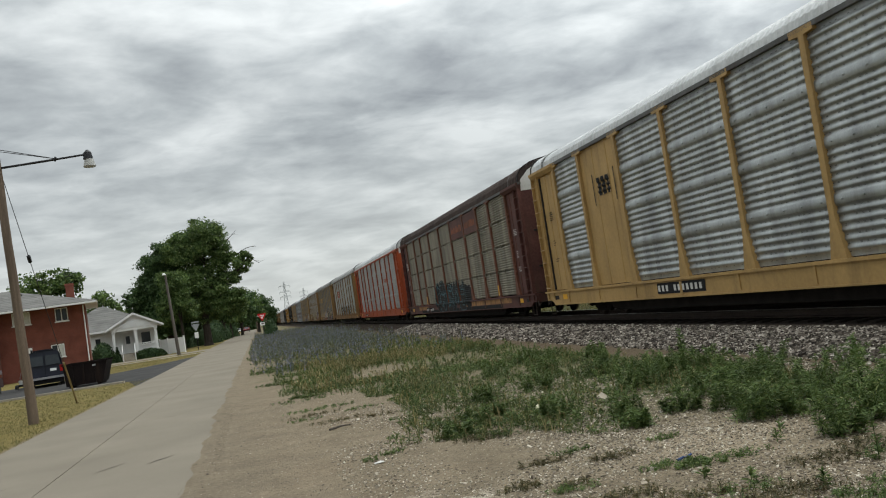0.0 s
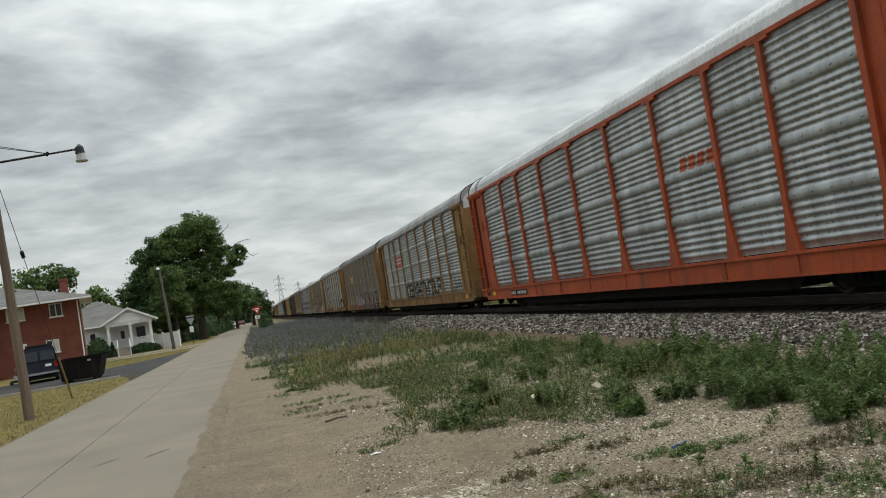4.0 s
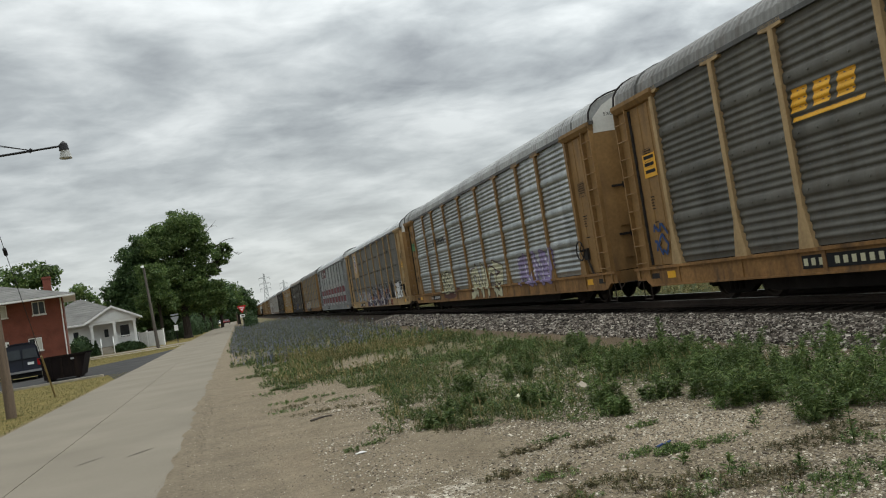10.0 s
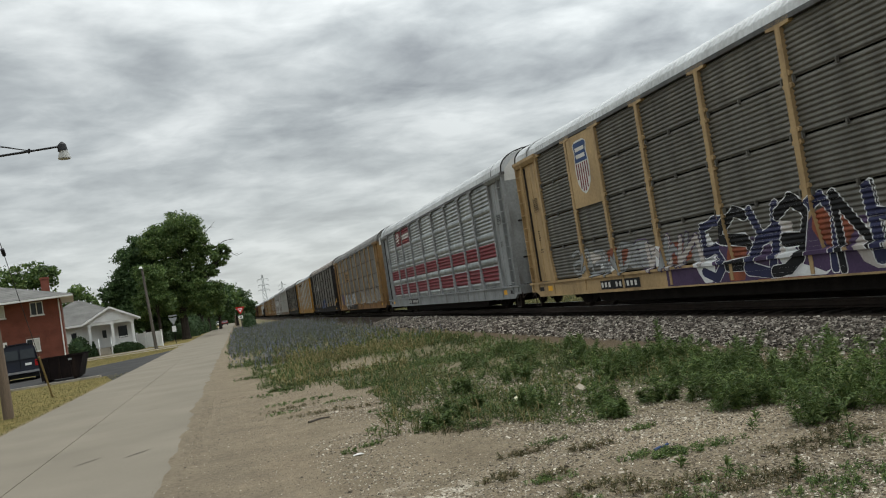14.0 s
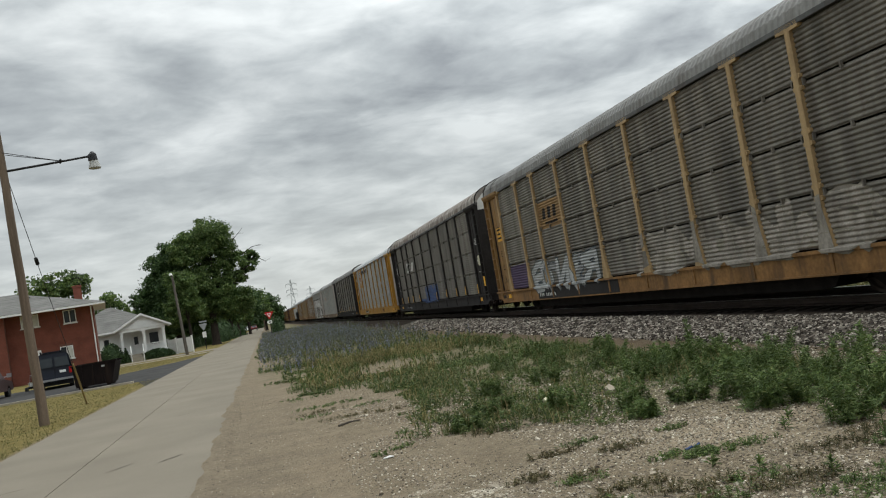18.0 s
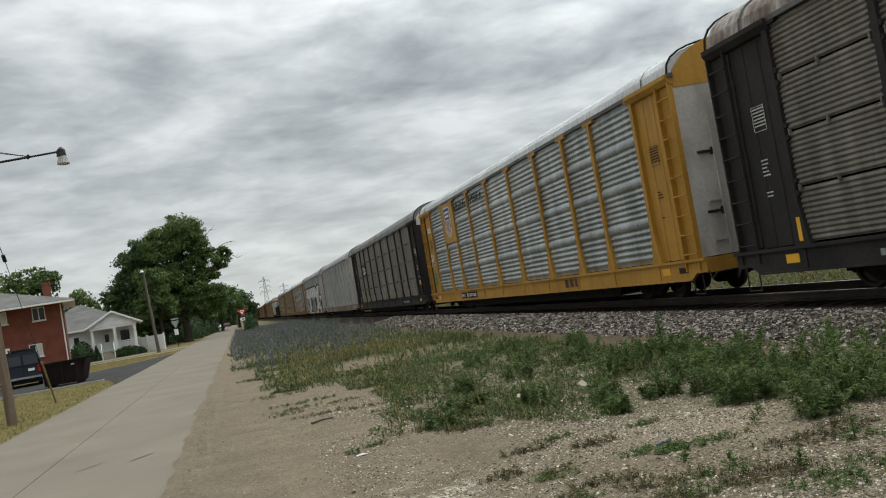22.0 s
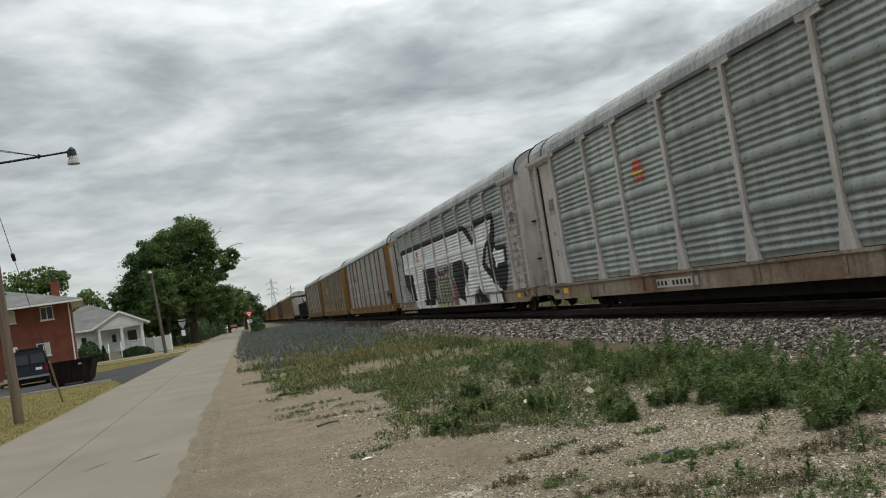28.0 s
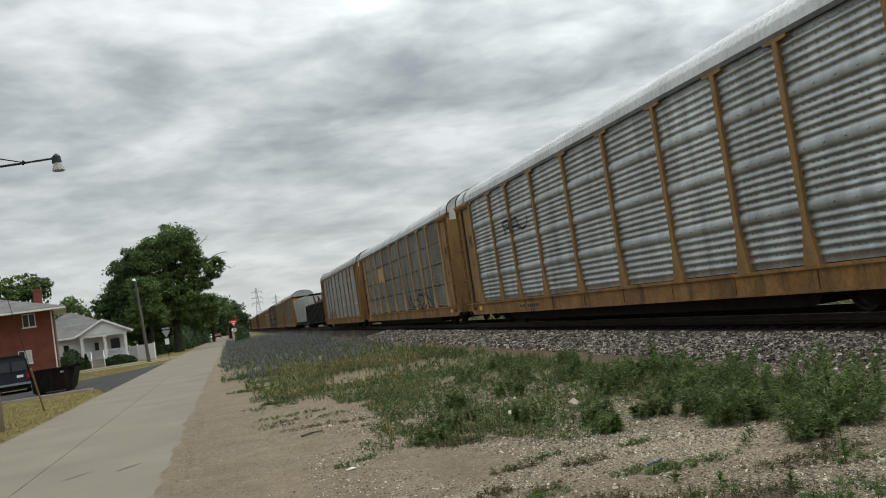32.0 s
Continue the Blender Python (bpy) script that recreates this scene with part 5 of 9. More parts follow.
def number_mark(car, y, z):
    """A small stacked badge: red over an amber line over red."""
    paint("red_badge", car, [[(y + 0.26, z + 0.02), (y - 0.26, z + 0.02), (y - 0.2, z + 0.26), (y, z + 0.32), (y + 0.2, z + 0.26)]], PINK, 0.0145, plain=True)
    paint("amber_line", car, [rect(y + 0.3, y - 0.3, z - 0.07, z)], AMBER, 0.0145, plain=True)
    for i in (-1, 0, 1):
        paint("red_block", car, [rect(y + i * 0.2 + 0.08, y + i * 0.2 - 0.08, z - 0.26, z - 0.11)], PINK, 0.0145, plain=True)


def huge_letters(c):
    bar = ((10.37, 3.79), (-4.85, 3.78), (-4.07, 2.58), (-2.09, 2.52), (1.92, 2.55), (5.03, 2.63), (8.25, 2.48), (10.42, 2.60))
    stem = ((7.95, 2.60), (5.03, 2.63), (5.26, 0.62), (7.70, 0.55))
    cross = ((-4.85, 3.78), (-6.16, 2.96), (-6.90, 3.68), (-9.39, 3.78), (-9.10, 3.28), (-7.74, 2.69), (-7.23, 2.11), (-7.92, 1.65), (-9.61, 0.95), (-6.94, 0.95), (-6.30, 1.36), (-5.31, 0.91), (-4.10, 0.90), (-3.95, 1.14), (-5.12, 2.13), (-4.07, 2.58))
    edge = ((10.38, 4.08), (-5.05, 4.00), (-5.64, 3.79), (-6.28, 3.23), (-6.91, 4.01), (-9.83, 4.02), (-9.74, 3.33), (-8.76, 3.07), (-8.18, 2.72), (-7.74, 2.17), (-8.70, 1.75), (-9.08, 1.24), (-9.92, 0.90), (-9.59, 0.89), (-7.83, 1.61), (-7.07, 2.11), (-7.63, 2.70), (-9.12, 3.35), (-9.38, 3.74), (-7.02, 3.67), (-6.19, 2.92), (-4.82, 3.72), (10.41, 3.74))
    tail = ((-8.38, 2.85), (-9.72, 3.37), (-9.48, 2.71), (-10.84, 2.65), (-10.81, 1.85), (-10.47, 1.32), (-9.94, 0.79), (-10.03, 0.40), (-9.65, 0.59), (-9.48, 1.03), (-8.67, 1.67), (-8.31, 2.16))
    tip = ((-8.97, 2.47), (-9.39, 2.64), (-9.52, 2.53), (-10.51, 2.49), (-10.44, 2.01), (-9.57, 2.03), (-9.36, 1.82))
    shade = (((10.80, 4.00), (10.36, 4.08), (10.40, 2.50), (10.74, 2.50)), ((8.66, 2.62), (7.92, 2.66), (7.66, 0.92), (8.60, 0.88)), ((10.73, 2.67), (8.34, 2.52), (8.58, 0.90), (10.60, 1.96)), ((4.80, 2.56), (1.91, 2.57), (2.61, 0.62), (5.19, 0.62)), ((-2.10, 2.54), (-4.20, 2.53), (-5.08, 2.04), (-3.95, 1.14), (-3.97, 0.60), (-2.52, 0.92), (-1.93, 1.91)), ((-6.37, 1.32), (-7.78, 0.57), (-5.80, 0.45), (-5.73, 0.80)))
    paint("letter_shade", c, [list(s) for s in shade] + [list(edge), list(tail)], INK, 0.007, "black sprayed edges of huge letters")
    paint("letter_fill", c, [list(bar), list(stem), list(cross), list(tip)], WORNWHITE, 0.010, "huge white sprayed letters")
    paint("sprayed_sill", c, [[(7.39, 0.86), (-5.43, 0.86), (-5.33, 0.49), (7.34, 0.49)], rect(-7.83, -9.67, 0.49, 0.86)], WORNWHITE, 0.006, plain=True)
    green = material("green_spray_paint", (0.13, 0.19, 0.085), 0.6, vary=0.3, scale=2, fine=20, bump=0.02)
    maroon = material("maroon_spray_paint", (0.085, 0.028, 0.036), 0.65, vary=0.35, scale=2, fine=20, bump=0.02)
    arches = ((1.75, 1.72), (1.05, 1.80), (0.35, 1.76), (-0.42, 1.90), (-1.18, 1.98))
    paint("spray_cloud", c, [capsule((y, 1.0), (y, z + 0.12), 0.86) for y, z in arches] + [rect(2.15, -1.6, 0.97, 1.5)], maroon, 0.0108, "maroon sprayed ground")
    paint("spray_cloud", c, [[(-1.5, 1.75), (-2.1, 1.55), (-2.45, 1.0), (-2.6, 0.52), (-1.7, 0.52), (-1.5, 1.0)]], DUSKPINK, 0.0106, "rose sprayed corner")
    for y, z in arches:
        paint("graffiti_outline", c, [capsule((y, 1.0), (y, z), 0.60, 0.50)], SILVER, 0.0116, "pale outlined arches")
        paint("graffiti_letter", c, [capsule((y, 1.0), (y, z), 0.53, 0.43)], green, 0.0124, "dull green arch-shaped letters")
        paint("graffiti_shade", c, [capsule((y - 0.02, 1.0), (y - 0.02, z - 0.28), 0.20, 0.13)], maroon, 0.0132)
    paint("sprayed_sill", c, [rect(2.2, -1.75, 0.50, 0.86)], PALEGREEN, 0.0075, plain=True)
    for y in (1.3, 0.55, -0.25, -1.1):
        paint("sprayed_wedge", c, [[(y + 0.28, 0.86), (y - 0.28, 0.86), (y - 0.02, 0.5), (y + 0.04, 0.5)]], maroon, 0.0085, plain=True)
    moss = material("dark_green_spray_paint", (0.030, 0.060, 0.014), 0.7, vary=0.4, scale=3, fine=20, bump=0.02)
    paint("spray_streak", c, [stroke(a, b, w) for a, b, w in (((-2.3, 2.35), (-3.0, 2.1), 0.10), ((-2.2, 2.0), (-3.1, 1.5), 0.09), ((-2.6, 2.42), (-3.3, 1.9), 0.06), ((-4.2, 2.35), (-4.8, 2.05), 0.12), ((-4.3, 2.0), (-4.6, 1.4), 0.10), ((-4.0, 2.3), (-4.1, 1.5), 0.06), ((4.7, 2.3), (4.4, 1.0), 0.08), ((3.9, 1.6), (3.2, 0.8), 0.05), ((4.3, 1.5), (3.7, 0.75), 0.05))], moss, 0.0116, "dark green sprayed streaks")
    number_mark(c, 5.95, 3.35)
    rng = random.Random(8)
    for s in (-1, 1):
        lines = []
        for i in range(13):
            z = 1.2 + i * 0.265
            a = s * 12.06 + 0.42
            while a > s * 12.06 - 0.38:
                lines.append(stroke((a, z + rng.uniform(-0.06, 0.06)), (a - rng.uniform(0.02, 0.12), z + rng.uniform(0.05, 0.17)), 0.026))
                a -= rng.uniform(0.09, 0.15)
        paint_flat("black_scrawl", c, lines, PURPLE)


def bogies(car, half):
    for s in (-1, 1):
        p = part("truck", shared("truck", truck_mesh), STEEL, car, "two-axle truck of near-black steel")
        p.location = (0, s * (half - 2.2), 0)
        for y in (-0.85, 0.85):
            for x in (-0.78, 0.78):
                wh = part("wheel", shared("wheel", wheel_mesh), WHEELS, p)
                wh.matrix_basis = pose(x, y, 0.45, 0, 0, 0 if x < 0 else 180)
        p = part("coupler", shared("coupler", lambda: coupler_mesh(PITCH / 2 - HALF_LEN)), STEEL, car)
        p.matrix_basis = pose(0, s * half, 0, 0, 0, 0 if s > 0 else 180)


def gondola(start, pitch):
    """An open black wagon heaped with scrap."""
    c = thing("gondola_railcar", "open black wagon heaped with dark scrap metal", "railcar", group="freight train cars")
    c["slot"] = start + pitch / 2
    h = pitch / 2 - 0.59
    bm = bmesh.new()
    box(bm, -HALF, HALF, -h, h, 0.75, 0.95)
    for s in (-1, 1):
        box(bm, s * HALF - 0.05, s * HALF + 0.05, -h, h, 0.95, 2.9)
        box(bm, s * HALF - 0.09, s * HALF + 0.09, -h, h, 2.82, 2.95)
        box(bm, -HALF + 0.06, HALF - 0.06, s * h - 0.06, s * h, 0.95, 2.9)
    part("body", bm, BLACK, c)
    for i in range(14):
        bm = bmesh.new()
        y = -h + 0.4 + i * (2 * h - 0.8) / 13
        box(bm, -HALF - 0.15, -HALF - 0.05, y - 0.07, y + 0.07, 0.8, 2.82)
        part("side_rib", bm, BLACK, c)
    rng = random.Random(17)
    rust = material("rusty_scrap", (0.10, 0.055, 0.035), 0.8, vary=0.4, scale=2, fine=16, bump=0.2)
    for i in range(26):
        bm = bmesh.new()
        a = Vector((rng.uniform(-1.2, 1.2), -h + 0.9 + rng.uniform(0, 1) * (2 * h - 1.8), rng.uniform(1.6, 2.8)))
        d = Vector((rng.uniform(-0.9, 0.9), rng.uniform(-1.6, 1.6), rng.uniform(0.2, 1.6)))
        b = a + d
        b.x = max(-1.35, min(1.35, b.x)); b.y = max(-h + 0.3, min(h - 0.3, b.y))
        tube(bm, a, b, rng.uniform(0.10, 0.22), rng.uniform(0.06, 0.2), n=6)
        part("scrap_piece", bm, rust if i % 2 else STEEL, c)
    bm = bmesh.new()
    box(bm, -HALF + 0.08, HALF - 0.08, -h + 0.1, h - 0.1, 0.95, 1.75)
    part("scrap_heap", bm, rust, c)
    bogies(c, h)
    MOVERS.append(c)


def hopper(start, pitch):
    """A tall pale covered hopper with sloping ends."""
    c = thing("hopper_railcar", "tall pale grey covered hopper wagon", "railcar", group="freight train cars")
    c["slot"] = start + pitch / 2
    h = pitch / 2 - 0.59
    pale = material("pale_hopper_paint", (0.42, 0.42, 0.40), 0.6, vary=0.18, scale=1, fine=14, bump=0.05, stain=0.5)
    bm = bmesh.new()
    prism(bm, [(-h + 0.2, 3.0), (-h + 0.2, 4.2), (h - 0.2, 4.2), (h - 0.2, 3.0), (h - 2.8, 1.0), (-h + 2.8, 1.0)], -HALF + 0.05, HALF - 0.05)
    part("body", bm, pale, c)
    for i in range(15):
        bm = bmesh.new()
        y = -h + 0.4 + i * (2 * h - 0.8) / 14
        lo = max(1.0, 3.0 - (min(y + h - 0.2, h - 0.2 - y)) * 0.77)
        box(bm, -HALF - 0.06, -HALF + 0.05, y - 0.06, y + 0.06, lo, 4.2)
        part("side_rib", bm, pale, c)
    bm = bmesh.new()
    prism_roof = [(-1.5, 4.2), (-0.8, 4.45), (0.8, 4.45), (1.5, 4.2)]
    strip(bm, prism_roof, -h + 0.2, h - 0.2)
    part("roof", bm, pale, c)
    bm = bmesh.new()
    for s in (-1, 1):
        box(bm, s * 1.4 - 0.08, s * 1.4 + 0.08, -h, h, 0.75, 1.02)
    box(bm, -0.3, 0.3, -h, h, 0.7, 1.0)
    part("underframe", bm, STEEL, c)
    bm = bmesh.new()
    for s in (-1, 1):
        for x in (-1.3, 1.3):
            tube(bm, (x, s * (h - 0.3), 1.0), (x, s * (h - 0.3), 3.1), 0.05, n=6)
        for z in (1.4, 1.8, 2.2, 2.6, 3.0, 3.4, 3.8):
            tube(bm, (-1.35, s * h, z), (-0.9, s * h, z), 0.02, n=5)
    part("end_ladder", bm, pale, c)
    for i in (-1, 0, 1):
        bm = bmesh.new()
        y = i * (h * 0.5)
        vs = [bm.verts.new(p) for p in ((-1.2, y - 1.8, 1.0), (1.2, y - 1.8, 1.0), (1.2, y + 1.8, 1.0), (-1.2, y + 1.8, 1.0), (-0.4, y - 0.5, 0.35), (0.4, y - 0.5, 0.35), (0.4, y + 0.5, 0.35), (-0.4, y + 0.5, 0.35))]
        for f in ((0, 1, 2, 3), (7, 6, 5, 4), (4, 5, 1, 0), (5, 6, 2, 1), (6, 7, 3, 2), (7, 4, 0, 3)):
            bm.faces.new([vs[k] for k in f])
        part("discharge_hopper", bm, pale, c)
    bogies(c, h)
    MOVERS.append(c)


build_train()


# ---------------------------------------------------------------- ground, track, road
def ground_material():
    m = bpy.data.materials.new("dry_gravelly_ground")
    m.use_nodes = True
    nt = m.node_tree
    n, link = nt.nodes.new, nt.links.new
    bsdf = nt.nodes["Principled BSDF"]
    bsdf.inputs["Roughness"].default_value = 0.95
    bsdf.inputs["Specular IOR Level"].default_value = 0.02
    geo, sep = n("ShaderNodeNewGeometry"), n("ShaderNodeSeparateXYZ")
    link(geo.outputs["Position"], sep.inputs[0])

    def noise_tex(scale, detail=6, rough=0.55, dist=0.0):
        t = n("ShaderNodeTexNoise")
        t.inputs["Scale"].default_value, t.inputs["Detail"].default_value = scale, detail
        t.inputs["Roughness"].default_value, t.inputs["Distortion"].default_value = rough, dist
        link(geo.outputs["Position"], t.inputs["Vector"])
        return t.outputs["Fac"]

    def ramp(fac, p0, c0, p1, c1):
        r = n("ShaderNodeValToRGB")
        e = r.color_ramp.elements
        e[0].position, e[0].color, e[1].position, e[1].color = p0, (*c0, 1), p1, (*c1, 1)
        link(fac, r.inputs[0])
        return r.outputs[0]

    def mix(fac, a, b, blend="MIX"):
        x = n("ShaderNodeMix"); x.data_type = "RGBA"; x.blend_type = blend
        for sock, v in ((x.inputs["Factor"], fac), (x.inputs[6], a), (x.inputs[7], b)):
            if isinstance(v, (int, float)):
                sock.default_value = v
            elif isinstance(v, tuple):
                sock.default_value = (*v, 1)
            else:
                link(v, sock)
        return x.outputs[2]

    def calc(op, a, b=0.0, clamp=False):
        x = n("ShaderNodeMath"); x.operation = op; x.use_clamp = clamp
        for sock, v in zip(x.inputs, (a, b)):
            if isinstance(v, (int, float)):
                sock.default_value = v
            else:
                link(v, sock)
        return x.outputs[0]

    def smooth(v, a, b):
        r = n("ShaderNodeMapRange"); r.interpolation_type = "SMOOTHSTEP"
        r.inputs["From Min"].default_value, r.inputs["From Max"].default_value = a, b
        link(v, r.inputs["Value"])
        return r.outputs[0]

    big, mid, fine, grit = noise_tex(0.35, 6), noise_tex(1.7, 7, 0.6), noise_tex(14, 6, 0.65), noise_tex(70, 4, 0.7)
    dirt = ramp(mid, 0.3, (0.205, 0.176, 0.132), 0.72, (0.350, 0.302, 0.232))
    dirt = mix(calc("MULTIPLY", smooth(noise_tex(0.8, 5, 0.6, 0.6), 0.45, 0.68), 0.35), dirt, (0.300, 0.243, 0.178))
    dirt = mix(0.55, dirt, ramp(fine, 0.3, (0.12, 0.10, 0.08), 0.75, (0.42, 0.37, 0.30)), "OVERLAY")
    # loose stones: small cells, each with its own tone
    vor = n("ShaderNodeTexVoronoi"); vor.inputs["Scale"].default_value = 38
    link(geo.outputs["Position"], vor.inputs["Vector"])
    sepc = n("ShaderNodeSeparateColor"); link(vor.outputs["Color"], sepc.inputs[0])
    stone = ramp(sepc.outputs[0], 0.1, (0.074, 0.058, 0.040), 0.95, (0.285, 0.240, 0.170))
    wob = calc("MULTIPLY", calc("SUBTRACT", big, 0.5), 4.0)
    gx = calc("ADD", sep.outputs[0], wob)
    amount = calc("MULTIPLY", smooth(gx, 0.8, 3.4), 0.75)
    pick = calc("MULTIPLY", amount, smooth(mid, 0.30, 0.62))
    base = mix(calc("ADD", pick, 0.16), dirt, stone)
    # damp, trodden strip beside the road
    verge = calc("SUBTRACT", 1.0, smooth(calc("ADD", sep.outputs[0], calc("MULTIPLY", calc("SUBTRACT", mid, 0.5), 1.6)), -0.9, 0.9))
    base = mix(calc("MULTIPLY", verge, 0.55), base, ramp(fine, 0.3, (0.125, 0.102, 0.074), 0.75, (0.220, 0.186, 0.140)))
    # pale chalky spill near the spot where one stands
    d0 = calc("POWER", calc("SUBTRACT", sep.outputs[0], 1.32), 2.0)
    d1 = calc("POWER", calc("MULTIPLY", calc("SUBTRACT", sep.outputs[1], 7.15), 0.62), 2.0)
    dist = calc("SQRT", calc("ADD", d0, d1))
    chalk = calc("MULTIPLY", calc("SUBTRACT", 1.0, smooth(dist, 0.05, 0.62)), smooth(calc("ADD", mid, calc("MULTIPLY", fine, 0.6)), 0.80, 0.92))
    base = mix(calc("MULTIPLY", chalk, 0.85), base, (0.60, 0.56, 0.47))
    # packed pale strip in front of the weeds
    e0 = calc("POWER", calc("MULTIPLY", calc("SUBTRACT", sep.outputs[0], 4.3), 0.6), 2.0)
    e1 = calc("POWER", calc("SUBTRACT", sep.outputs[1], 7.6), 2.0)
    pale = calc("SUBTRACT", 1.0, smooth(calc("SQRT", calc("ADD", e0, e1)), 0.2, 1.4))
    base = mix(calc("MULTIPLY", pale, 0.45), base, (0.36, 0.295, 0.21))
    # weeds' own litter under the green
    green = calc("MULTIPLY", smooth(gx, 2.6, 5.0), smooth(sep.outputs[1], 8.0, 11.0))
    green2 = calc("MULTIPLY", smooth(gx, -0.8, 1.2), smooth(sep.outputs[1], 21.0, 30.0))
    gm = calc("MULTIPLY", calc("MAXIMUM", green, green2), smooth(fine, 0.36, 0.6))
    soil = ramp(mid, 0.3, (0.055, 0.060, 0.028), 0.7, (0.14, 0.135, 0.065))
    base = mix(calc("MULTIPLY", gm, 0.9), base, soil)
    # brown silt along the foot of the ballast
    toe = calc("MULTIPLY", smooth(sep.outputs[0], 6.7, 7.3), calc("SUBTRACT", 1.0, smooth(sep.outputs[0], 8.2, 8.8)))
    base = mix(calc("MULTIPLY", toe, 0.75), base, ramp(fine, 0.3, (0.075, 0.052, 0.036), 0.75, (0.17, 0.125, 0.09)))
    # dry lawn on the house side of the road
    lawn = ramp(mid, 0.28, (0.090, 0.084, 0.033), 0.66, (0.225, 0.180, 0.080))
    lawn = mix(0.3, lawn, ramp(fine, 0.3, (0.06, 0.07, 0.025), 0.7, (0.42, 0.35, 0.15)), "OVERLAY")
    side = calc("SUBTRACT", 1.0, smooth(calc("ADD", sep.outputs[0], calc("MULTIPLY", calc("SUBTRACT", fine, 0.5), 0.5)), -5.25, -5.0))
    base = mix(side, base, lawn)
    meadow = smooth(sep.outputs[0], 14.0, 16.0)
    base = mix(meadow, base, ramp(mid, 0.3, (0.028, 0.036, 0.015), 0.7, (0.072, 0.074, 0.038)))
    link(base, bsdf.inputs["Base Color"])
    b1, b2 = n("ShaderNodeBump"), n("ShaderNodeBump")
    b1.inputs["Strength"].default_value, b1.inputs["Distance"].default_value = 0.9, 0.02
    b2.inputs["Strength"].default_value, b2.inputs["Distance"].default_value = 0.3, 0.03
    inv = calc("SUBTRACT", 1.0, vor.outputs["Distance"])
    link(calc("ADD", calc("MULTIPLY", inv, 0.5), grit), b1.inputs["Height"])
    link(mid, b2.inputs["Height"]); link(b2.outputs[0], b1.inputs["Normal"])
    link(b1.outputs[0], bsdf.inputs["Normal"])
    return m


def ground_height(x, y):
    """Low swells and ruts of the open dirt, none under road, track or houses."""
    if not (-0.9 < x < 7.6 and 2 < y < 60):
        return 0.0
    edge = min(1.0, (x + 0.9) / 0.8, (7.6 - x) / 0.8, (y - 2) / 2, (60 - y) / 10)
    v = noise.noise(Vector((x * 0.45, y * 0.28, 0.3))) * 0.035 + noise.noise(Vector((x * 1.7, y * 1.2, 4.0))) * 0.014
    return v * max(0.0, edge)


def ground():
    xs = [-2500, -400, -60, -20, -5.2, -0.95] + [-0.9 + 0.2 * i for i in range(1, 43)] + [8, 12, 20, 60, 400, 2500]
    ys = [-400, -50, 0, 2] + [2 + 0.25 * i for i in range(1, 73)] + [21 + i for i in range(0, 40)] + [70, 100, 200, 500, 1500, 4500]
    verts = [(x, y, ground_height(x, y)) for y in ys for x in xs]
    w = len(xs)
    faces = [(j * w + i, j * w + i + 1, (j + 1) * w + i + 1, (j + 1) * w + i) for j in range(len(ys) - 1) for i in range(w - 1)]
    ob = new("ground", sheet("ground", verts, faces, [ground_material()], smooth=True))
    tagged(ob, "dry brown dirt and gravel with trodden bare patches", "ground", kind="structure")


ground()
CONCRETE = material("worn_road_concrete", (0.178, 0.157, 0.124), 0.9, vary=0.13, scale=0.5, fine=70, bump=0.10, spec=0.08)
BALLAST = material("crushed_stone_ballast", (0.040, 0.031, 0.024), 0.95, vary=0.45, scale=9, fine=45, bump=0.8, spec=0.03)
# rails and ties: own dark tones, deepened in colour for shade under the train
RAILSTEEL = material("rail_steel", (0.045, 0.032, 0.025), 0.6, metal=0.3, vary=0.3, scale=2, fine=20, bump=0.08)
TIEWOOD = material("creosoted_shade_dark_tie_wood", (0.019, 0.0155, 0.013), 0.95, spec=0.05, vary=0.35, scale=3, fine=30, bump=0.3, per_object=0.25)
ASPHALT = material("faded_driveway_asphalt", (0.050, 0.049, 0.048), 0.95, spec=0.04, vary=0.25, scale=0.8, fine=40, bump=0.2)
JOINT = material("dark_joint_filler", (0.07, 0.06, 0.05), 0.95, vary=0.3, scale=4, fine=30, bump=0.2)
KERB = material("old_kerb_concrete", (0.30, 0.27, 0.22), 0.9, vary=0.2, scale=1.5, fine=30, bump=0.15)


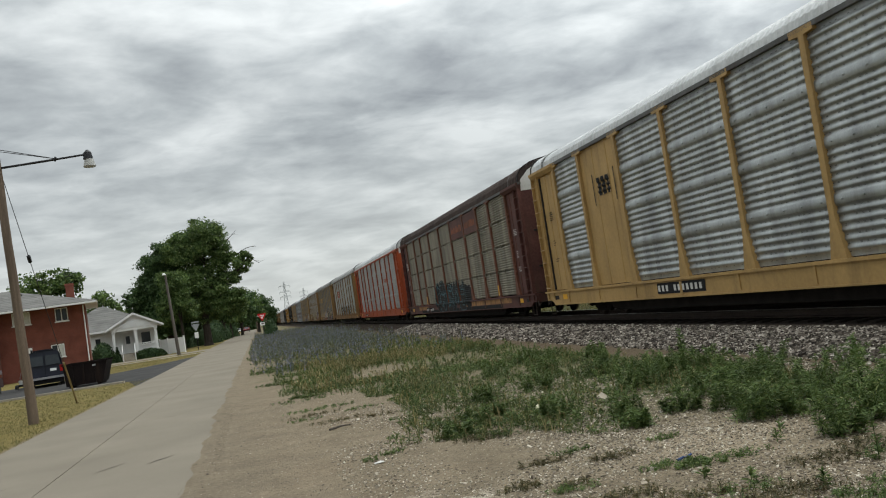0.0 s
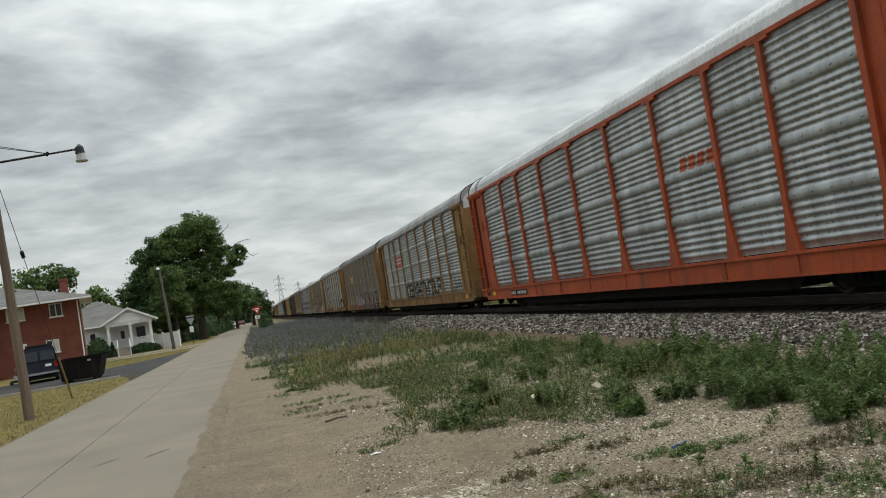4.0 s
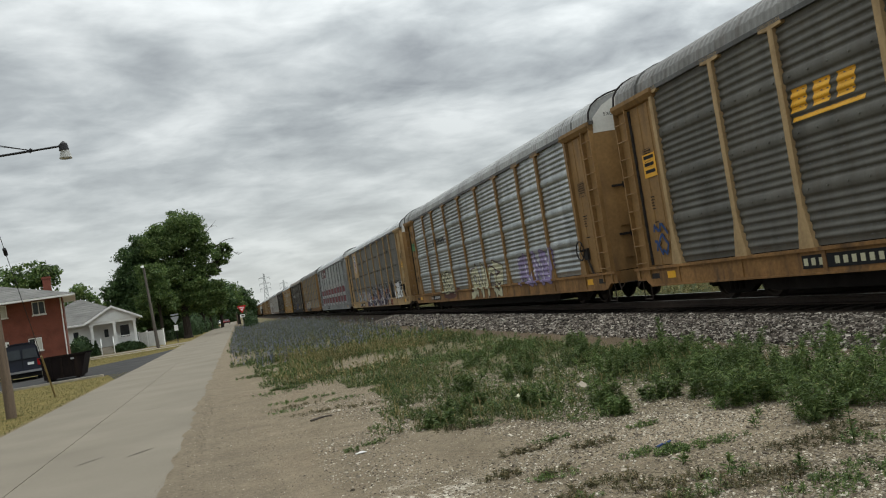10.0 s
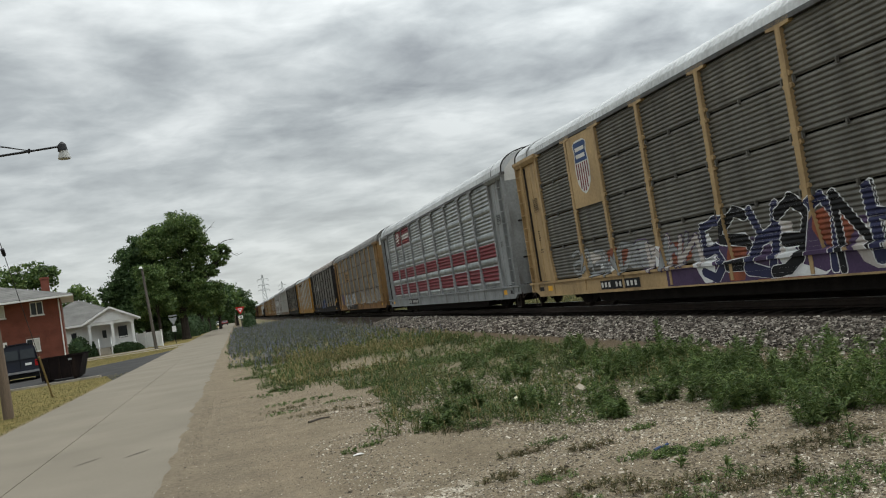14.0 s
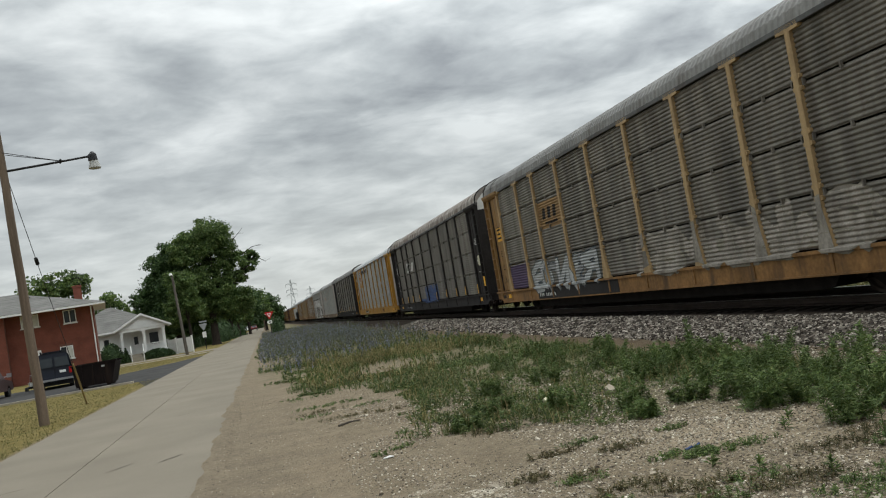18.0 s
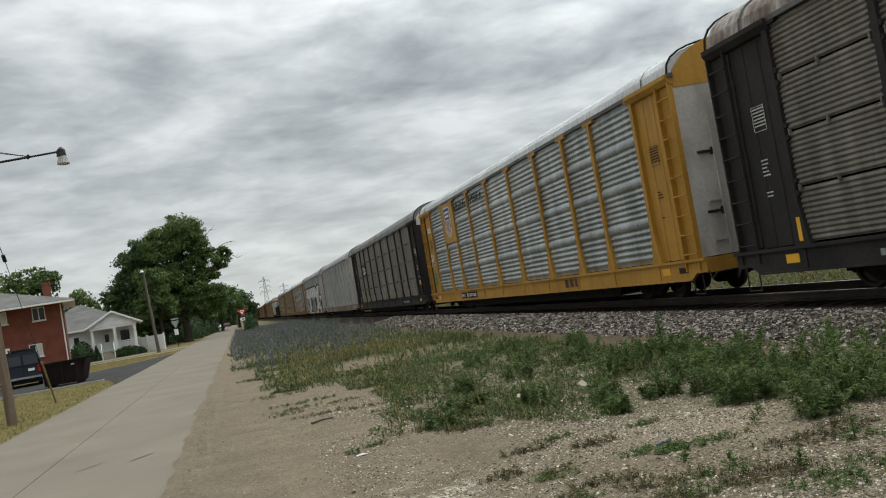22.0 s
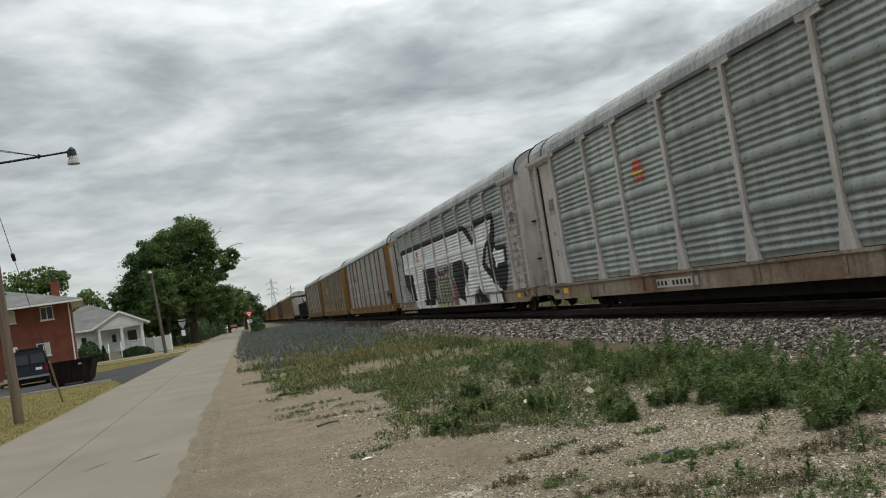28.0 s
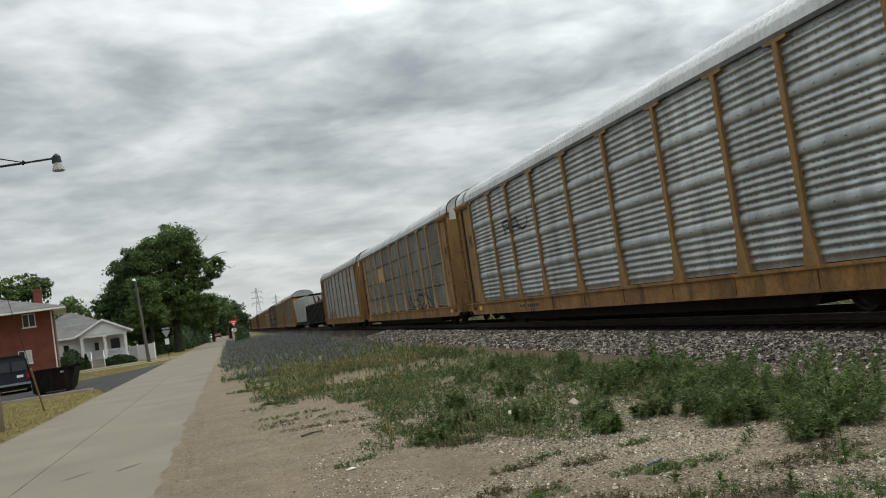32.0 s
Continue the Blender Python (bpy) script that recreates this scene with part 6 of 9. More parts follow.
def road():
    rd = thing("road", "narrow worn concrete road with a joint down its middle", "road", kind="structure")
    rng = random.Random(5)
    # two lanes of cast slabs, a few millimetres apart at their joints
    y = -30.0
    while y < 330:
        long = 36.0
        for x0, x1 in ((-4.98, -2.98), (-2.965, -1.0)):
            bm = bmesh.new()
            box(bm, x0 if x0 < -4 else x0, x1 + (rng.uniform(-0.05, 0.05) if x1 > -2 else 0), y + 0.006, y + long - 0.006, -0.06, 0.022 + rng.uniform(-0.003, 0.003))
            part("slab", bm, CONCRETE, rd)
        y += long
    bm = bmesh.new()
    box(bm, -4.97, -1.05, -30, 330, -0.05, 0.008)
    part("joint_filler", bm, JOINT, rd, "dark filler in the slab joints")
    # tar-sealed cracks
    for (xa, ya, xb, yb, w) in ((-2.45, 12.9, -2.12, 13.4, 0.05), (-1.75, 12.9, -1.45, 13.35, 0.07), (-4.3, 12.4, -3.5, 12.9, 0.04), (-2.2, 19.8, -1.9, 20.0, 0.04), (-3.9, 31, -3.1, 31.8, 0.06), (-2.6, 45, -1.9, 45.6, 0.1)):
        bm = bmesh.new()
        n = 7
        up, dn = [], []
        for i in range(n):
            f = i / (n - 1)
            wob = rng.uniform(-0.02, 0.02)
            px, py = xa + (xb - xa) * f, ya + (yb - ya) * f + wob
            up.append(bm.verts.new((px, py + w * 0.5 * math.sin(math.pi * (0.1 + 0.8 * f)), 0.0295)))
            dn.append(bm.verts.new((px, py - w * 0.5 * math.sin(math.pi * (0.1 + 0.8 * f)), 0.0295)))
        for i in range(n - 1):
            bm.faces.new((dn[i], dn[i + 1], up[i + 1], up[i]))
        part("tar_seam", bm, JOINT, rd, "dark tar over a crack")
    # dirt and grit washed over the right-hand edge, in an uneven line
    ys = np.concatenate([np.arange(3, 40, 0.09), np.arange(40, 150, 0.5)])
    edge = [-1.06 - 0.10 * noise.noise(Vector((0.0, v * 0.35, 1.0))) - 0.10 * noise.noise(Vector((0.0, v * 1.3, 5.0))) - 0.03 * noise.noise(Vector((0.0, v * 4.5, 8.0))) for v in ys]
    verts = [(e, v, 0.0262) for e, v in zip(edge, ys)] + [(-0.88, v, 0.0275) for v in ys] + [(-0.55, v, ground_height(-0.55, v) - 0.01) for v in ys]
    k = len(ys)
    faces = [(r * k + i, (r + 1) * k + i, (r + 1) * k + i + 1, r * k + i + 1) for r in (0, 1) for i in range(k - 1)]
    me = sheet("washed_dirt", verts, faces, [bpy.data.materials["dry_gravelly_ground"]], smooth=True)
    ob = new("washed_dirt", me)
    tagged(ob, "dirt and grit washed over the road's edge", "dirt", kind="stuff")
    return rd


def track():
    tr = thing("railway_track", "single railway track of worn steel rails on dark ties", "railway track", kind="structure")
    prof = [(-0.075, 0.24), (0.075, 0.24), (0.075, 0.26), (0.015, 0.28), (0.015, 0.36), (0.036, 0.37), (0.036, 0.41), (-0.036, 0.41), (-0.036, 0.37), (-0.015, 0.36), (-0.015, 0.28), (-0.075, 0.26)]
    for s in (-0.75, 0.75):
        bm = bmesh.new()
        strip(bm, [(TRACK_X + s + a, z) for a, z in prof + prof[:1]], -60, 1500, 1)
        rail = part("rail", bm, RAILSTEEL, tr)
        bm = bmesh.new()
        strip(bm, [(TRACK_X + s - 0.037, 0.402), (TRACK_X + s - 0.030, 0.4125), (TRACK_X + s + 0.030, 0.4125), (TRACK_X + s + 0.037, 0.402)], -60, 1500, 1)
        part("running_surface", bm, material("polished_rail_head", (0.50, 0.49, 0.47), 0.28, metal=0.95, vary=0.1, scale=2, fine=20, bump=0.0), rail, "bright worn head of the rail")
    bm = bmesh.new()
    box(bm, -1.3, 1.3, -0.115, 0.115, 0.06, 0.238)
    me = to_mesh("tie", bm)
    rng = random.Random(3)
    for i in range(290):
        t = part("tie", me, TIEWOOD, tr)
        t.matrix_basis = pose(TRACK_X + rng.uniform(-0.05, 0.05), 2 + i * 0.5, 0, 0, 0, rng.uniform(-1.5, 1.5))
    bm = bmesh.new()
    strip(bm, [(7.75, -0.02), (8.3, 0.05), (9.45, 0.20), (9.75, 0.222)], -60, 1500, 1)
    strip(bm, [(TRACK_X + 1.55, 0.222), (TRACK_X + 3.5, -0.02)], -60, 1500, 1)
    part("ballast_shoulder", bm, BALLAST, tr, "shoulders of grey crushed stone")
    # the bed's colour holds oil fouling and also the shade beneath the train
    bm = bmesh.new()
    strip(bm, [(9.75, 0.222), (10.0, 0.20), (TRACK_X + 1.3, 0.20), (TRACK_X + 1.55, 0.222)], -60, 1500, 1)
    part("ballast_bed", bm, material("oil_and_shade_dark_ballast", (0.022, 0.018, 0.016), 0.95, vary=0.4, scale=8, fine=40, bump=0.6, spec=0.02), tr, "stone between the rails, dark with oil and painted-in train shade")


def rock_field(name, spots, sizes, mats, flat=0.7):
    """Many small broken stones in one mesh."""
    rs = np.random.RandomState(11)
    base = np.array([(-1, -1, -1), (1, -1, -1), (1, 1, -1), (-1, 1, -1), (-1, -1, 1), (1, -1, 1), (1, 1, 1), (-1, 1, 1)], float) * 0.5
    quad = np.array(((3, 2, 1, 0), (4, 5, 6, 7), (0, 1, 5, 4), (1, 2, 6, 5), (2, 3, 7, 6), (3, 0, 4, 7)))
    n = len(spots)
    v = np.repeat(base[None], n, 0) * (1 + rs.uniform(-0.38, 0.38, (n, 8, 3)))
    v *= sizes[:, None, None] * rs.uniform(0.7, 1.25, (n, 1, 3)) * np.array((1, 1, flat))
    a, b = rs.uniform(0, math.tau, n), rs.uniform(-0.7, 0.7, n)
    ca, sa, cb, sb = np.cos(a), np.sin(a), np.cos(b), np.sin(b)
    rx = np.stack([v[:, :, 0], v[:, :, 1] * cb[:, None] - v[:, :, 2] * sb[:, None], v[:, :, 1] * sb[:, None] + v[:, :, 2] * cb[:, None]], 2)
    v = np.stack([rx[:, :, 0] * ca[:, None] - rx[:, :, 1] * sa[:, None], rx[:, :, 0] * sa[:, None] + rx[:, :, 1] * ca[:, None], rx[:, :, 2]], 2)
    v += spots[:, None, :]
    f = (quad[None] + 8 * np.arange(n)[:, None, None]).reshape(-1, 4)
    return sheet(name, v.reshape(-1, 3).tolist(), f.tolist(), mats)


def island_material(name, stops, rough=0.9, bump=0.3, through_light=0.0, spec=0.3):
    """A colour for each loose piece, from a ramp of (place, colour)."""
    m = bpy.data.materials.new(name)
    m.use_nodes = True
    nt = m.node_tree
    n, link = nt.nodes.new, nt.links.new
    bsdf = nt.nodes["Principled BSDF"]
    bsdf.inputs["Roughness"].default_value = rough
    bsdf.inputs["Specular IOR Level"].default_value = spec
    geo, r = n("ShaderNodeNewGeometry"), n("ShaderNodeValToRGB")
    e = r.color_ramp.elements
    e[0].position, e[0].color = stops[0][0], (*stops[0][1], 1)
    e[1].position, e[1].color = stops[-1][0], (*stops[-1][1], 1)
    for p, c in stops[1:-1]:
        e.new(p).color = (*c, 1)
    link(geo.outputs["Random Per Island"], r.inputs[0])
    tex = n("ShaderNodeTexNoise"); tex.inputs["Scale"].default_value = 9 if through_light == 0 else 0.6
    link(geo.outputs["Position"], tex.inputs["Vector"])
    mx = n("ShaderNodeMix"); mx.data_type = "RGBA"; mx.blend_type = "OVERLAY"; mx.inputs["Factor"].default_value = 0.5
    link(r.outputs[0], mx.inputs[6]); link(tex.outputs["Fac"], mx.inputs[7])
    link(mx.outputs[2], bsdf.inputs["Base Color"])
    if through_light:
        tl, add = n("ShaderNodeBsdfTranslucent"), n("ShaderNodeMixShader")
        add.inputs[0].default_value = through_light
        link(mx.outputs[2], tl.inputs[0])
        link(bsdf.outputs[0], add.inputs[1]); link(tl.outputs[0], add.inputs[2])
        link(add.outputs[0], nt.nodes["Material Output"].inputs[0])
    return m


STONE = island_material("broken_ballast_stone", ((0.0, (0.018, 0.014, 0.011)), (0.35, (0.070, 0.056, 0.044)), (0.7, (0.20, 0.17, 0.14)), (1.0, (0.52, 0.47, 0.40))))
PEBBLE = island_material("pale_loose_gravel", ((0.0, (0.075, 0.060, 0.044)), (0.4, (0.185, 0.155, 0.115)), (0.75, (0.34, 0.298, 0.232)), (1.0, (0.62, 0.57, 0.47))))

GRIT = island_material("brown_grit", ((0.0, (0.075, 0.060, 0.045)), (0.45, (0.17, 0.142, 0.105)), (0.85, (0.30, 0.26, 0.20)), (1.0, (0.50, 0.45, 0.36))))


def ballast_level(x):
    return np.interp(x, (7.6, 7.75, 8.3, 9.45, 9.9, 12.7), (-0.02, -0.02, 0.05, 0.20, 0.225, 0.225))


def loose_stone():
    rs = np.random.RandomState(4)
    # the shoulder: dense near, thinner far
    n = 105000
    y = 4.5 + 50 * rs.power(0.75, n) ** 1.25
    x = 7.55 + 1.9 * np.sqrt(rs.uniform(0, 1, n))
    keep = rs.uniform(0, 1, n) < np.clip((x - 7.5) / 0.45, 0.1, 1)
    x, y = x[keep], y[keep]
    size = rs.uniform(0.024, 0.052, len(x)) * np.interp(y, (15, 40), (1.0, 2.0))
    z = ballast_level(x) + size * rs.uniform(0.0, 0.55, len(x))
    ob = new("ballast_stones", rock_field("ballast_stones", np.stack([x, y, z], 1), size, [STONE], 0.85))
    tagged(ob, "grey and brown crushed stones along the track's shoulder", "ballast", kind="stuff")
    # gravel on the open ground
    n = 110000
    x, y = rs.uniform(0.6, 7.6, n), 3.6 + 12 * rs.uniform(0, 1, n) ** 1.3
    clump = np.array([noise.noise(Vector((a * 0.7, b * 0.7, 2.0))) for a, b in zip(x, y)])
    keep = rs.uniform(-0.5, 0.75, n) < clump * 0.9 + np.clip((x - 2.0) * 0.24, -0.5, 0.42)
    x, y = x[keep], y[keep]
    size = rs.uniform(0.006, 0.018, len(x)) * np.where(rs.uniform(0, 1, len(x)) > 0.985, 2.2, 1)
    z = np.array([ground_height(a, b) for a, b in zip(x, y)]) + size * 0.1
    ob = new("loose_gravel", rock_field("loose_gravel", np.stack([x, y, z], 1), size, [PEBBLE], 0.6))
    tagged(ob, "pale loose gravel scattered over the dirt", "gravel", kind="stuff")
    # finer grit over the bare dirt and the road's edge
    n = 22000
    y = 3.8 + 16 * rs.uniform(0, 1, n) ** 1.3
    x = np.where(rs.uniform(0, 1, n) < 0.012, rs.normal(-0.94, 0.09, n), rs.uniform(-0.95, 4.0, n))
    size = rs.uniform(0.004, 0.010, n) * np.where(rs.uniform(0, 1, n) > 0.985, 2.0, 1)
    z = np.array([ground_height(a, b) if a > -0.7 else 0.026 for a, b in zip(x, y)]) + size * 0.1
    ob = new("fine_grit", rock_field("fine_grit", np.stack([x, y, z], 1), size, [GRIT], 0.7))
    tagged(ob, "fine brown grit over the bare dirt", "grit", kind="stuff")
    for (px, py, s, mat, lab) in ((3.46, 11.37, 0.12, CREAM, "pale broken stone lying in the weeds"), (4.26, 11.07, 0.22, PEBBLE, "tan fieldstone lying in the weeds")):
        ob = new("stone", rock_field("stone", np.array([[px, py, 0.03]]), np.array([s]), [mat], 0.6))
        tagged(ob, lab, "stone")


def litter():
    bm = bmesh.new()
    vs = [bm.verts.new(p) for p in ((1.02, 9.65, 0.02), (1.10, 9.63, 0.028), (1.14, 9.69, 0.02), (1.09, 9.73, 0.03), (1.01, 9.71, 0.018))]
    bm.faces.new(vs)
    bm.faces.new([bm.verts.new((v.co.x, v.co.y, v.co.z - 0.006)) for v in vs][::-1])
    solid("paper_scrap", bm, WHITE, "crumpled white paper scrap lying on dirt", "litter")
    bm = bmesh.new()
    tube(bm, (0.8, 13.14, 0.02), (0.98, 13.26, 0.03), 0.018, 0.015, n=6)
    tube(bm, (0.98, 13.26, 0.03), (1.14, 13.34, 0.02), 0.015, 0.008, n=6)
    solid("stick", bm, JOINT, "dark broken stick lying on the dirt", "stick")
    bm = bmesh.new()
    for a, b, c in ((3.33, 7.10, 0.03), (3.42, 7.13, 0.035)):
        tube(bm, (a, b, 0.012), (a + 0.07, b + 0.02, c), 0.016, 0.01, n=7)
    solid("bottle_scrap", bm, BLUE, "flattened blue plastic scrap in the weeds", "litter")


road()
loose_stone()
litter()


# ---------------------------------------------------------------- plants
GRASS = island_material("green_grass_blades", ((0.0, (0.038, 0.064, 0.018)), (0.5, (0.070, 0.110, 0.030)), (0.88, (0.125, 0.150, 0.048)), (1.0, (0.27, 0.22, 0.10))), 0.7, through_light=0.25)
DRYGRASS = island_material("dry_straw_grass", ((0.0, (0.075, 0.088, 0.028)), (0.5, (0.165, 0.150, 0.058)), (1.0, (0.32, 0.265, 0.13))), 0.8, through_light=0.2)
WEED = island_material("dark_weed_leaves", ((0.0, (0.040, 0.070, 0.020)), (0.5, (0.082, 0.130, 0.034)), (0.9, (0.142, 0.195, 0.056)), (1.0, (0.21, 0.23, 0.08))), 0.65, through_light=0.25)
WITHERED = island_material("withered_sprig_leaves", ((0.0, (0.055, 0.060, 0.028)), (0.5, (0.10, 0.095, 0.045)), (1.0, (0.19, 0.14, 0.075))), 0.85, through_light=0.15)
CHICORY = island_material("blue_violet_wild_flowers", ((0.0, (0.055, 0.075, 0.035)), (0.45, (0.095, 0.110, 0.060)), (0.66, (0.17, 0.155, 0.100)), (0.72, (0.15, 0.155, 0.21)), (1.0, (0.21, 0.22, 0.33))), 0.8, through_light=0.2)


def leaf_field(name, roots, heights, leaves, length, width, mat, rs, upright=0.35, spread=0.25, taper=0.8, droop=0.4):
    """Plants of a stem and narrow leaves, all in one mesh. Each leaf is a folded rhombus."""
    n = len(roots)
    k = leaves
    f = rs.uniform(0.04, 1.0, (n, k))
    az = rs.uniform(0, math.tau, (n, k))
    lean = rs.normal(0, spread, (n, 2))
    stem = np.stack([lean[:, :1] * f * heights[:, None], lean[:, 1:] * f * heights[:, None], f * heights[:, None]], 2) + roots[:, None, :]
    ln = length * (1 - taper * f * 0.7) * rs.uniform(0.6, 1.3, (n, k)) * (heights / heights.mean())[:, None] ** 0.5
    up = rs.normal(upright, 0.35, (n, k))
    d = np.stack([np.cos(az) * np.cos(up), np.sin(az) * np.cos(up), np.sin(up)], 2)
    side = np.stack([-np.sin(az), np.cos(az), rs.normal(0, 0.35, (n, k))], 2)
    mid = stem + d * ln[:, :, None] * 0.5
    tip = stem + d * ln[:, :, None]
    tip[:, :, 2] -= droop * ln * 0.5
    w = (width * rs.uniform(0.6, 1.4, (n, k)))[:, :, None]
    v = np.stack([stem, mid + side * w * 0.5, tip, mid - side * w * 0.5], 2).reshape(-1, 3)
    v[:, 2] = np.maximum(v[:, 2], 0.004)
    c = n * k
    faces = np.arange(c * 4).reshape(-1, 4)
    # stems
    sv, sf = [], []
    o = c * 4
    top = roots + np.stack([lean[:, 0] * heights, lean[:, 1] * heights, heights], 1)
    t = 0.006
    for i in range(n):
        a, b = roots[i], top[i]
        sv += [(a[0] - t, a[1], a[2] - 0.03), (a[0] + t, a[1], a[2] - 0.03), (b[0] + t * 0.3, b[1], b[2]), (b[0] - t * 0.3, b[1], b[2])]
        sf.append((o + 4 * i, o + 4 * i + 1, o + 4 * i + 2, o + 4 * i + 3))
    return sheet(name, v.tolist() + sv, faces.tolist() + sf, [mat])


def patch(x, y):
    """How green the ground is at a place, 0 to 1."""
    edge = np.interp(y, (4, 6.9, 7.9, 8.6, 8.9, 9.6, 10.2, 12, 16.4, 17.5, 19.5, 22, 26, 39, 57, 130), (9, 5.45, 5.0, 3.9, 3.15, 2.85, 2.1, 2.05, 2.5, 1.9, 1.0, 0.5, 0.7, -0.2, -0.75, -0.8))
    n0 = noise.noise(Vector((x * 0.55, y * 0.4, 7.0))) * 0.9 + noise.noise(Vector((x * 1.9, y * 1.5, 3.0))) * 0.5
    return (x - edge) / 0.8 + 0.5 + n0 * 2.2, n0


def scatter(rs, count, x0, x1, y0, y1, power=1.0, cut=0.35, toe=6.75):
    out = []
    for _ in range(count):
        y = y0 + (y1 - y0) * rs.uniform() ** power
        x = rs.uniform(x0, x1)
        if x > toe:
            continue
        p, n0 = patch(x, y)
        if p > 0.4 and rs.uniform() < cut + n0 * 0.9:
            out.append((x, y, ground_height(x, y)))
    return np.array(out)


def plants():
    rs = np.random.RandomState(21)
    sets = []
    # low grass and seedlings
    r = scatter(rs, 16000, -0.7, 7.9, 8, 32, 1.25, 0.30)
    sets.append(("grass_patch", r, rs.uniform(0.04, 0.15, len(r)), 12, 0.12, 0.014, GRASS, 0.6, 0.25, "low green grass in patches on the gravel"))
    r = scatter(rs, 7000, -0.8, 7.8, 22, 75, 1.2, 0.5)
    sets.append(("verge_grass", r, rs.uniform(0.06, 0.22, len(r)), 9, 0.20, 0.020, GRASS, 1.0, 0.2, "taller grass along the road's verge"))
    r = scatter(rs, 2600, 1.6, 6.8, 9, 22, 1.1, 0.30)
    sets.append(("seeding_grass", r, rs.uniform(0.05, 0.22, len(r)), 6, 0.12, 0.010, DRYGRASS, 1.1, 0.2, "thin brown seeding grass between the weeds"))
    r = scatter(rs, 3600, 0.6, 6.8, 19, 48, 1.3, 0.36)
    keep = np.array([noise.noise(Vector((a * 0.35, b * 0.12, 9.0))) > 0.02 for a, b, _ in r])
    r = r[keep]
    sets.append(("dry_grass", r, rs.uniform(0.08, 0.28, len(r)), 8, 0.2, 0.02, DRYGRASS, 1.05, 0.15, "straw-coloured dry grass among the weeds"))
    r = scatter(rs, 14000, 1.8, 6.8, 8.3, 22, 1.1, 0.5)
    sets.append(("ground_cover", r, rs.uniform(0.015, 0.06, len(r)), 9, 0.07, 0.012, GRASS, 0.35, 0.4, "mossy green ground cover between the stones"))
    # leafy weeds
    r = scatter(rs, 7000, 1.8, 7.6, 8.4, 32, 1.2, 0.10)
    r = r[np.array([rs.uniform() < np.clip((a - 3.4) * 0.32, 0.12, 1.0) and noise.noise(Vector((a * 0.8, b * 0.6, 30.0))) > -0.08 for a, b, _ in r])]
    sets.append(("weed_bed", r, rs.uniform(0.07, 0.27, len(r)), 44, 0.11, 0.015, WEED, 0.35, 0.22, "dark green leafy weeds on gravelly ground"))
    # wild flowers further on
    r = scatter(rs, 17000, -0.6, 7.8, 27, 125, 1.05, 0.55)
    thick = np.array([np.interp(b, (27, 34, 44), (0.12, 0.5, 1.0)) + noise.noise(Vector((a * 0.4, b * 0.15, 12.0))) * 0.6 for a, b, _ in r])
    r = r[rs.uniform(0, 1, len(r)) < thick]
    tall = np.array([0.75 + noise.noise(Vector((a * 0.5, b * 0.2, 15.0))) * 0.6 for a, b, _ in r])
    sets.append(("wild_flower_bed", r, rs.uniform(0.25, 0.85, len(r)) * tall, 15, 0.15, 0.024, CHICORY, 0.8, 0.16, "hazy bed of blue-violet wild flowers"))
    for name, r, h, k, ln, w, mat, up, sp, lab in sets:
        ob = new(name, leaf_field(name, r, h, k, ln, w, mat, rs, up, sp))
        tagged(ob, lab, "plants", kind="stuff")
    # single shrubby weeds by the bare strip, each a thing of its own
    big = ((4.75, 8.25, 0.62, 0.50), (5.0, 8.5, 0.70, 0.55), (5.25, 8.15, 0.66, 0.5), (4.95, 9.1, 0.66, 0.5), (5.45, 8.9, 0.72, 0.55), (4.85, 6.95, 0.50, 0.4), (5.15, 7.25, 0.62, 0.45), (5.5, 7.15, 0.70, 0.5), (5.75, 7.5, 0.85, 0.6), (6.2, 7.9, 0.85, 0.6), (5.9, 8.6, 0.85, 0.6), (6.4, 9.0, 0.8, 0.6),
           (5.35, 10.1, 0.62, 0.5), (5.8, 10.4, 0.70, 0.5), (6.2, 10.2, 0.72, 0.5), (6.6, 10.9, 0.66, 0.5), (4.55, 9.4, 0.42, 0.4), (4.0, 9.6, 0.50, 0.45), (3.85, 9.0, 0.30, 0.35), (4.9, 11.8, 0.55, 0.5), (5.35, 11.9, 0.72, 0.55), (5.7, 12.4, 0.66, 0.5), (6.2, 12.2, 0.7, 0.5), (6.4, 13.3, 0.6, 0.5), (6.6, 12.4, 0.56, 0.45), (5.5, 14.2, 0.62, 0.5), (6.1, 15.1, 0.7, 0.5), (3.4, 10.6, 0.42, 0.4), (2.45, 10.9, 0.40, 0.45), (2.2, 10.45, 0.26, 0.4), (2.9, 11.6, 0.32, 0.4), (5.0, 15.6, 0.6, 0.5), (4.4, 16.8, 0.6, 0.6), (3.2, 13.2, 0.4, 0.5), (4.2, 13.6, 0.5, 0.5), (6.7, 17.2, 0.6, 0.5), (5.6, 18.6, 0.62, 0.55), (6.5, 7.4, 0.7, 0.5))
    for (x, y, h, wd) in big:
        h *= 0.68 if y > 8.0 else 0.78
        m = 12
        a = rs.uniform(0, math.tau, m)
        q = np.sqrt(rs.uniform(0, 1, m)) * wd * 0.5
        roots = np.stack([np.cos(a) * q, np.sin(a) * q, np.zeros(m)], 1)
        me = leaf_field("leafy_weed", roots, rs.uniform(0.45, 1.0, m) * h, 150, 0.115, 0.012, WEED, rs, 0.35, 0.42)
        ob = new("leafy_weed", me)
        ob.location = (x, y, ground_height(x, y))
        tagged(ob, "bushy dark green weed growing from gravel", "weed", group="weeds along the track")
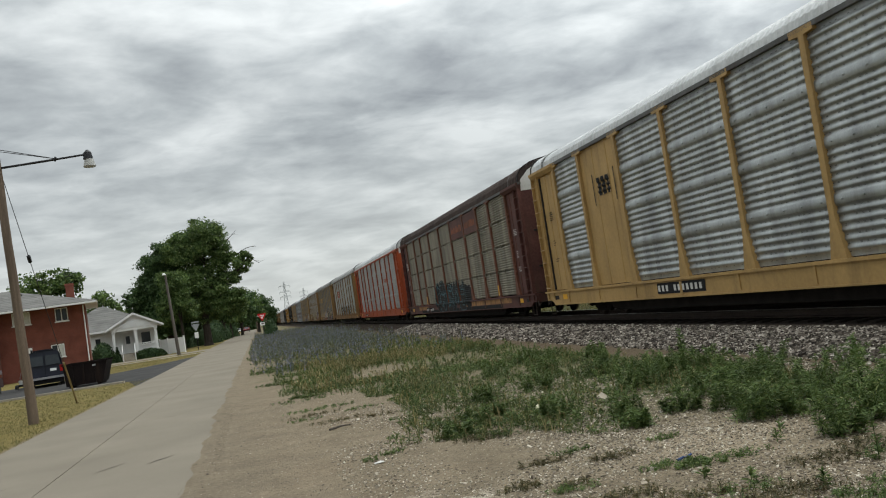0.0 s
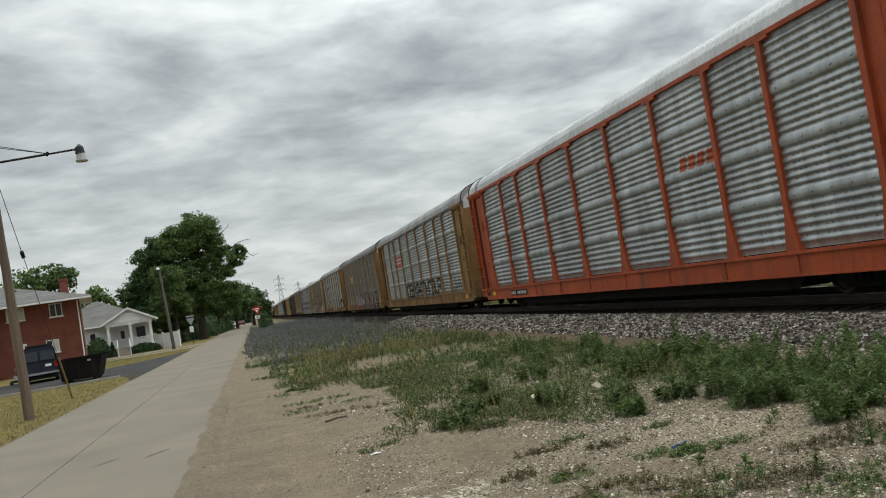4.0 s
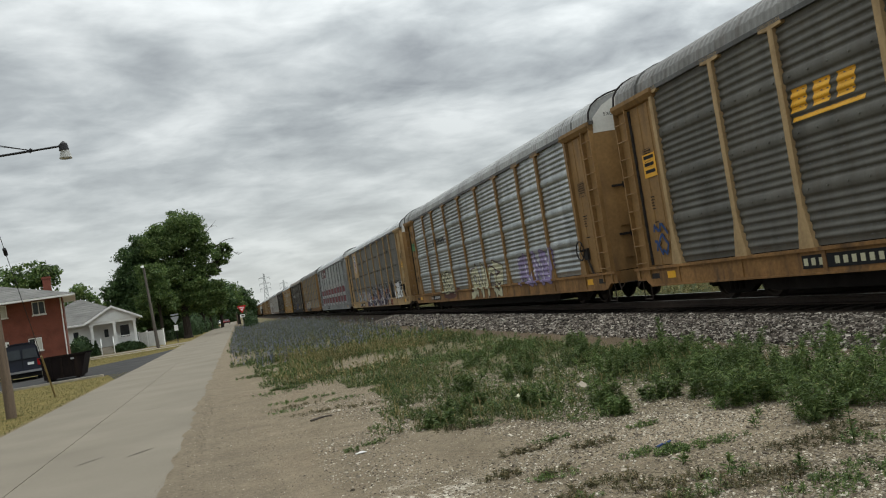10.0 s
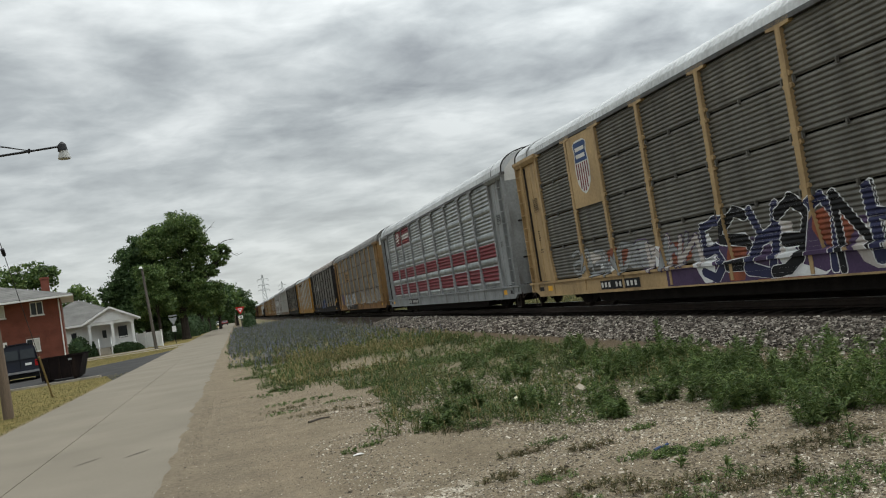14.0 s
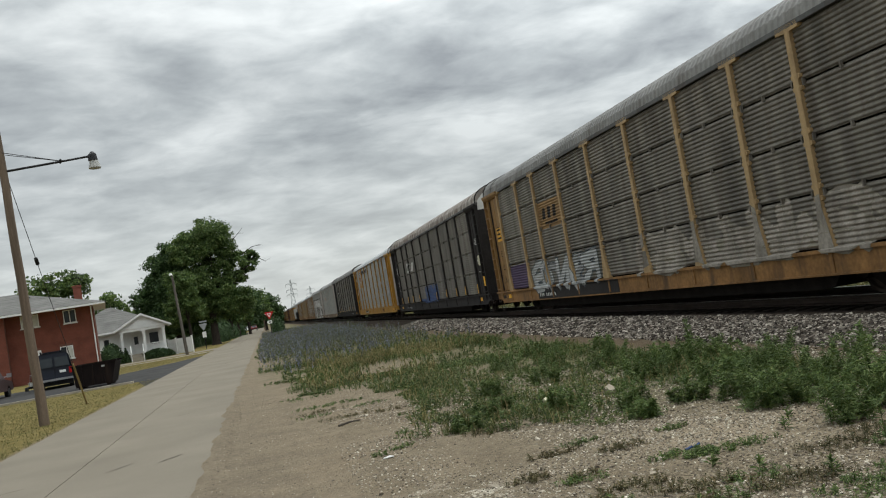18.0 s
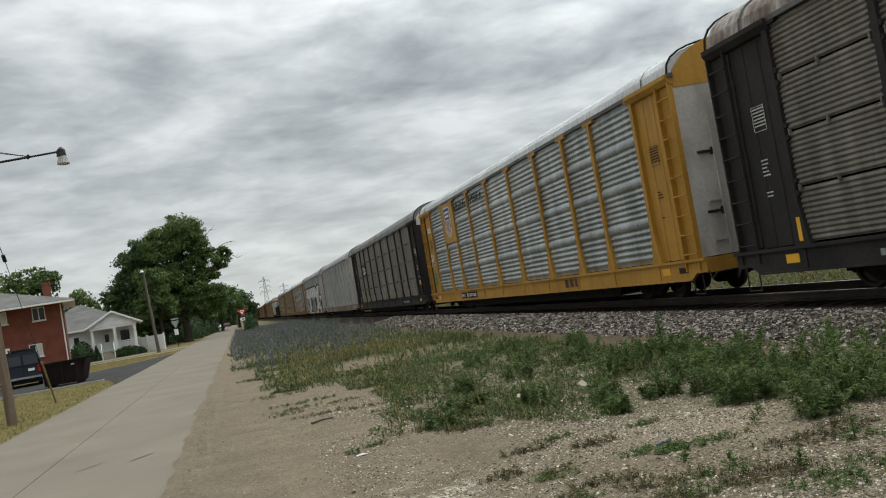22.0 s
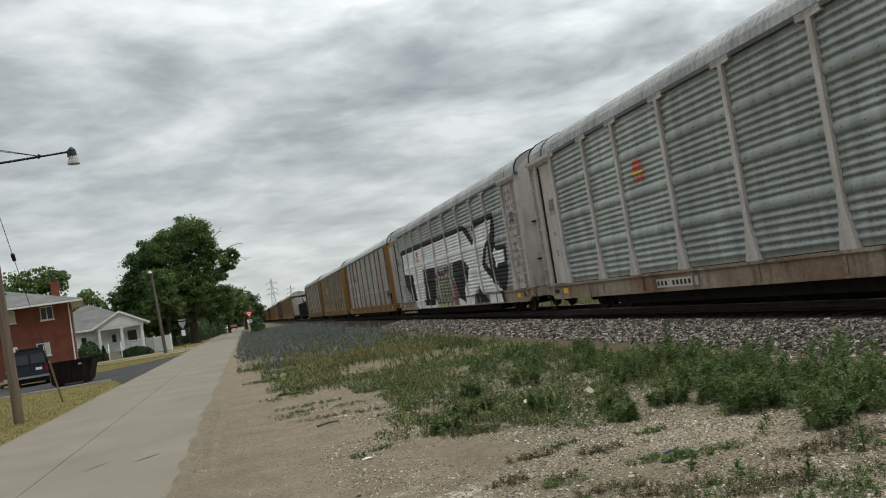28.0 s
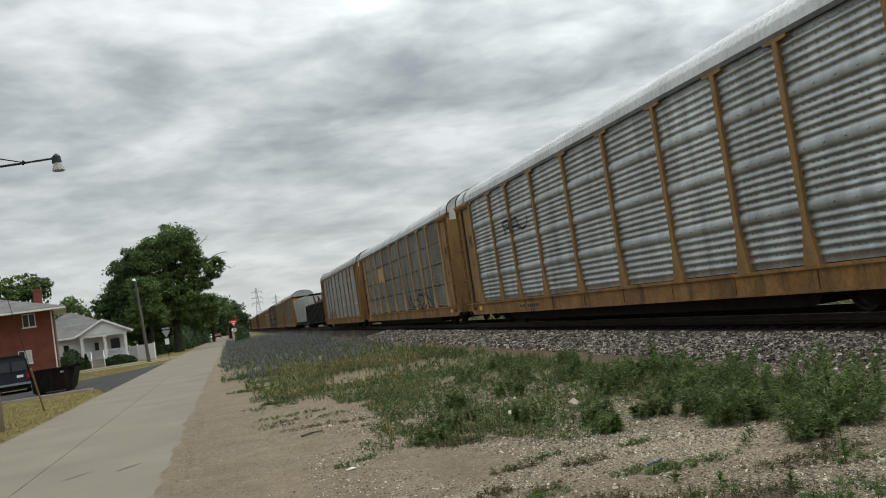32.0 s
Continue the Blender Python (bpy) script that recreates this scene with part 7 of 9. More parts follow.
    # tall single spikes
    for (x, y, h, k) in ((4.42, 5.94, 0.36, 70), (6.25, 8.45, 0.64, 190), (6.3, 12.6, 0.66, 190), (3.63, 5.5, 0.13, 50), (3.2, 6.4, 0.09, 30), (3.4, 6.05, 0.10, 30), (4.56, 7.44, 0.12, 30), (4.3, 7.1, 0.12, 30)):
        me = leaf_field("weed_spike", np.array([[0, 0, 0.0]]), np.array([h]), k, 0.17 if h > 0.5 else 0.10, 0.026 if h > 0.5 else 0.018, WEED, rs, 0.6, 0.04, 0.9, 0.3)
        ob = new("weed_spike", me)
        ob.location = (x, y, ground_height(x, y))
        tagged(ob, "single upright weed with narrow leaves", "weed", group="weeds along the track")
    # flat sprigs in the stony corner
    spots = []
    for cx, cy, rx, ry, k in ((3.6, 6.85, 0.5, 0.14, 90), (3.2, 7.0, 0.28, 0.12, 50), (2.3, 6.9, 0.22, 0.1, 30), (2.78, 8.3, 0.22, 0.09, 25), (3.7, 8.1, 0.18, 0.08, 22), (3.5, 5.1, 0.3, 0.25, 60), (3.95, 5.2, 0.3, 0.3, 60), (2.9, 5.6, 0.3, 0.2, 30), (3.3, 5.9, 0.25, 0.15, 30), (2.2, 6.1, 0.2, 0.1, 16), (4.6, 6.0, 0.3, 0.2, 30), (0.84, 16.4, 0.7, 0.2, 70), (0.5, 15.05, 0.35, 0.12, 30), (1.27, 10.1, 0.15, 0.06, 22), (1.0, 9.9, 0.08, 0.05, 12), (0.6, 18.5, 0.6, 0.3, 50), (1.6, 15.4, 0.4, 0.15, 30), (1.75, 13.0, 0.1, 0.06, 10), (1.5, 11.2, 0.1, 0.06, 8)):
        a, q = rs.uniform(0, math.tau, k), np.sqrt(rs.uniform(0, 1, k))
        spots += [(cx + math.cos(t) * r_ * rx, cy + math.sin(t) * r_ * ry, 0) for t, r_ in zip(a, q)]
    r = np.array([(x, y, ground_height(x, y)) for x, y, _ in spots])
    ob = new("ground_sprigs", leaf_field("ground_sprigs", r, rs.uniform(0.015, 0.06, len(r)), 12, 0.05, 0.010, WEED, rs, 0.3, 0.5))
    tagged(ob, "small dusty green sprigs on bare stony ground", "plants", kind="stuff")
    # rough weeds beyond the track
    m = 5200
    x, y = rs.uniform(14.6, 24, m), 6 + 120 * rs.uniform(0, 1, m) ** 1.4
    r = np.stack([x, y, np.zeros(m)], 1)
    ob = new("far_side_weeds", leaf_field("far_side_weeds", r, rs.uniform(0.08, 0.34, m), 14, 0.2, 0.03, DRYGRASS, rs, 0.7, 0.3))
    tagged(ob, "rough grey-green weeds beyond the track", "plants", kind="stuff")
    # a tongue of low clover, straw behind it, withered sprigs on the stones
    for name, mat, lab, ln, wd, up, hs, spots in (
            ("clover_patch", GRASS, "low dark green clover creeping over the dirt", 0.085, 0.022, 0.25, (0.02, 0.07), ((0.75, 19.2, 0.35, 0.16, 70), (1.35, 20.2, 0.6, 0.32, 230), (2.1, 20.7, 0.7, 0.5, 330), (2.9, 20.5, 0.7, 0.6, 360), (3.7, 20.1, 0.8, 0.8, 420), (4.6, 19.6, 0.8, 1.0, 400), (1.0, 27.4, 0.6, 1.0, 160), (0.3, 24.5, 0.5, 0.5, 70), (1.1, 23.0, 0.6, 0.3, 90), (2.6, 17.4, 0.5, 0.4, 130))),
            ("straw_patch", DRYGRASS, "patch of pale dry straw behind the clover", 0.20, 0.016, 1.0, (0.08, 0.26), ((2.5, 26.6, 0.9, 1.6, 330), (3.5, 28.5, 1.0, 2.5, 380), (4.6, 26.5, 0.9, 2.0, 240), (1.7, 30.0, 0.7, 1.6, 150))),
            ("withered_sprigs", WITHERED, "withered brown-green sprigs on the stones", 0.055, 0.010, 0.4, (0.015, 0.06), ((1.95, 7.3, 0.22, 0.10, 45), (2.35, 7.05, 0.2, 0.10, 40), (2.5, 6.4, 0.3, 0.16, 60), (2.05, 6.15, 0.25, 0.12, 40), (2.9, 6.0, 0.35, 0.2, 70), (3.4, 5.55, 0.4, 0.25, 90), (2.6, 5.5, 0.3, 0.2, 60), (3.0, 7.7, 0.25, 0.1, 40), (2.45, 8.05, 0.25, 0.08, 40), (1.1, 14.2, 0.5, 0.12, 40), (0.7, 15.6, 0.5, 0.12, 50), (1.7, 13.9, 0.3, 0.1, 25), (2.35, 10.0, 0.3, 0.2, 60), (4.2, 6.2, 0.4, 0.2, 60), (4.7, 6.4, 0.3, 0.2, 50)))):
        roots = []
        for cx, cy, rx, ry, k in spots:
            a, q = rs.uniform(0, math.tau, k), np.sqrt(rs.uniform(0, 1, k)) * rs.uniform(0.7, 1.25, k)
            roots += [(cx + math.cos(t) * r_ * rx, cy + math.sin(t) * r_ * ry) for t, r_ in zip(a, q)]
        r = np.array([(x, y, ground_height(x, y)) for x, y in roots])
        ob = new(name, leaf_field(name, r, rs.uniform(*hs, len(r)), 10, ln, wd, mat, rs, up, 0.35))
        tagged(ob, lab, "plants", kind="stuff")
    # short lawn by the houses
    m = 15000
    x, y = rs.uniform(-13, -5.05, m), 12 + 66 * rs.uniform(0, 1, m) ** 1.3
    keep = (y < 41.6) | ((y > 58) & (x < np.interp(y, (58, 64, 70), (-9.3, -6.7, -5.1))))
    r = np.stack([x[keep], y[keep], np.zeros(keep.sum())], 1)
    ob = new("lawn_grass", leaf_field("lawn_grass", r, rs.uniform(0.02, 0.05, len(r)), 5, 0.07, 0.010, DRYGRASS, rs, 0.7, 0.3))
    tagged(ob, "short patchy lawn, half dried to straw", "grass", kind="stuff")


plants()


# ---------------------------------------------------------------- houses and yard
BRICK = material("red_brick", (0.190, 0.066, 0.046), 0.9, vary=0.22, scale=1.2, fine=18, bump=0.2, per_object=0.06)
MORTAR = material("dusky_mortar", (0.17, 0.080, 0.060), 0.95, vary=0.2, scale=2, fine=20, bump=0.1)
SHINGLE = material("grey_roof_shingle", (0.135, 0.132, 0.124), 0.9, vary=0.2, scale=0.9, fine=14, bump=0.2, per_object=0.05)
TRIMW = material("white_house_paint", (0.72, 0.72, 0.70), 0.6, vary=0.08, scale=1.5, fine=20, bump=0.04)
SIDING = material("pale_grey_siding", (0.74, 0.75, 0.74), 0.7, vary=0.1, scale=1.2, fine=18, bump=0.04)
GLASS = material("dark_window_glass", (0.030, 0.036, 0.040), 0.15, vary=0.2, scale=0.8, fine=5, bump=0.0, spec=0.25)
LAMPGLASS = material("grey_lamp_refractor", (0.36, 0.36, 0.34), 0.3, vary=0.2, scale=12, fine=30, bump=0.2)
BLIND = material("pale_window_blind", (0.50, 0.50, 0.46), 0.6, vary=0.15, scale=1.5, fine=8, bump=0.02)
DARKMETAL = material("dark_metal", (0.03, 0.03, 0.032), 0.5, metal=0.6, vary=0.25, scale=3, fine=20, bump=0.06)
WOODPOLE = material("weathered_pole_wood", (0.138, 0.103, 0.075), 0.9, vary=0.35, scale=1.6, fine=26, bump=0.35, stretch=(6, 6, 0.35))
BUMPER = material("chrome_bumper", (0.42, 0.42, 0.44), 0.3, metal=0.9, vary=0.1, scale=3, fine=10, bump=0.02)
NAVY = material("dark_navy_car_paint", (0.010, 0.013, 0.024), 0.4, spec=0.3, vary=0.15, scale=1.5, fine=10, bump=0.0)
MAROON = material("maroon_grey_car_paint", (0.075, 0.05, 0.05), 0.3, vary=0.15, scale=1.5, fine=10, bump=0.0)
TAILRED = material("red_lamp_lens", (0.30, 0.012, 0.012), 0.25, vary=0.1, scale=3, fine=10, bump=0.0)
TYRE = material("tyre_rubber", (0.018, 0.018, 0.018), 0.85, vary=0.2, scale=4, fine=20, bump=0.1)
RUSTBIN = material("brown_black_painted_steel", (0.009, 0.006, 0.0055), 0.7, spec=0.1, vary=0.4, scale=1.5, fine=14, bump=0.15, stain=0.4)
HEDGE = island_material("clipped_hedge_leaves", ((0.0, (0.018, 0.038, 0.015)), (0.6, (0.039, 0.074, 0.026)), (1.0, (0.07, 0.108, 0.038))), 0.7, through_light=0.2)


def window(parent, x0, x1, z0, z1, y, panes=2, glass=None):
    """A window in a wall that faces -y: frame, sill and panes."""
    w = part("window", framed(x0, x1, z0, z1, y, panes), TRIMW, parent, "white window frame")
    step = (x1 - x0) / panes
    for i in range(panes):
        bm = bmesh.new()
        box(bm, x0 + i * step + 0.05, x0 + (i + 1) * step - 0.05, y - 0.03, y - 0.02, z0 + 0.06, z1 - 0.06)
        part("pane", bm, (glass or (GLASS, BLIND))[i % 2], w)
    bm = bmesh.new()
    box(bm, x0 - 0.08, x1 + 0.08, y - 0.12, y, z0 - 0.08, z0)
    part("sill", bm, TRIMW, w)
    return w


def framed(x0, x1, z0, z1, y, panes):
    bm = bmesh.new()
    t = 0.055
    box(bm, x0, x1, y - 0.06, y + 0.01, z1 - t, z1)
    box(bm, x0, x1, y - 0.06, y + 0.01, z0, z0 + t)
    for i in range(panes + 1):
        x = x0 + (x1 - x0 - t) * i / panes
        box(bm, x, x + t, y - 0.058, y + 0.01, z0 + t, z1 - t)
    return bm


def brick_courses(parent, x0, x1, y, z0, z1, holes):
    """Courses of brick on a wall facing -y; the mortar lies behind them."""
    h, gap = 0.30, 0.02
    z, row = z0, 0
    while z + h <= z1 + 0.001:
        segs = [(x0, x1)]
        for hx0, hx1, hz0, hz1 in holes:
            if z < hz1 and z + h > hz0:
                cut = []
                for a, b in segs:
                    if hx0 > a and hx0 < b:
                        cut.append((a, hx0))
                    if hx1 < b and hx1 > a:
                        cut.append((hx1, b))
                    if hx0 >= b or hx1 <= a:
                        cut.append((a, b))
                segs = cut
        for a, b in segs:
            bm = bmesh.new()
            for k in range(3):
                zz = z + k * h / 3
                box(bm, a, b, y - 0.018, y, zz + 0.004, zz + h / 3 - 0.008)
            part("brick_course", bm, BRICK, parent)
        z += h
        row += 1


def hip_roof(parent, x0, x1, y0, y1, z0, ridge, z1, mat):
    """Shingled planes over a hipped plan, in overlapping courses."""
    (ra, rb), ry = ridge, (y0 + y1) / 2
    corners = {"a": Vector((x0, y0, z0)), "b": Vector((x1, y0, z0)), "c": Vector((x1, y1, z0)), "d": Vector((x0, y1, z0))}
    r0, r1 = Vector((ra, ry, z1)), Vector((rb, ry, z1))
    for p, q, u, v in ((corners["a"], corners["b"], r0, r1), (corners["b"], corners["c"], r1, r1), (corners["c"], corners["d"], r1, r0), (corners["d"], corners["a"], r0, r0)):
        n = 12
        nrm = (q - p).cross(u - p).normalized()
        for i in range(n):
            f0, f1 = i / n, (i + 1) / n
            bm = bmesh.new()
            a, b = p.lerp(u, f0), q.lerp(v, f0)
            c, d = q.lerp(v, min(1, f1 + 0.02)), p.lerp(u, min(1, f1 + 0.02))
            lo, hi = nrm * 0.026, nrm * 0.012
            vs = [bm.verts.new(k) for k in (a + lo, b + lo, c + hi, d + hi, a - hi, b - hi, c - hi * 2, d - hi * 2)]
            for f in ((0, 1, 2, 3), (4, 7, 6, 5), (0, 4, 5, 1), (1, 5, 6, 2), (2, 6, 7, 3), (3, 7, 4, 0)):
                bm.faces.new([vs[k] for k in f])
            bmesh.ops.remove_doubles(bm, verts=bm.verts, dist=0.0005)
            part("shingle_course", bm, mat, parent)


def brick_house():
    h = thing("brick_house", "two-storey red brick house with a grey hipped roof and white downspout", "house")
    y = 75.0
    bm = bmesh.new()
    box(bm, -19.8, -13.35, y, y + 10, 0, 5.42)
    wall = part("wall", bm, MORTAR, h)
    bm = bmesh.new()
    box(bm, -32.0, -19.8, y - 1.0, y + 10, 0, 5.42)
    wing = part("wing_wall", bm, MORTAR, h)
    holes = ((-15.65, -14.62, 4.2, 5.35), (-18.75, -17.35, 4.3, 5.38), (-16.2, -15.15, 1.42, 2.55), (-18.5, -17.5, 0.0, 2.6))
    brick_courses(wall, -19.8, -13.35, y, 0, 5.4, holes)
    brick_courses(wing, -32.0, -19.8, y - 1.0, 0, 5.4, ())
    window(h, -15.6, -14.67, 4.28, 5.32, y, 2, (GLASS, GLASS))
    window(h, -18.7, -17.4, 4.37, 5.34, y, 2, (BLIND, BLIND))
    window(h, -16.15, -15.2, 1.5, 2.5, y, 2, (GLASS, BLIND))
    bm = bmesh.new()
    box(bm, -18.45, -17.52, y - 0.05, y, 0.15, 2.5)
    box(bm, -18.25, -17.72, y - 0.07, y - 0.05, 1.5, 2.3)
    part("door", bm, TRIMW, h, "white entrance door")
    bm = bmesh.new()
    box(bm, -18.7, -17.2, y - 1.2, y, 0, 0.15)
    part("doorstep", bm, KERB, h)
    bm = bmesh.new()
    tube(bm, (-13.5, y - 0.08, 0.1), (-13.5, y - 0.08, 5.35), 0.05, n=8)
    part("downspout", bm, TRIMW, h)
    bm = bmesh.new()
    box(bm, -32.8, -12.45, y - 1.85, y - 1.72, 5.36, 5.5)
    part("gutter", bm, TRIMW, h, "white front gutter")
    bm = bmesh.new()
    box(bm, -12.5, -12.38, y - 1.72, y + 10.8, 5.36, 5.5)
    part("gutter", bm, TRIMW, h, "white side gutter")
    bm = bmesh.new()
    box(bm, -32.8, -12.5, y - 1.72, y + 10.8, 5.42, 5.47)
    part("soffit", bm, TRIMW, h, "white boxed soffit")
    rf = part("roof_deck", deck(-32.9, -12.35, y - 1.85, y + 10.9, 5.5, (-27, -19.2), 7.42), SHINGLE, h, "grey shingled hipped roof")
    hip_roof(rf, -32.9, -12.35, y - 1.85, y + 10.9, 5.5, (-27, -19.2), 7.45, SHINGLE)
    bm = bmesh.new()
    box(bm, -14.75, -14.1, 80, 80.65, 5.4, 7.55)
    box(bm, -14.8, -14.05, 79.95, 80.7, 7.35, 7.5)
    part("chimney", bm, BRICK, h, "red brick chimney")
    bm = bmesh.new()
    tube(bm, (-18.0, 77.5, 6.0), (-18.0, 77.5, 6.95), 0.07, n=8)
    part("vent_pipe", bm, DARKMETAL, h)
    bm = bmesh.new()
    h.matrix_basis = Matrix.Translation((-13.35, y, 0)) @ pose(0, 0, 0, 0, 0, 9.5) @ Matrix.Translation((13.35, -y, 0))
    tube(bm, (-14.3, 80.3, 7.5), (-14.3, 80.3, 8.6), 0.015, n=5)
    for z in (8.2, 8.4, 8.55):
        tube(bm, (-14.75, 80.3, z), (-13.85, 80.3, z), 0.012, n=5)
    part("roof_aerial", bm, DARKMETAL, h)


def deck(x0, x1, y0, y1, z0, ridge, z1):
    bm = bmesh.new()
    ry = (y0 + y1) / 2
    v = [bm.verts.new(p) for p in ((x0, y0, z0), (x1, y0, z0), (x1, y1, z0), (x0, y1, z0), (ridge[0], ry, z1 - 0.03), (ridge[1], ry, z1 - 0.03))]
    for f in ((3, 2, 1, 0), (0, 1, 5, 4), (1, 2, 5), (2, 3, 4, 5), (3, 0, 4)):
        bm.faces.new([v[k] for k in f])
    return bm


def porch_house():
    h = thing("porch_house", "small white house with a gabled front porch and grey roof", "house")
    bm = bmesh.new()
    box(bm, -20.5, -10.3, 97.2, 106.5, 0, 3.3)
    wall = part("wall", bm, SIDING, h)
    for i in range(16):
        bm = bmesh.new()
        z = 0.5 + i * 0.175
        prism_x(bm, [(97.2, z), (97.165, z), (97.185, z + 0.175), (97.2, z + 0.175)], -20.5, -10.3)
        part("clapboard", bm, SIDING, wall)
    rf = part("roof_deck", deck(-21.2, -9.7, 96.5, 107.2, 3.3, (-15.9, -15.3), 6.05), SHINGLE, h, "grey shingled hipped roof")
    hip_roof(rf, -21.2, -9.7, 96.5, 107.2, 3.32, (-15.9, -15.3), 6.1, SHINGLE)
    bm = bmesh.new()
    box(bm, -21.25, -9.65, 96.42, 96.5, 3.2, 3.36)
    box(bm, -9.7, -9.6, 96.5, 107.2, 3.2, 3.36)
    part("eaves", bm, TRIMW, h)
    # porch: floor, columns, beam, gable
    bm = bmesh.new()
    box(bm, -14.9, -10.0, 94.6, 97.15, 0, 0.72)
    part("porch_floor", bm, KERB, h)
    for x in (-14.5, -12.35, -10.4):
        bm = bmesh.new()
        box(bm, x - 0.13, x + 0.13, 94.8, 95.06, 0.72, 3.05)
        box(bm, x - 0.18, x + 0.18, 94.75, 95.11, 0.72, 0.9)
        box(bm, x - 0.18, x + 0.18, 94.75, 95.11, 2.92, 3.05)
        part("porch_column", bm, TRIMW, h)
    bm = bmesh.new()
    box(bm, -14.7, -10.2, 94.8, 95.06, 3.05, 3.3)
    part("porch_beam", bm, TRIMW, h)
    bm = bmesh.new()
    v = [(-14.95, 3.3), (-9.85, 3.3), (-12.4, 4.62)]
    a = [bm.verts.new((x, 94.75, z)) for x, z in v]
    b = [bm.verts.new((x, 94.9, z)) for x, z in v]
    bm.faces.new(a); bm.faces.new(b[::-1])
    for k in range(3):
        j = (k + 1) % 3
        bm.faces.new((a[j], a[k], b[k], b[j]))
    gb = part("gable", bm, SIDING, h)
    for i in range(7):
        z = 3.36 + i * 0.175
        w = 2.5 * (4.62 - z - 0.12) / 1.32
        if w > 0.1:
            bm = bmesh.new()
            prism_x(bm, [(94.75, z), (94.72, z), (94.738, z + 0.16), (94.75, z + 0.16)], -12.4 - w, -12.4 + w)
            part("clapboard", bm, SIDING, gb)
    for s in (-1, 1):
        bm = bmesh.new()
        p0, p1 = Vector((-12.4, 0, 4.72)), Vector((-12.4 + s * 2.85, 0, 3.22))
        t = Vector((0, 0, 0.09))
        vs = []
        for y in (94.35, 99.5):
            for p in (p0, p1):
                vs += [bm.verts.new((p.x, y, p.z)), bm.verts.new((p.x, y, p.z + t.z))]
        for f in ((0, 1, 3, 2), (4, 6, 7, 5), (0, 4, 5, 1), (2, 3, 7, 6), (1, 5, 7, 3), (0, 2, 6, 4)):
            bm.faces.new([vs[k] for k in f])
        part("porch_roof", bm, SHINGLE, h)
        bm = bmesh.new()
        vs = [bm.verts.new(p) for p in ((p0.x, 94.32, p0.z - 0.12), (p1.x, 94.32, p1.z - 0.12), (p1.x, 94.32, p1.z + 0.08), (p0.x, 94.32, p0.z + 0.08))]
        wt = [bm.verts.new(v.co + Vector((0, 0.03, 0))) for v in vs]
        bm.faces.new(vs); bm.faces.new(wt[::-1])
        for k in range(4):
            j = (k + 1) % 4
            bm.faces.new((vs[j], vs[k], wt[k], wt[j]))
        part("barge_board", bm, TRIMW, h)
    # railing, steps, hand rails
    for x0, x1 in ((-14.37, -13.75), (-12.65, -12.48), (-12.2, -10.53)):
        bm = bmesh.new()
        box(bm, x0, x1, 94.9, 94.97, 1.55, 1.63)
        rail = part("porch_railing", bm, TRIMW, h, "white porch railing")
        bm = bmesh.new()
        box(bm, x0, x1, 94.9, 94.97, 0.85, 0.91)
        part("bottom_rail", bm, TRIMW, rail)
        n = max(2, int((x1 - x0) / 0.13))
        for i in range(n):
            x = x0 + (x1 - x0) * (i + 0.5) / n
            bm = bmesh.new()
            box(bm, x - 0.02, x + 0.02, 94.915, 94.955, 0.91, 1.55)
            part("baluster", bm, TRIMW, rail)
    for i in range(4):
        bm = bmesh.new()
        box(bm, -13.72, -12.68, 93.3 + i * 0.32, 94.6, i * 0.18, (i + 1) * 0.18)
        part("step", bm, KERB, h)
    for x in (-13.78, -12.6):
        bm = bmesh.new()
        tube(bm, (x, 93.2, 0.0), (x, 93.2, 0.95), 0.05, n=6)
        tube(bm, (x, 93.2, 0.92), (x, 94.7, 1.62), 0.05, n=6)
        for i in range(1, 6):
            tube(bm, (x, 93.2 + i * 0.25, 0.05 + i * 0.12), (x, 93.2 + i * 0.25, 0.92 + i * 0.117), 0.025, n=5)
        part("stair_rail", bm, TRIMW, h)
    bm = bmesh.new()
    box(bm, -13.65, -12.75, 97.1, 97.16, 0.75, 2.75)
    part("door", bm, TRIMW, h, "white front door")
    bm = bmesh.new()
    box(bm, -13.4, -13.0, 97.06, 97.1, 1.7, 2.5)
    part("door_pane", bm, GLASS, h)
    window(h, -11.9, -10.9, 1.4, 2.75, 97.15, 1, (GLASS,))
    window(h, -16.4, -15.8, 1.4, 2.7, 97.15, 1, (GLASS,))
    window(h, -17.6, -17.0, 1.4, 2.7, 97.15, 1, (GLASS,))
    h.matrix_basis = Matrix.Translation((-10.0, 95, 0)) @ pose(0, 0, 0, 0, 0, 7) @ Matrix.Translation((10.0, -95, 0))
    bm = bmesh.new()
    box(bm, -19.3, -18.5, 102.0, 102.8, 4.5, 6.6)
    part("chimney", bm, KERB, h)


def prism_x(bm, outline, x0, x1):
    """A closed outline of (y, z), drawn along x."""
    a = [bm.verts.new((x0, y, z)) for y, z in outline]
    b = [bm.verts.new((x1, y, z)) for y, z in outline]
    bm.faces.new(a); bm.faces.new(b[::-1])
    for k in range(len(outline)):
        j = (k + 1) % len(outline)
        bm.faces.new((a[j], a[k], b[k], b[j]))


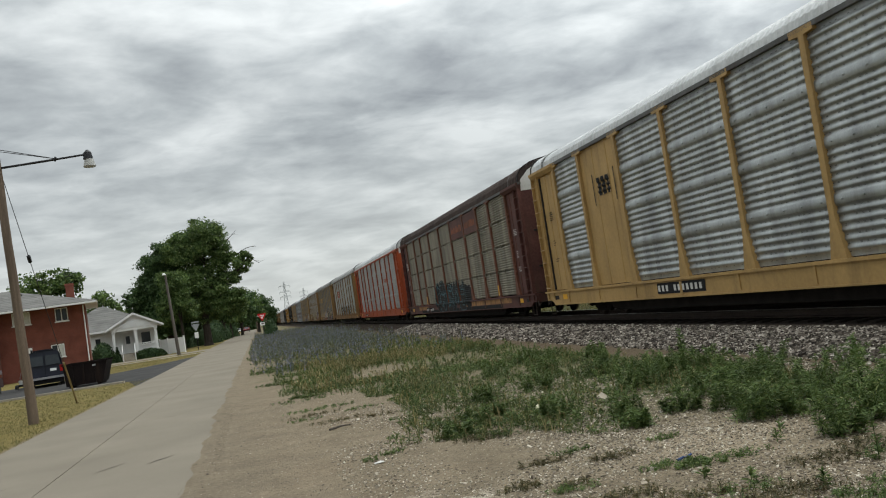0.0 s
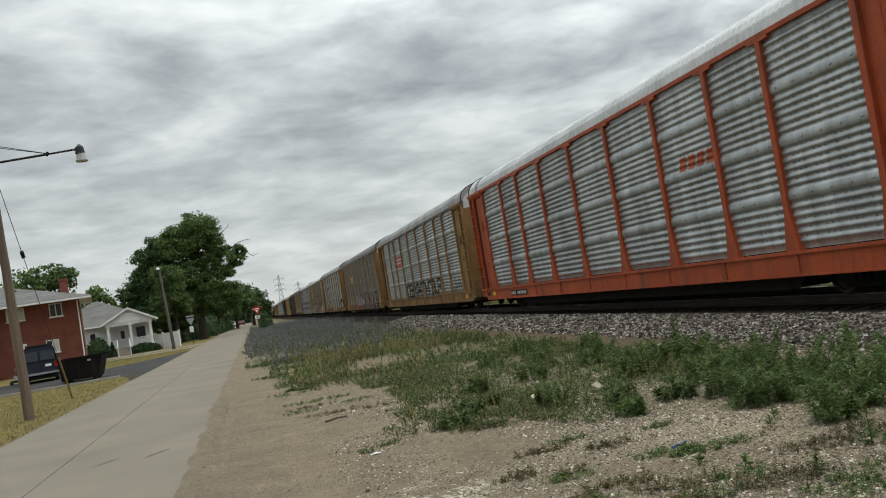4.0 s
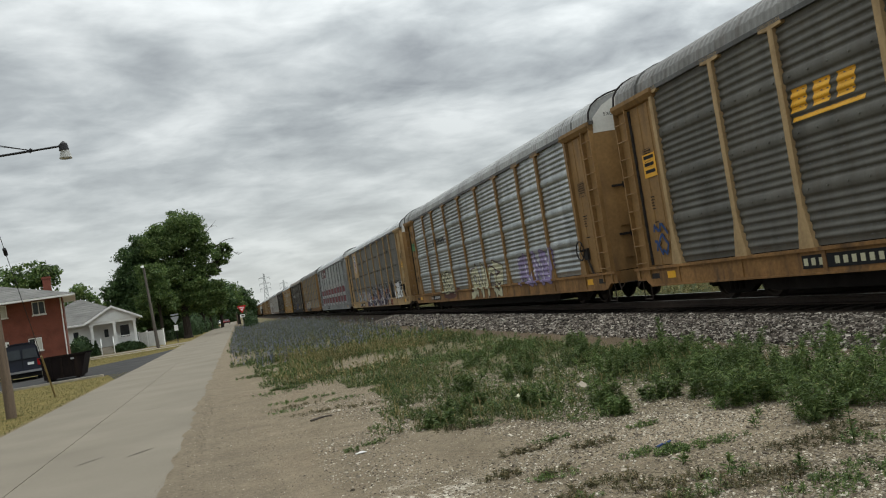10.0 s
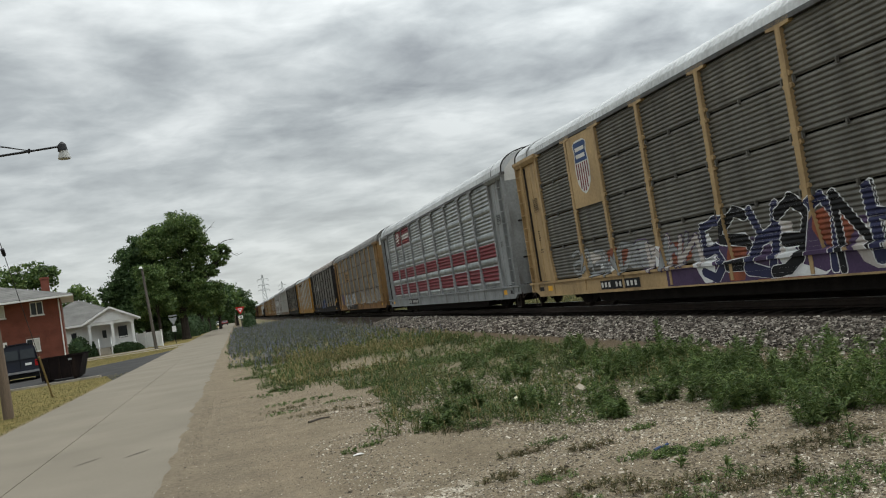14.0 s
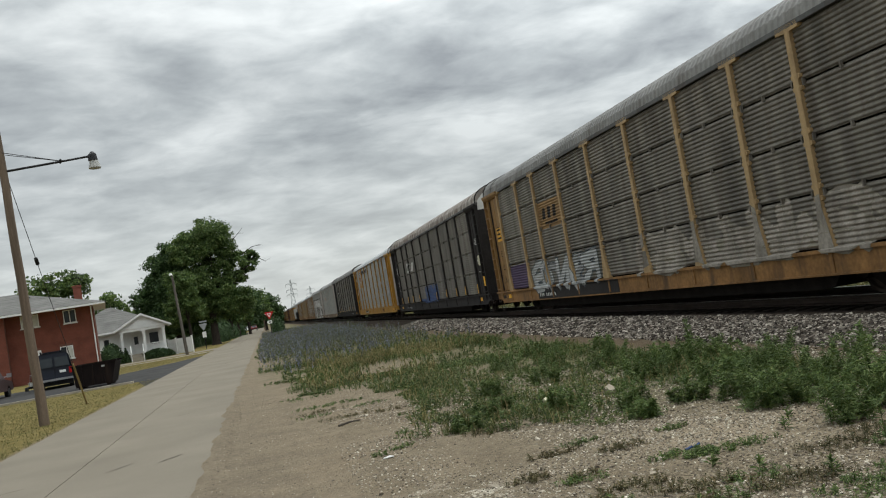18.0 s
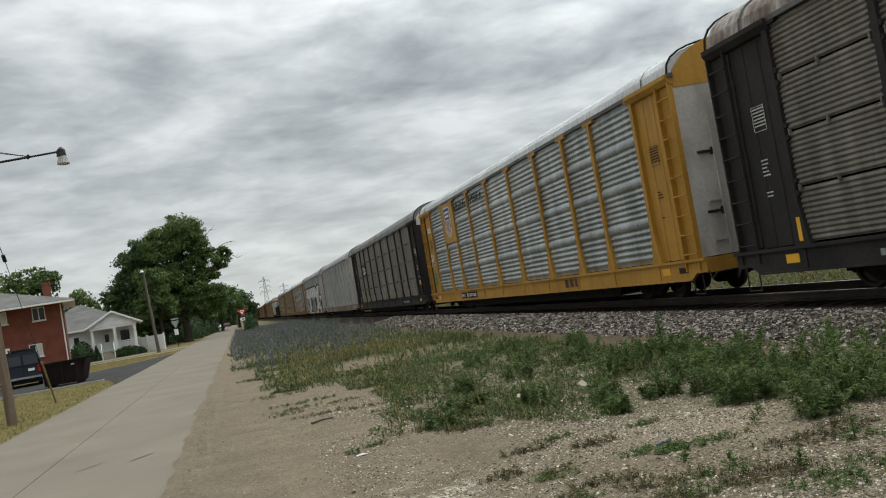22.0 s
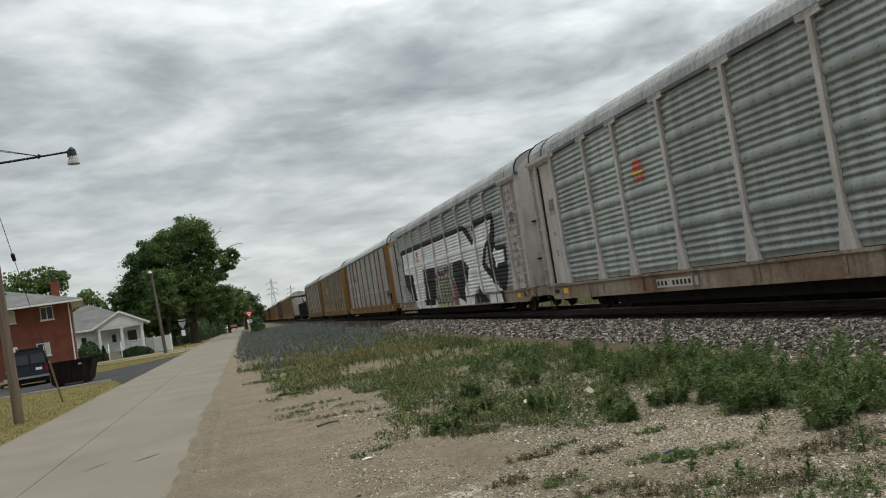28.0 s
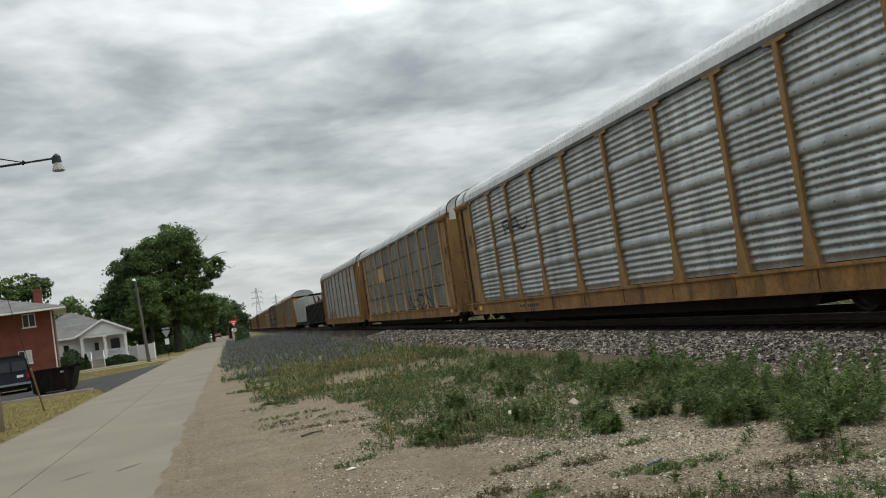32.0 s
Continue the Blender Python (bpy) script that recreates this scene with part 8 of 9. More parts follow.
def yard():
    bm = bmesh.new()
    vs = [bm.verts.new((x, y, 0.012)) for x, y in ((-5.0, 36.5), (-6.0, 42.0), (-30, 42.0), (-30, 57.5), (-9.2, 58.0), (-6.6, 64.0), (-5.0, 70.0))]
    bm.faces.new(vs)
    solid("driveway", bm, ASPHALT, "faded dark asphalt driveway beside the brick house", "driveway", kind="structure")
    bm = bmesh.new()
    box(bm, -14.5, -6.2, 41.75, 42.0, 0, 0.09)
    solid("drive_kerb", bm, KERB, "low concrete edging along the driveway", "kerb", kind="structure")
    bm = bmesh.new()
    box(bm, -30, -5.0, 78.6, 80.0, -0.03, 0.03)
    solid("pavement", bm, KERB, "narrow concrete footpath crossing the lawn", "pavement", kind="structure")
    bm = bmesh.new()
    box(bm, -30, -4.95, 84.5, 91.0, -0.03, 0.016)
    solid("side_street", bm, CONCRETE, "concrete side street meeting the road", "road", kind="structure")
    # fence
    f = thing("vinyl_fence", "white vinyl privacy fence beside the porch house", "fence")
    p, q = Vector((-10.3, 96.6, 0)), Vector((-7.65, 94.0, 0))
    d = (q - p) / 3
    ang = math.degrees(math.atan2(d.y, d.x))
    for i in range(4):
        bm = bmesh.new()
        box(bm, -0.065, 0.065, -0.065, 0.065, 0, 1.68)
        box(bm, -0.085, 0.085, -0.085, 0.085, 1.68, 1.72)
        part("post", bm, TRIMW, f).matrix_basis = pose(*(p + d * i), 0, 0, ang)
    for i in range(3):
        bm = bmesh.new()
        w = d.length - 0.14
        n = 7
        box(bm, 0.07, 0.07 + w, -0.035, 0.035, 1.5, 1.6)
        top = part("top_rail", bm, TRIMW, f)
        top.matrix_basis = pose(*(p + d * i), 0, 0, ang)
        bm = bmesh.new()
        box(bm, 0.07, 0.07 + w, -0.035, 0.035, 0.05, 0.12)
        part("bottom_rail", bm, TRIMW, f).matrix_basis = pose(*(p + d * i), 0, 0, ang)
        for k in range(n):
            bm = bmesh.new()
            box(bm, 0.07 + w * k / n + 0.004, 0.07 + w * (k + 1) / n - 0.004, -0.02, 0.02, 0.12, 1.5)
            part("board", bm, TRIMW, top)


def bush(name, x, y, rx, ry, h, label, count=900, cone=False):
    rs = np.random.RandomState(int(abs(x * 100)) + 7)
    u = rs.normal(0, 1, (count, 3))
    u /= np.linalg.norm(u, axis=1)[:, None]
    u[:, 2] = np.abs(u[:, 2])
    r = rs.uniform(0.8, 1.03, count)
    shrink = (1 - 0.75 * u[:, 2]) if cone else 1.0
    c = np.stack([x + u[:, 0] * rx * r * shrink, y + u[:, 1] * ry * r * shrink, np.maximum(0.05, u[:, 2] * h * r)], 1)
    d1, d2 = rs.normal(0, 1, (count, 3)), rs.normal(0, 1, (count, 3))
    s = 0.10
    d1 *= s / np.linalg.norm(d1, axis=1)[:, None]
    d2 *= s / np.linalg.norm(d2, axis=1)[:, None]
    v = np.stack([c - d1, c + d2, c + d1, c - d2], 1).reshape(-1, 3)
    v[:, 2] = np.maximum(v[:, 2], 0.0)
    holder = thing(name, label, "shrub")
    ob = new("foliage", sheet("foliage", v.tolist(), np.arange(count * 4).reshape(-1, 4).tolist(), [HEDGE]))
    ob.parent = holder
    bm = bmesh.new()
    bmesh.ops.create_icosphere(bm, subdivisions=3, radius=1.0)
    for vert in bm.verts:
        k = (1 - 0.7 * max(0, vert.co.z)) if cone else 1.0
        vert.co = Vector((x + vert.co.x * rx * 0.86 * k, y + vert.co.y * ry * 0.86 * k, max(0, vert.co.z * h * 0.88)))
    part("inner_growth", bm, HEDGE, holder)


def vehicle_wheel(parent, x, y, r=0.36, w=0.22):
    bm = bmesh.new()
    tube(bm, (x - w / 2, y, r), (x + w / 2, y, r), r, n=20)
    wh = part("wheel", bm, TYRE, parent)
    bm = bmesh.new()
    for s in (-1, 1):
        tube(bm, (x + s * (w / 2 - 0.02), y, r), (x + s * (w / 2 + 0.012), y, r), r * 0.6, n=16)
    part("rim", bm, BUMPER, wh)


def van():
    """A full-size passenger van, its rear to the road."""
    v = thing("van", "dark navy passenger van parked by the brick house", "van")
    x0, x1, y0 = -12.72, -10.85, 52.4
    w = x1 - x0
    bm = bmesh.new()
    half = w / 2
    xc = (x0 + x1) / 2
    # cross-section (half width by height), lofted along y
    section = [(half * 0.95, 0.40), (half, 0.55), (half, 1.10), (half * 0.97, 1.25), (half * 0.88, 1.80), (half * 0.78, 1.97), (half * 0.45, 2.05), (0, 2.06)]
    ring0 = [(xc + s * a, z) for s, seq in ((1, section), (-1, section[::-1][1:])) for a, z in seq]
    rows = []
    for y, sx, top, slope in ((0.06, 0.97, 1.0, 0), (0.0, 1.0, 1.0, 0), (0.15, 1.0, 1.0, 0), (3.7, 1.0, 1.0, 0), (4.3, 1.0, 0.80, 0), (5.3, 0.97, 0.52, 0), (5.5, 0.9, 0.42, 0)):
        row = []
        for x, z in ring0:
            zz = z if z < 1.0 else 1.0 + (z - 1.0) * max(0.02, (top - 0.45) / 0.55)
            lean = 0.16 * max(0, (z - 1.1)) if y < 0.2 else 0
            row.append(bm.verts.new((xc + (x - xc) * sx, y0 + y + lean, zz)))
        rows.append(row)
    for a, b in zip(rows, rows[1:]):
        for k in range(len(a)):
            j = (k + 1) % len(a)
            bm.faces.new((a[k], a[j], b[j], b[k]))
    bm.faces.new(rows[0]); bm.faces.new(rows[-1][::-1])
    part("body", bm, NAVY, v)
    for s in (-1, 1):
        bm = bmesh.new()
        xa, xb = xc + s * 0.06, xc + s * 0.80
        lo, hi = min(xa, xb), max(xa, xb)
        vs = [bm.verts.new(p) for p in ((lo, y0 + 0.015, 1.22), (hi, y0 + 0.015, 1.22), (hi - 0.06 * (s > 0), y0 + 0.095, 1.74), (lo + 0.06 * (s < 0), y0 + 0.095, 1.74))]
        wt = [bm.verts.new(q.co + Vector((0, 0.05, 0))) for q in vs]
        bm.faces.new(vs); bm.faces.new(wt[::-1])
        for k in range(4):
            j = (k + 1) % 4
            bm.faces.new((vs[j], vs[k], wt[k], wt[j]))
        part("rear_window", bm, GLASS, v, "pale reflecting rear window")
        bm = bmesh.new()
        box(bm, xc + s * 0.80 - 0.06, xc + s * 0.80 + 0.10, y0 - 0.015, y0 + 0.05, 0.78, 1.12)
        part("tail_lamp", bm, TAILRED, v)
    bm = bmesh.new()
    box(bm, x0 - 0.02, x1 + 0.02, y0 - 0.14, y0 + 0.05, 0.46, 0.57)
    part("bumper", bm, BUMPER, v, "chrome rear bumper")
    bm = bmesh.new()
    box(bm, x0 + 0.08, x1 - 0.08, y0 + 0.1, y0 + 5.2, 0.2, 0.46)
    part("underbody", bm, TYRE, v, "black underbody")
    bm = bmesh.new()
    box(bm, xc + 0.25, xc + 0.57, y0 - 0.02, y0 + 0.01, 0.86, 1.0)
    part("number_plate", bm, TRIMW, v)
    bm = bmesh.new()
    box(bm, xc - 0.014, xc + 0.014, y0 - 0.012, y0 + 0.02, 0.65, 1.2)
    part("door_seam", bm, INK, v)
    bm = bmesh.new()
    box(bm, xc - 0.5, xc + 0.5, y0 + 0.1, y0 + 0.4, 2.04, 2.09)
    part("roof_spoiler", bm, NAVY, v)
    for x in (x0 + 0.14, x1 - 0.14):
        for y in (y0 + 1.0, y0 + 4.4):
            vehicle_wheel(v, x, y)
    for s in (-1, 1):
        bm = bmesh.new()
        tube(bm, (xc + s * 0.62, y0 + 0.5, 2.14), (xc + s * 0.62, y0 + 3.4, 2.14), 0.022, n=6)
        for y in (0.6, 2.0, 3.3):
            tube(bm, (xc + s * 0.62, y0 + y, 2.0), (xc + s * 0.62, y0 + y, 2.14), 0.02, n=6)
        part("roof_rail", bm, DARKMETAL, v)
    turn = Vector((xc, y0, 0))
    v.matrix_basis = Matrix.Translation(turn) @ Matrix.Rotation(radians(12), 4, "Z") @ Matrix.Translation(-turn)


def small_car(name, label, x, y, mat, length=4.5, width=1.75, height=1.45, turn=0):
    c = thing(name, label, "car", pose(x, y, 0, 0, 0, turn))
    bm = bmesh.new()
    h, w, l = height, width / 2, length / 2
    side = [(-l, 0.35), (-l, 0.78), (-l + 0.15, 0.92), (-l * 0.72, 0.98), (-l * 0.48, h), (l * 0.12, h), (l * 0.42, 0.98), (l * 0.92, 0.85), (l, 0.70), (l, 0.35)]
    prism(bm, side, -w, w)
    for v in bm.verts:
        if v.co.z > 1.0:
            v.co.x *= 0.82
    part("body", bm, mat, c)
    bm = bmesh.new()
    vs = [bm.verts.new(p) for p in ((-w * 0.72, -l * 0.715, 1.0), (w * 0.72, -l * 0.715, 1.0), (w * 0.62, -l * 0.5, h - 0.06), (-w * 0.62, -l * 0.5, h - 0.06))]
    wt = [bm.verts.new(v.co + Vector((0, -0.012, 0.012))) for v in vs]
    bm.faces.new(wt)
    bm.faces.new(vs[::-1])
    for k in range(4):
        bm.faces.new((vs[k], vs[(k + 1) % 4], wt[(k + 1) % 4], wt[k]))
    part("rear_window", bm, GLASS, c)
    for s in (-1, 1):
        bm = bmesh.new()
        box(bm, s * w * 0.8 - 0.14, s * w * 0.8 + 0.14, -l - 0.015, -l + 0.03, 0.66, 0.8)
        part("tail_lamp", bm, TAILRED, c)
        for y2 in (-l * 0.62, l * 0.62):
            vehicle_wheel(c, s * (w - 0.1), y2, 0.31, 0.2)
    bm = bmesh.new()
    box(bm, -w, w, -l - 0.06, -l + 0.05, 0.36, 0.55)
    part("bumper", bm, DARKMETAL, c)
    return c


def suv():
    c = small_car("suv", "maroon-grey sport utility car parked on the driveway", -15.3, 51.5, MAROON, 4.7, 1.85, 1.75)
    bm = bmesh.new()
    tube(bm, (0.86, 0.9, 1.12), (1.12, 0.9, 1.16), 0.03, n=6)
    box(bm, 1.05, 1.30, 0.86, 0.93, 1.08, 1.30)
    part("door_mirror", bm, BUMPER, c, "large bright door mirror")


def mower():
    m = thing("lawn_mower", "small push mower standing by the house wall", "mower", pose(-14.0, 56.2, 0, 0, 0, 25))
    bm = bmesh.new()
    box(bm, -0.27, 0.27, -0.35, 0.35, 0.14, 0.26)
    part("deck", bm, INK, m)
    bm = bmesh.new()
    tube(bm, (0, 0, 0.26), (0, 0, 0.48), 0.14, n=12)
    part("engine", bm, WHITE, m)
    for x in (-0.3, 0.3):
        for y in (-0.28, 0.28):
            bm = bmesh.new()
            tube(bm, (x - 0.03, y, 0.12), (x + 0.03, y, 0.12), 0.12, n=12)
            part("wheel", bm, TYRE, m)
    bm = bmesh.new()
    for x in (-0.2, 0.2):
        tube(bm, (x, -0.3, 0.25), (x, -1.0, 0.95), 0.014, n=6)
    tube(bm, (-0.2, -1.0, 0.95), (0.2, -1.0, 0.95), 0.016, n=6)
    part("handle", bm, BUMPER, m)


def dumpster():
    d = thing("dumpster", "dark brown steel rubbish skip with flared ends", "dumpster")
    y0, y1, z0, z1 = 45.0, 46.7, 0.1, 1.10
    bm = bmesh.new()
    t = 0.05
    o = [(-9.28, z0), (-7.62, z0), (-7.34, z1), (-9.36, z1)]
    for ya, yb in ((y0, y0 + t), (y1 - t, y1)):
        a = [bm.verts.new((x, ya, z)) for x, z in o]
        b = [bm.verts.new((x, yb, z)) for x, z in o]
        bm.faces.new(a); bm.faces.new(b[::-1])
        for k in range(4):
            j = (k + 1) % 4
            bm.faces.new((a[j], a[k], b[k], b[j]))
    for (xa, za), (xb, zb) in ((o[1], o[2]), (o[0], o[3]), (o[0], o[1])):
        vs = [bm.verts.new(p) for p in ((xa, y0 + t, za), (xb, y0 + t, zb), (xb, y1 - t, zb), (xa, y1 - t, za))]
        off = Vector((-t if xa > -8 else t, 0, 0)) if za != zb else Vector((0, 0, t))
        wt = [bm.verts.new(v.co + off) for v in vs]
        bm.faces.new(vs); bm.faces.new(wt[::-1])
        for k in range(4):
            j = (k + 1) % 4
            bm.faces.new((vs[j], vs[k], wt[k], wt[j]))
    part("body", bm, RUSTBIN, d)
    for y in (y0, y1):
        bm = bmesh.new()
        box(bm, -9.42, -7.28, y - 0.05, y + 0.05, z1, z1 + 0.07)
        part("rim", bm, RUSTBIN, d)
    for x in (-8.95, -8.45, -7.95):
        bm = bmesh.new()
        box(bm, x - 0.04, x + 0.04, y0 - 0.05, y0, z0, z1)
        part("rib", bm, RUSTBIN, d)
    bm = bmesh.new()
    box(bm, -8.0, -7.86, y0 - 0.09, y0, 0.92, 1.0)
    part("lifting_lug", bm, BUMPER, d)
    for x in (-9.1, -7.8):
        bm = bmesh.new()
        box(bm, x - 0.08, x + 0.08, y0 + 0.1, y1 - 0.1, 0.0, 0.12)
        part("skid", bm, RUSTBIN, d)


# ---------------------------------------------------------------- poles, signs, pylons
def lamp_pole():
    p = thing("street_lamp", "weathered wooden pole with a bracketed street lamp", "street lamp")
    bx, by = -6.02, 24.84
    bm = bmesh.new()
    rings = []
    for i in range(13):
        f = i / 12
        r = 0.135 - 0.045 * f
        wob = 0.008 * math.sin(i * 1.7)
        rings.append([bm.verts.new((bx - 0.18 * f + wob + math.cos(k * math.tau / 14) * r, by + math.sin(k * math.tau / 14) * r, 9.4 * f)) for k in range(14)])
    for a, b in zip(rings, rings[1:]):
        for k in range(14):
            bm.faces.new((a[k], a[(k + 1) % 14], b[(k + 1) % 14], b[k]))
    bm.faces.new(rings[-1])
    part("pole", bm, WOODPOLE, p, smooth=True)
    bm = bmesh.new()
    ax = bx - 0.05
    tube(bm, (ax, by, 6.80), (-4.7, by, 6.88), 0.032, n=8)
    tube(bm, (-4.7, by, 6.88), (-3.95, by, 6.93), 0.028, n=8)
    tube(bm, (-4.74, by, 6.85), (-4.66, by, 6.93), 0.05, n=8)
    part("bracket_arm", bm, DARKMETAL, p)
    bm = bmesh.new()
    tube(bm, (-4.7, by, 6.9), (bx - 0.1, by, 7.26), 0.010, n=5)
    tube(bm, (-4.7, by - 0.02, 6.9), (bx - 0.1, by - 0.06, 7.30), 0.010, n=5)
    part("stay_wire", bm, DARKMETAL, p)
    bm = bmesh.new()
    tube(bm, (-3.87, by, 6.80), (-3.87, by, 6.98), 0.13, 0.10, n=14)
    tube(bm, (-3.87, by, 6.98), (-3.87, by, 7.05), 0.10, 0.03, n=14)
    tube(bm, (-3.99, by, 6.92), (-3.87, by, 6.92), 0.05, n=8)
    head = part("lamp_head", bm, DARKMETAL, p, "dark hooded lamp head")
    bm = bmesh.new()
    tube(bm, (-3.85, by, 6.60), (-3.85, by, 6.80), 0.165, 0.11, n=18)
    tube(bm, (-3.85, by, 6.58), (-3.85, by, 6.60), 0.15, 0.165, n=18)
    part("lamp_glass", bm, LAMPGLASS, head, "pale glass refractor")
    # guy wire with insulator and guard tube
    a, b = Vector((-6.16, by, 7.12)), Vector((-6.22, 31.45, 0.0))
    bm = bmesh.new()
    tube(bm, a, b, 0.010, n=5)
    part("guy_wire", bm, DARKMETAL, p)
    bm = bmesh.new()
    q = a.lerp(b, 0.36)
    tube(bm, q - (b - a).normalized() * 0.11, q + (b - a).normalized() * 0.11, 0.055, n=8)
    part("insulator", bm, INK, p)
    bm = bmesh.new()
    tube(bm, a.lerp(b, 0.80), b, 0.032, n=8)
    part("guy_guard", bm, material("weathered_guard_tube", (0.25, 0.19, 0.09), 0.7, vary=0.25, scale=2, fine=20, bump=0.05), p, "ochre guard on the guy wire")
    # overhead line down the road
    bm = bmesh.new()
    for z, dx in ((8.9, -0.2), (7.9, -0.28)):
        pts = []
        for i in range(15):
            f = i / 14
            pts.append(Vector((-6.2 + dx + (-1.45 - dx) * 0 + (-7.7 + 6.2) * f, by + (83.7 - by) * f * 0 - 60 * f, z - 4 * 0.9 * f * (1 - f))))
        for s, t in zip(pts, pts[1:]):
            tube(bm, s, t, 0.012, n=4, cap=False)
    part("overhead_wire", bm, DARKMETAL, p)


def far_pole():
    p = thing("street_lamp", "slim grey wooden pole with a small pale lamp", "street lamp")
    bm = bmesh.new()
    tube(bm, (-7.41, 83.7, 0), (-7.72, 83.7, 7.4), 0.16, 0.10, n=10)
    part("pole", bm, material("grey_pole_wood", (0.115, 0.102, 0.088), 0.9, vary=0.3, scale=1.6, fine=26, bump=0.3, stretch=(6, 6, 0.35)), p)
    bm = bmesh.new()
    tube(bm, (-7.7, 83.7, 7.2), (-7.75, 83.0, 7.5), 0.03, n=6)
    part("bracket_arm", bm, DARKMETAL, p)
    bm = bmesh.new()
    tube(bm, (-7.75, 83.0, 7.38), (-7.75, 83.0, 7.58), 0.17, 0.09, n=12)
    part("lamp_head", bm, TRIMW, p, "pale lamp head")


def utility_pole(x, y, h, cross):
    p = thing("utility_pole", "distant grey utility pole beside the road", "utility pole")
    bm = bmesh.new()
    tube(bm, (x, y, 0), (x, y, h), 0.17, 0.11, n=8)
    part("pole", bm, WOODPOLE, p)
    if cross:
        bm = bmesh.new()
        box(bm, x - 1.2, x + 1.2, y - 0.06, y + 0.06, h - 0.55, h - 0.42)
        part("crossarm", bm, WOODPOLE, p)


def triangle(bm, x, y, z_top, w, t):
    h = w * 0.87
    v = [(x - w / 2, z_top), (x + w / 2, z_top), (x, z_top - h)]
    # rounded corners
    pts = []
    for i in range(3):
        p, a, b = Vector(v[i]), Vector(v[i - 1]), Vector(v[(i + 1) % 3])
        pts += [p.lerp(a, 0.10), p.lerp((a + b) / 2, 0.045), p.lerp(b, 0.10)]
    a = [bm.verts.new((p.x, y, p.y)) for p in pts]
    b = [bm.verts.new((p.x, y + t, p.y)) for p in pts]
    bm.faces.new(a); bm.faces.new(b[::-1])
    for k in range(len(pts)):
        j = (k + 1) % len(pts)
        bm.faces.new((a[j], a[k], b[k], b[j]))


SIGNRED = material("red_sign_sheeting", (0.55, 0.02, 0.02), 0.45, vary=0.06, scale=3, fine=20, bump=0.0)
SIGNBACK = material("bare_aluminium_sign_back", (0.30, 0.32, 0.32), 0.5, metal=0.4, vary=0.1, scale=3, fine=20, bump=0.02)


def signs():
    s = thing("yield_sign", "red and white triangular yield sign on a steel post", "road sign")
    x, y = 0.40, 91.0
    bm = bmesh.new()
    box(bm, x - 0.035, x + 0.035, y + 0.03, y + 0.09, 0, 2.5)
    part("post", bm, DARKMETAL, s)
    bm = bmesh.new(); triangle(bm, x, y, 2.74, 0.92, 0.02)
    pl = part("plate", bm, SIGNRED, s)
    bm = bmesh.new(); triangle(bm, x, y - 0.006, 2.60, 0.50, 0.004)
    part("white_field", bm, TRIMW, pl)
    bm = bmesh.new()
    box(bm, x - 0.13, x + 0.13, y - 0.008, y - 0.002, 2.44, 2.52)
    part("word_bar", bm, SIGNRED, pl)
    bm = bmesh.new(); box(bm, x - 0.2, x + 0.2, y, y + 0.02, 1.55, 1.86)
    part("small_plate", bm, TRIMW, s, "small white plate under the sign")
    bm = bmesh.new(); box(bm, x - 0.13, x + 0.13, y - 0.006, y, 1.66, 1.76)
    part("bar_mark", bm, INK, s)
    s = thing("yield_sign", "bare grey back of a triangular sign with plates", "road sign")
    x, y = -6.48, 96.0
    bm = bmesh.new(); box(bm, x - 0.035, x + 0.035, y + 0.03, y + 0.09, 0, 3.0)
    part("post", bm, DARKMETAL, s)
    bm = bmesh.new(); triangle(bm, x, y, 2.72, 0.9, 0.02)
    part("plate", bm, SIGNBACK, s)
    bm = bmesh.new(); box(bm, x - 0.4, x + 0.4, y, y + 0.02, 2.84, 3.0)
    part("name_plate", bm, SIGNBACK, s, "narrow street name plate")
    bm = bmesh.new(); box(bm, x - 0.2, x + 0.2, y, y + 0.02, 1.25, 1.85)
    part("small_plate", bm, TRIMW, s, "white plate under the sign")


def pylon(x, y, h, arms):
    p = thing("lattice_pylon", "distant grey steel lattice power pylon", "pylon")
    bm = bmesh.new()
    r = 0.16
    n = 9
    w = lambda f: h * (0.085 * (1 - f) ** 1.4 + 0.012)
    for i in range(n):
        f0, f1 = i / n, (i + 1) / n
        a, b = w(f0), w(f1)
        c0 = [(x + s * a, y + t * a, f0 * h) for s, t in ((-1, -1), (1, -1), (1, 1), (-1, 1))]
        c1 = [(x + s * b, y + t * b, f1 * h) for s, t in ((-1, -1), (1, -1), (1, 1), (-1, 1))]
        for k in range(4):
            j = (k + 1) % 4
            tube(bm, c0[k], c1[k], r, n=4, cap=False)
            tube(bm, c0[k], c1[j], r * 0.6, n=4, cap=False)
            tube(bm, c0[j], c1[k], r * 0.6, n=4, cap=False)
    part("tower", bm, SIGNBACK, p)
    for f in arms:
        bm = bmesh.new()
        l = h * 0.13
        for s in (-1, 1):
            tube(bm, (x, y, h * f), (x + s * l, y, h * f + 0.3), r * 0.8, n=4)
            tube(bm, (x, y, h * (f + 0.045)), (x + s * l, y, h * f + 0.3), r * 0.8, n=4)
            tube(bm, (x + s * l, y, h * f + 0.3), (x + s * l, y, h * f - 1.6), r * 0.7, n=4)
        part("crossarm", bm, SIGNBACK, p)


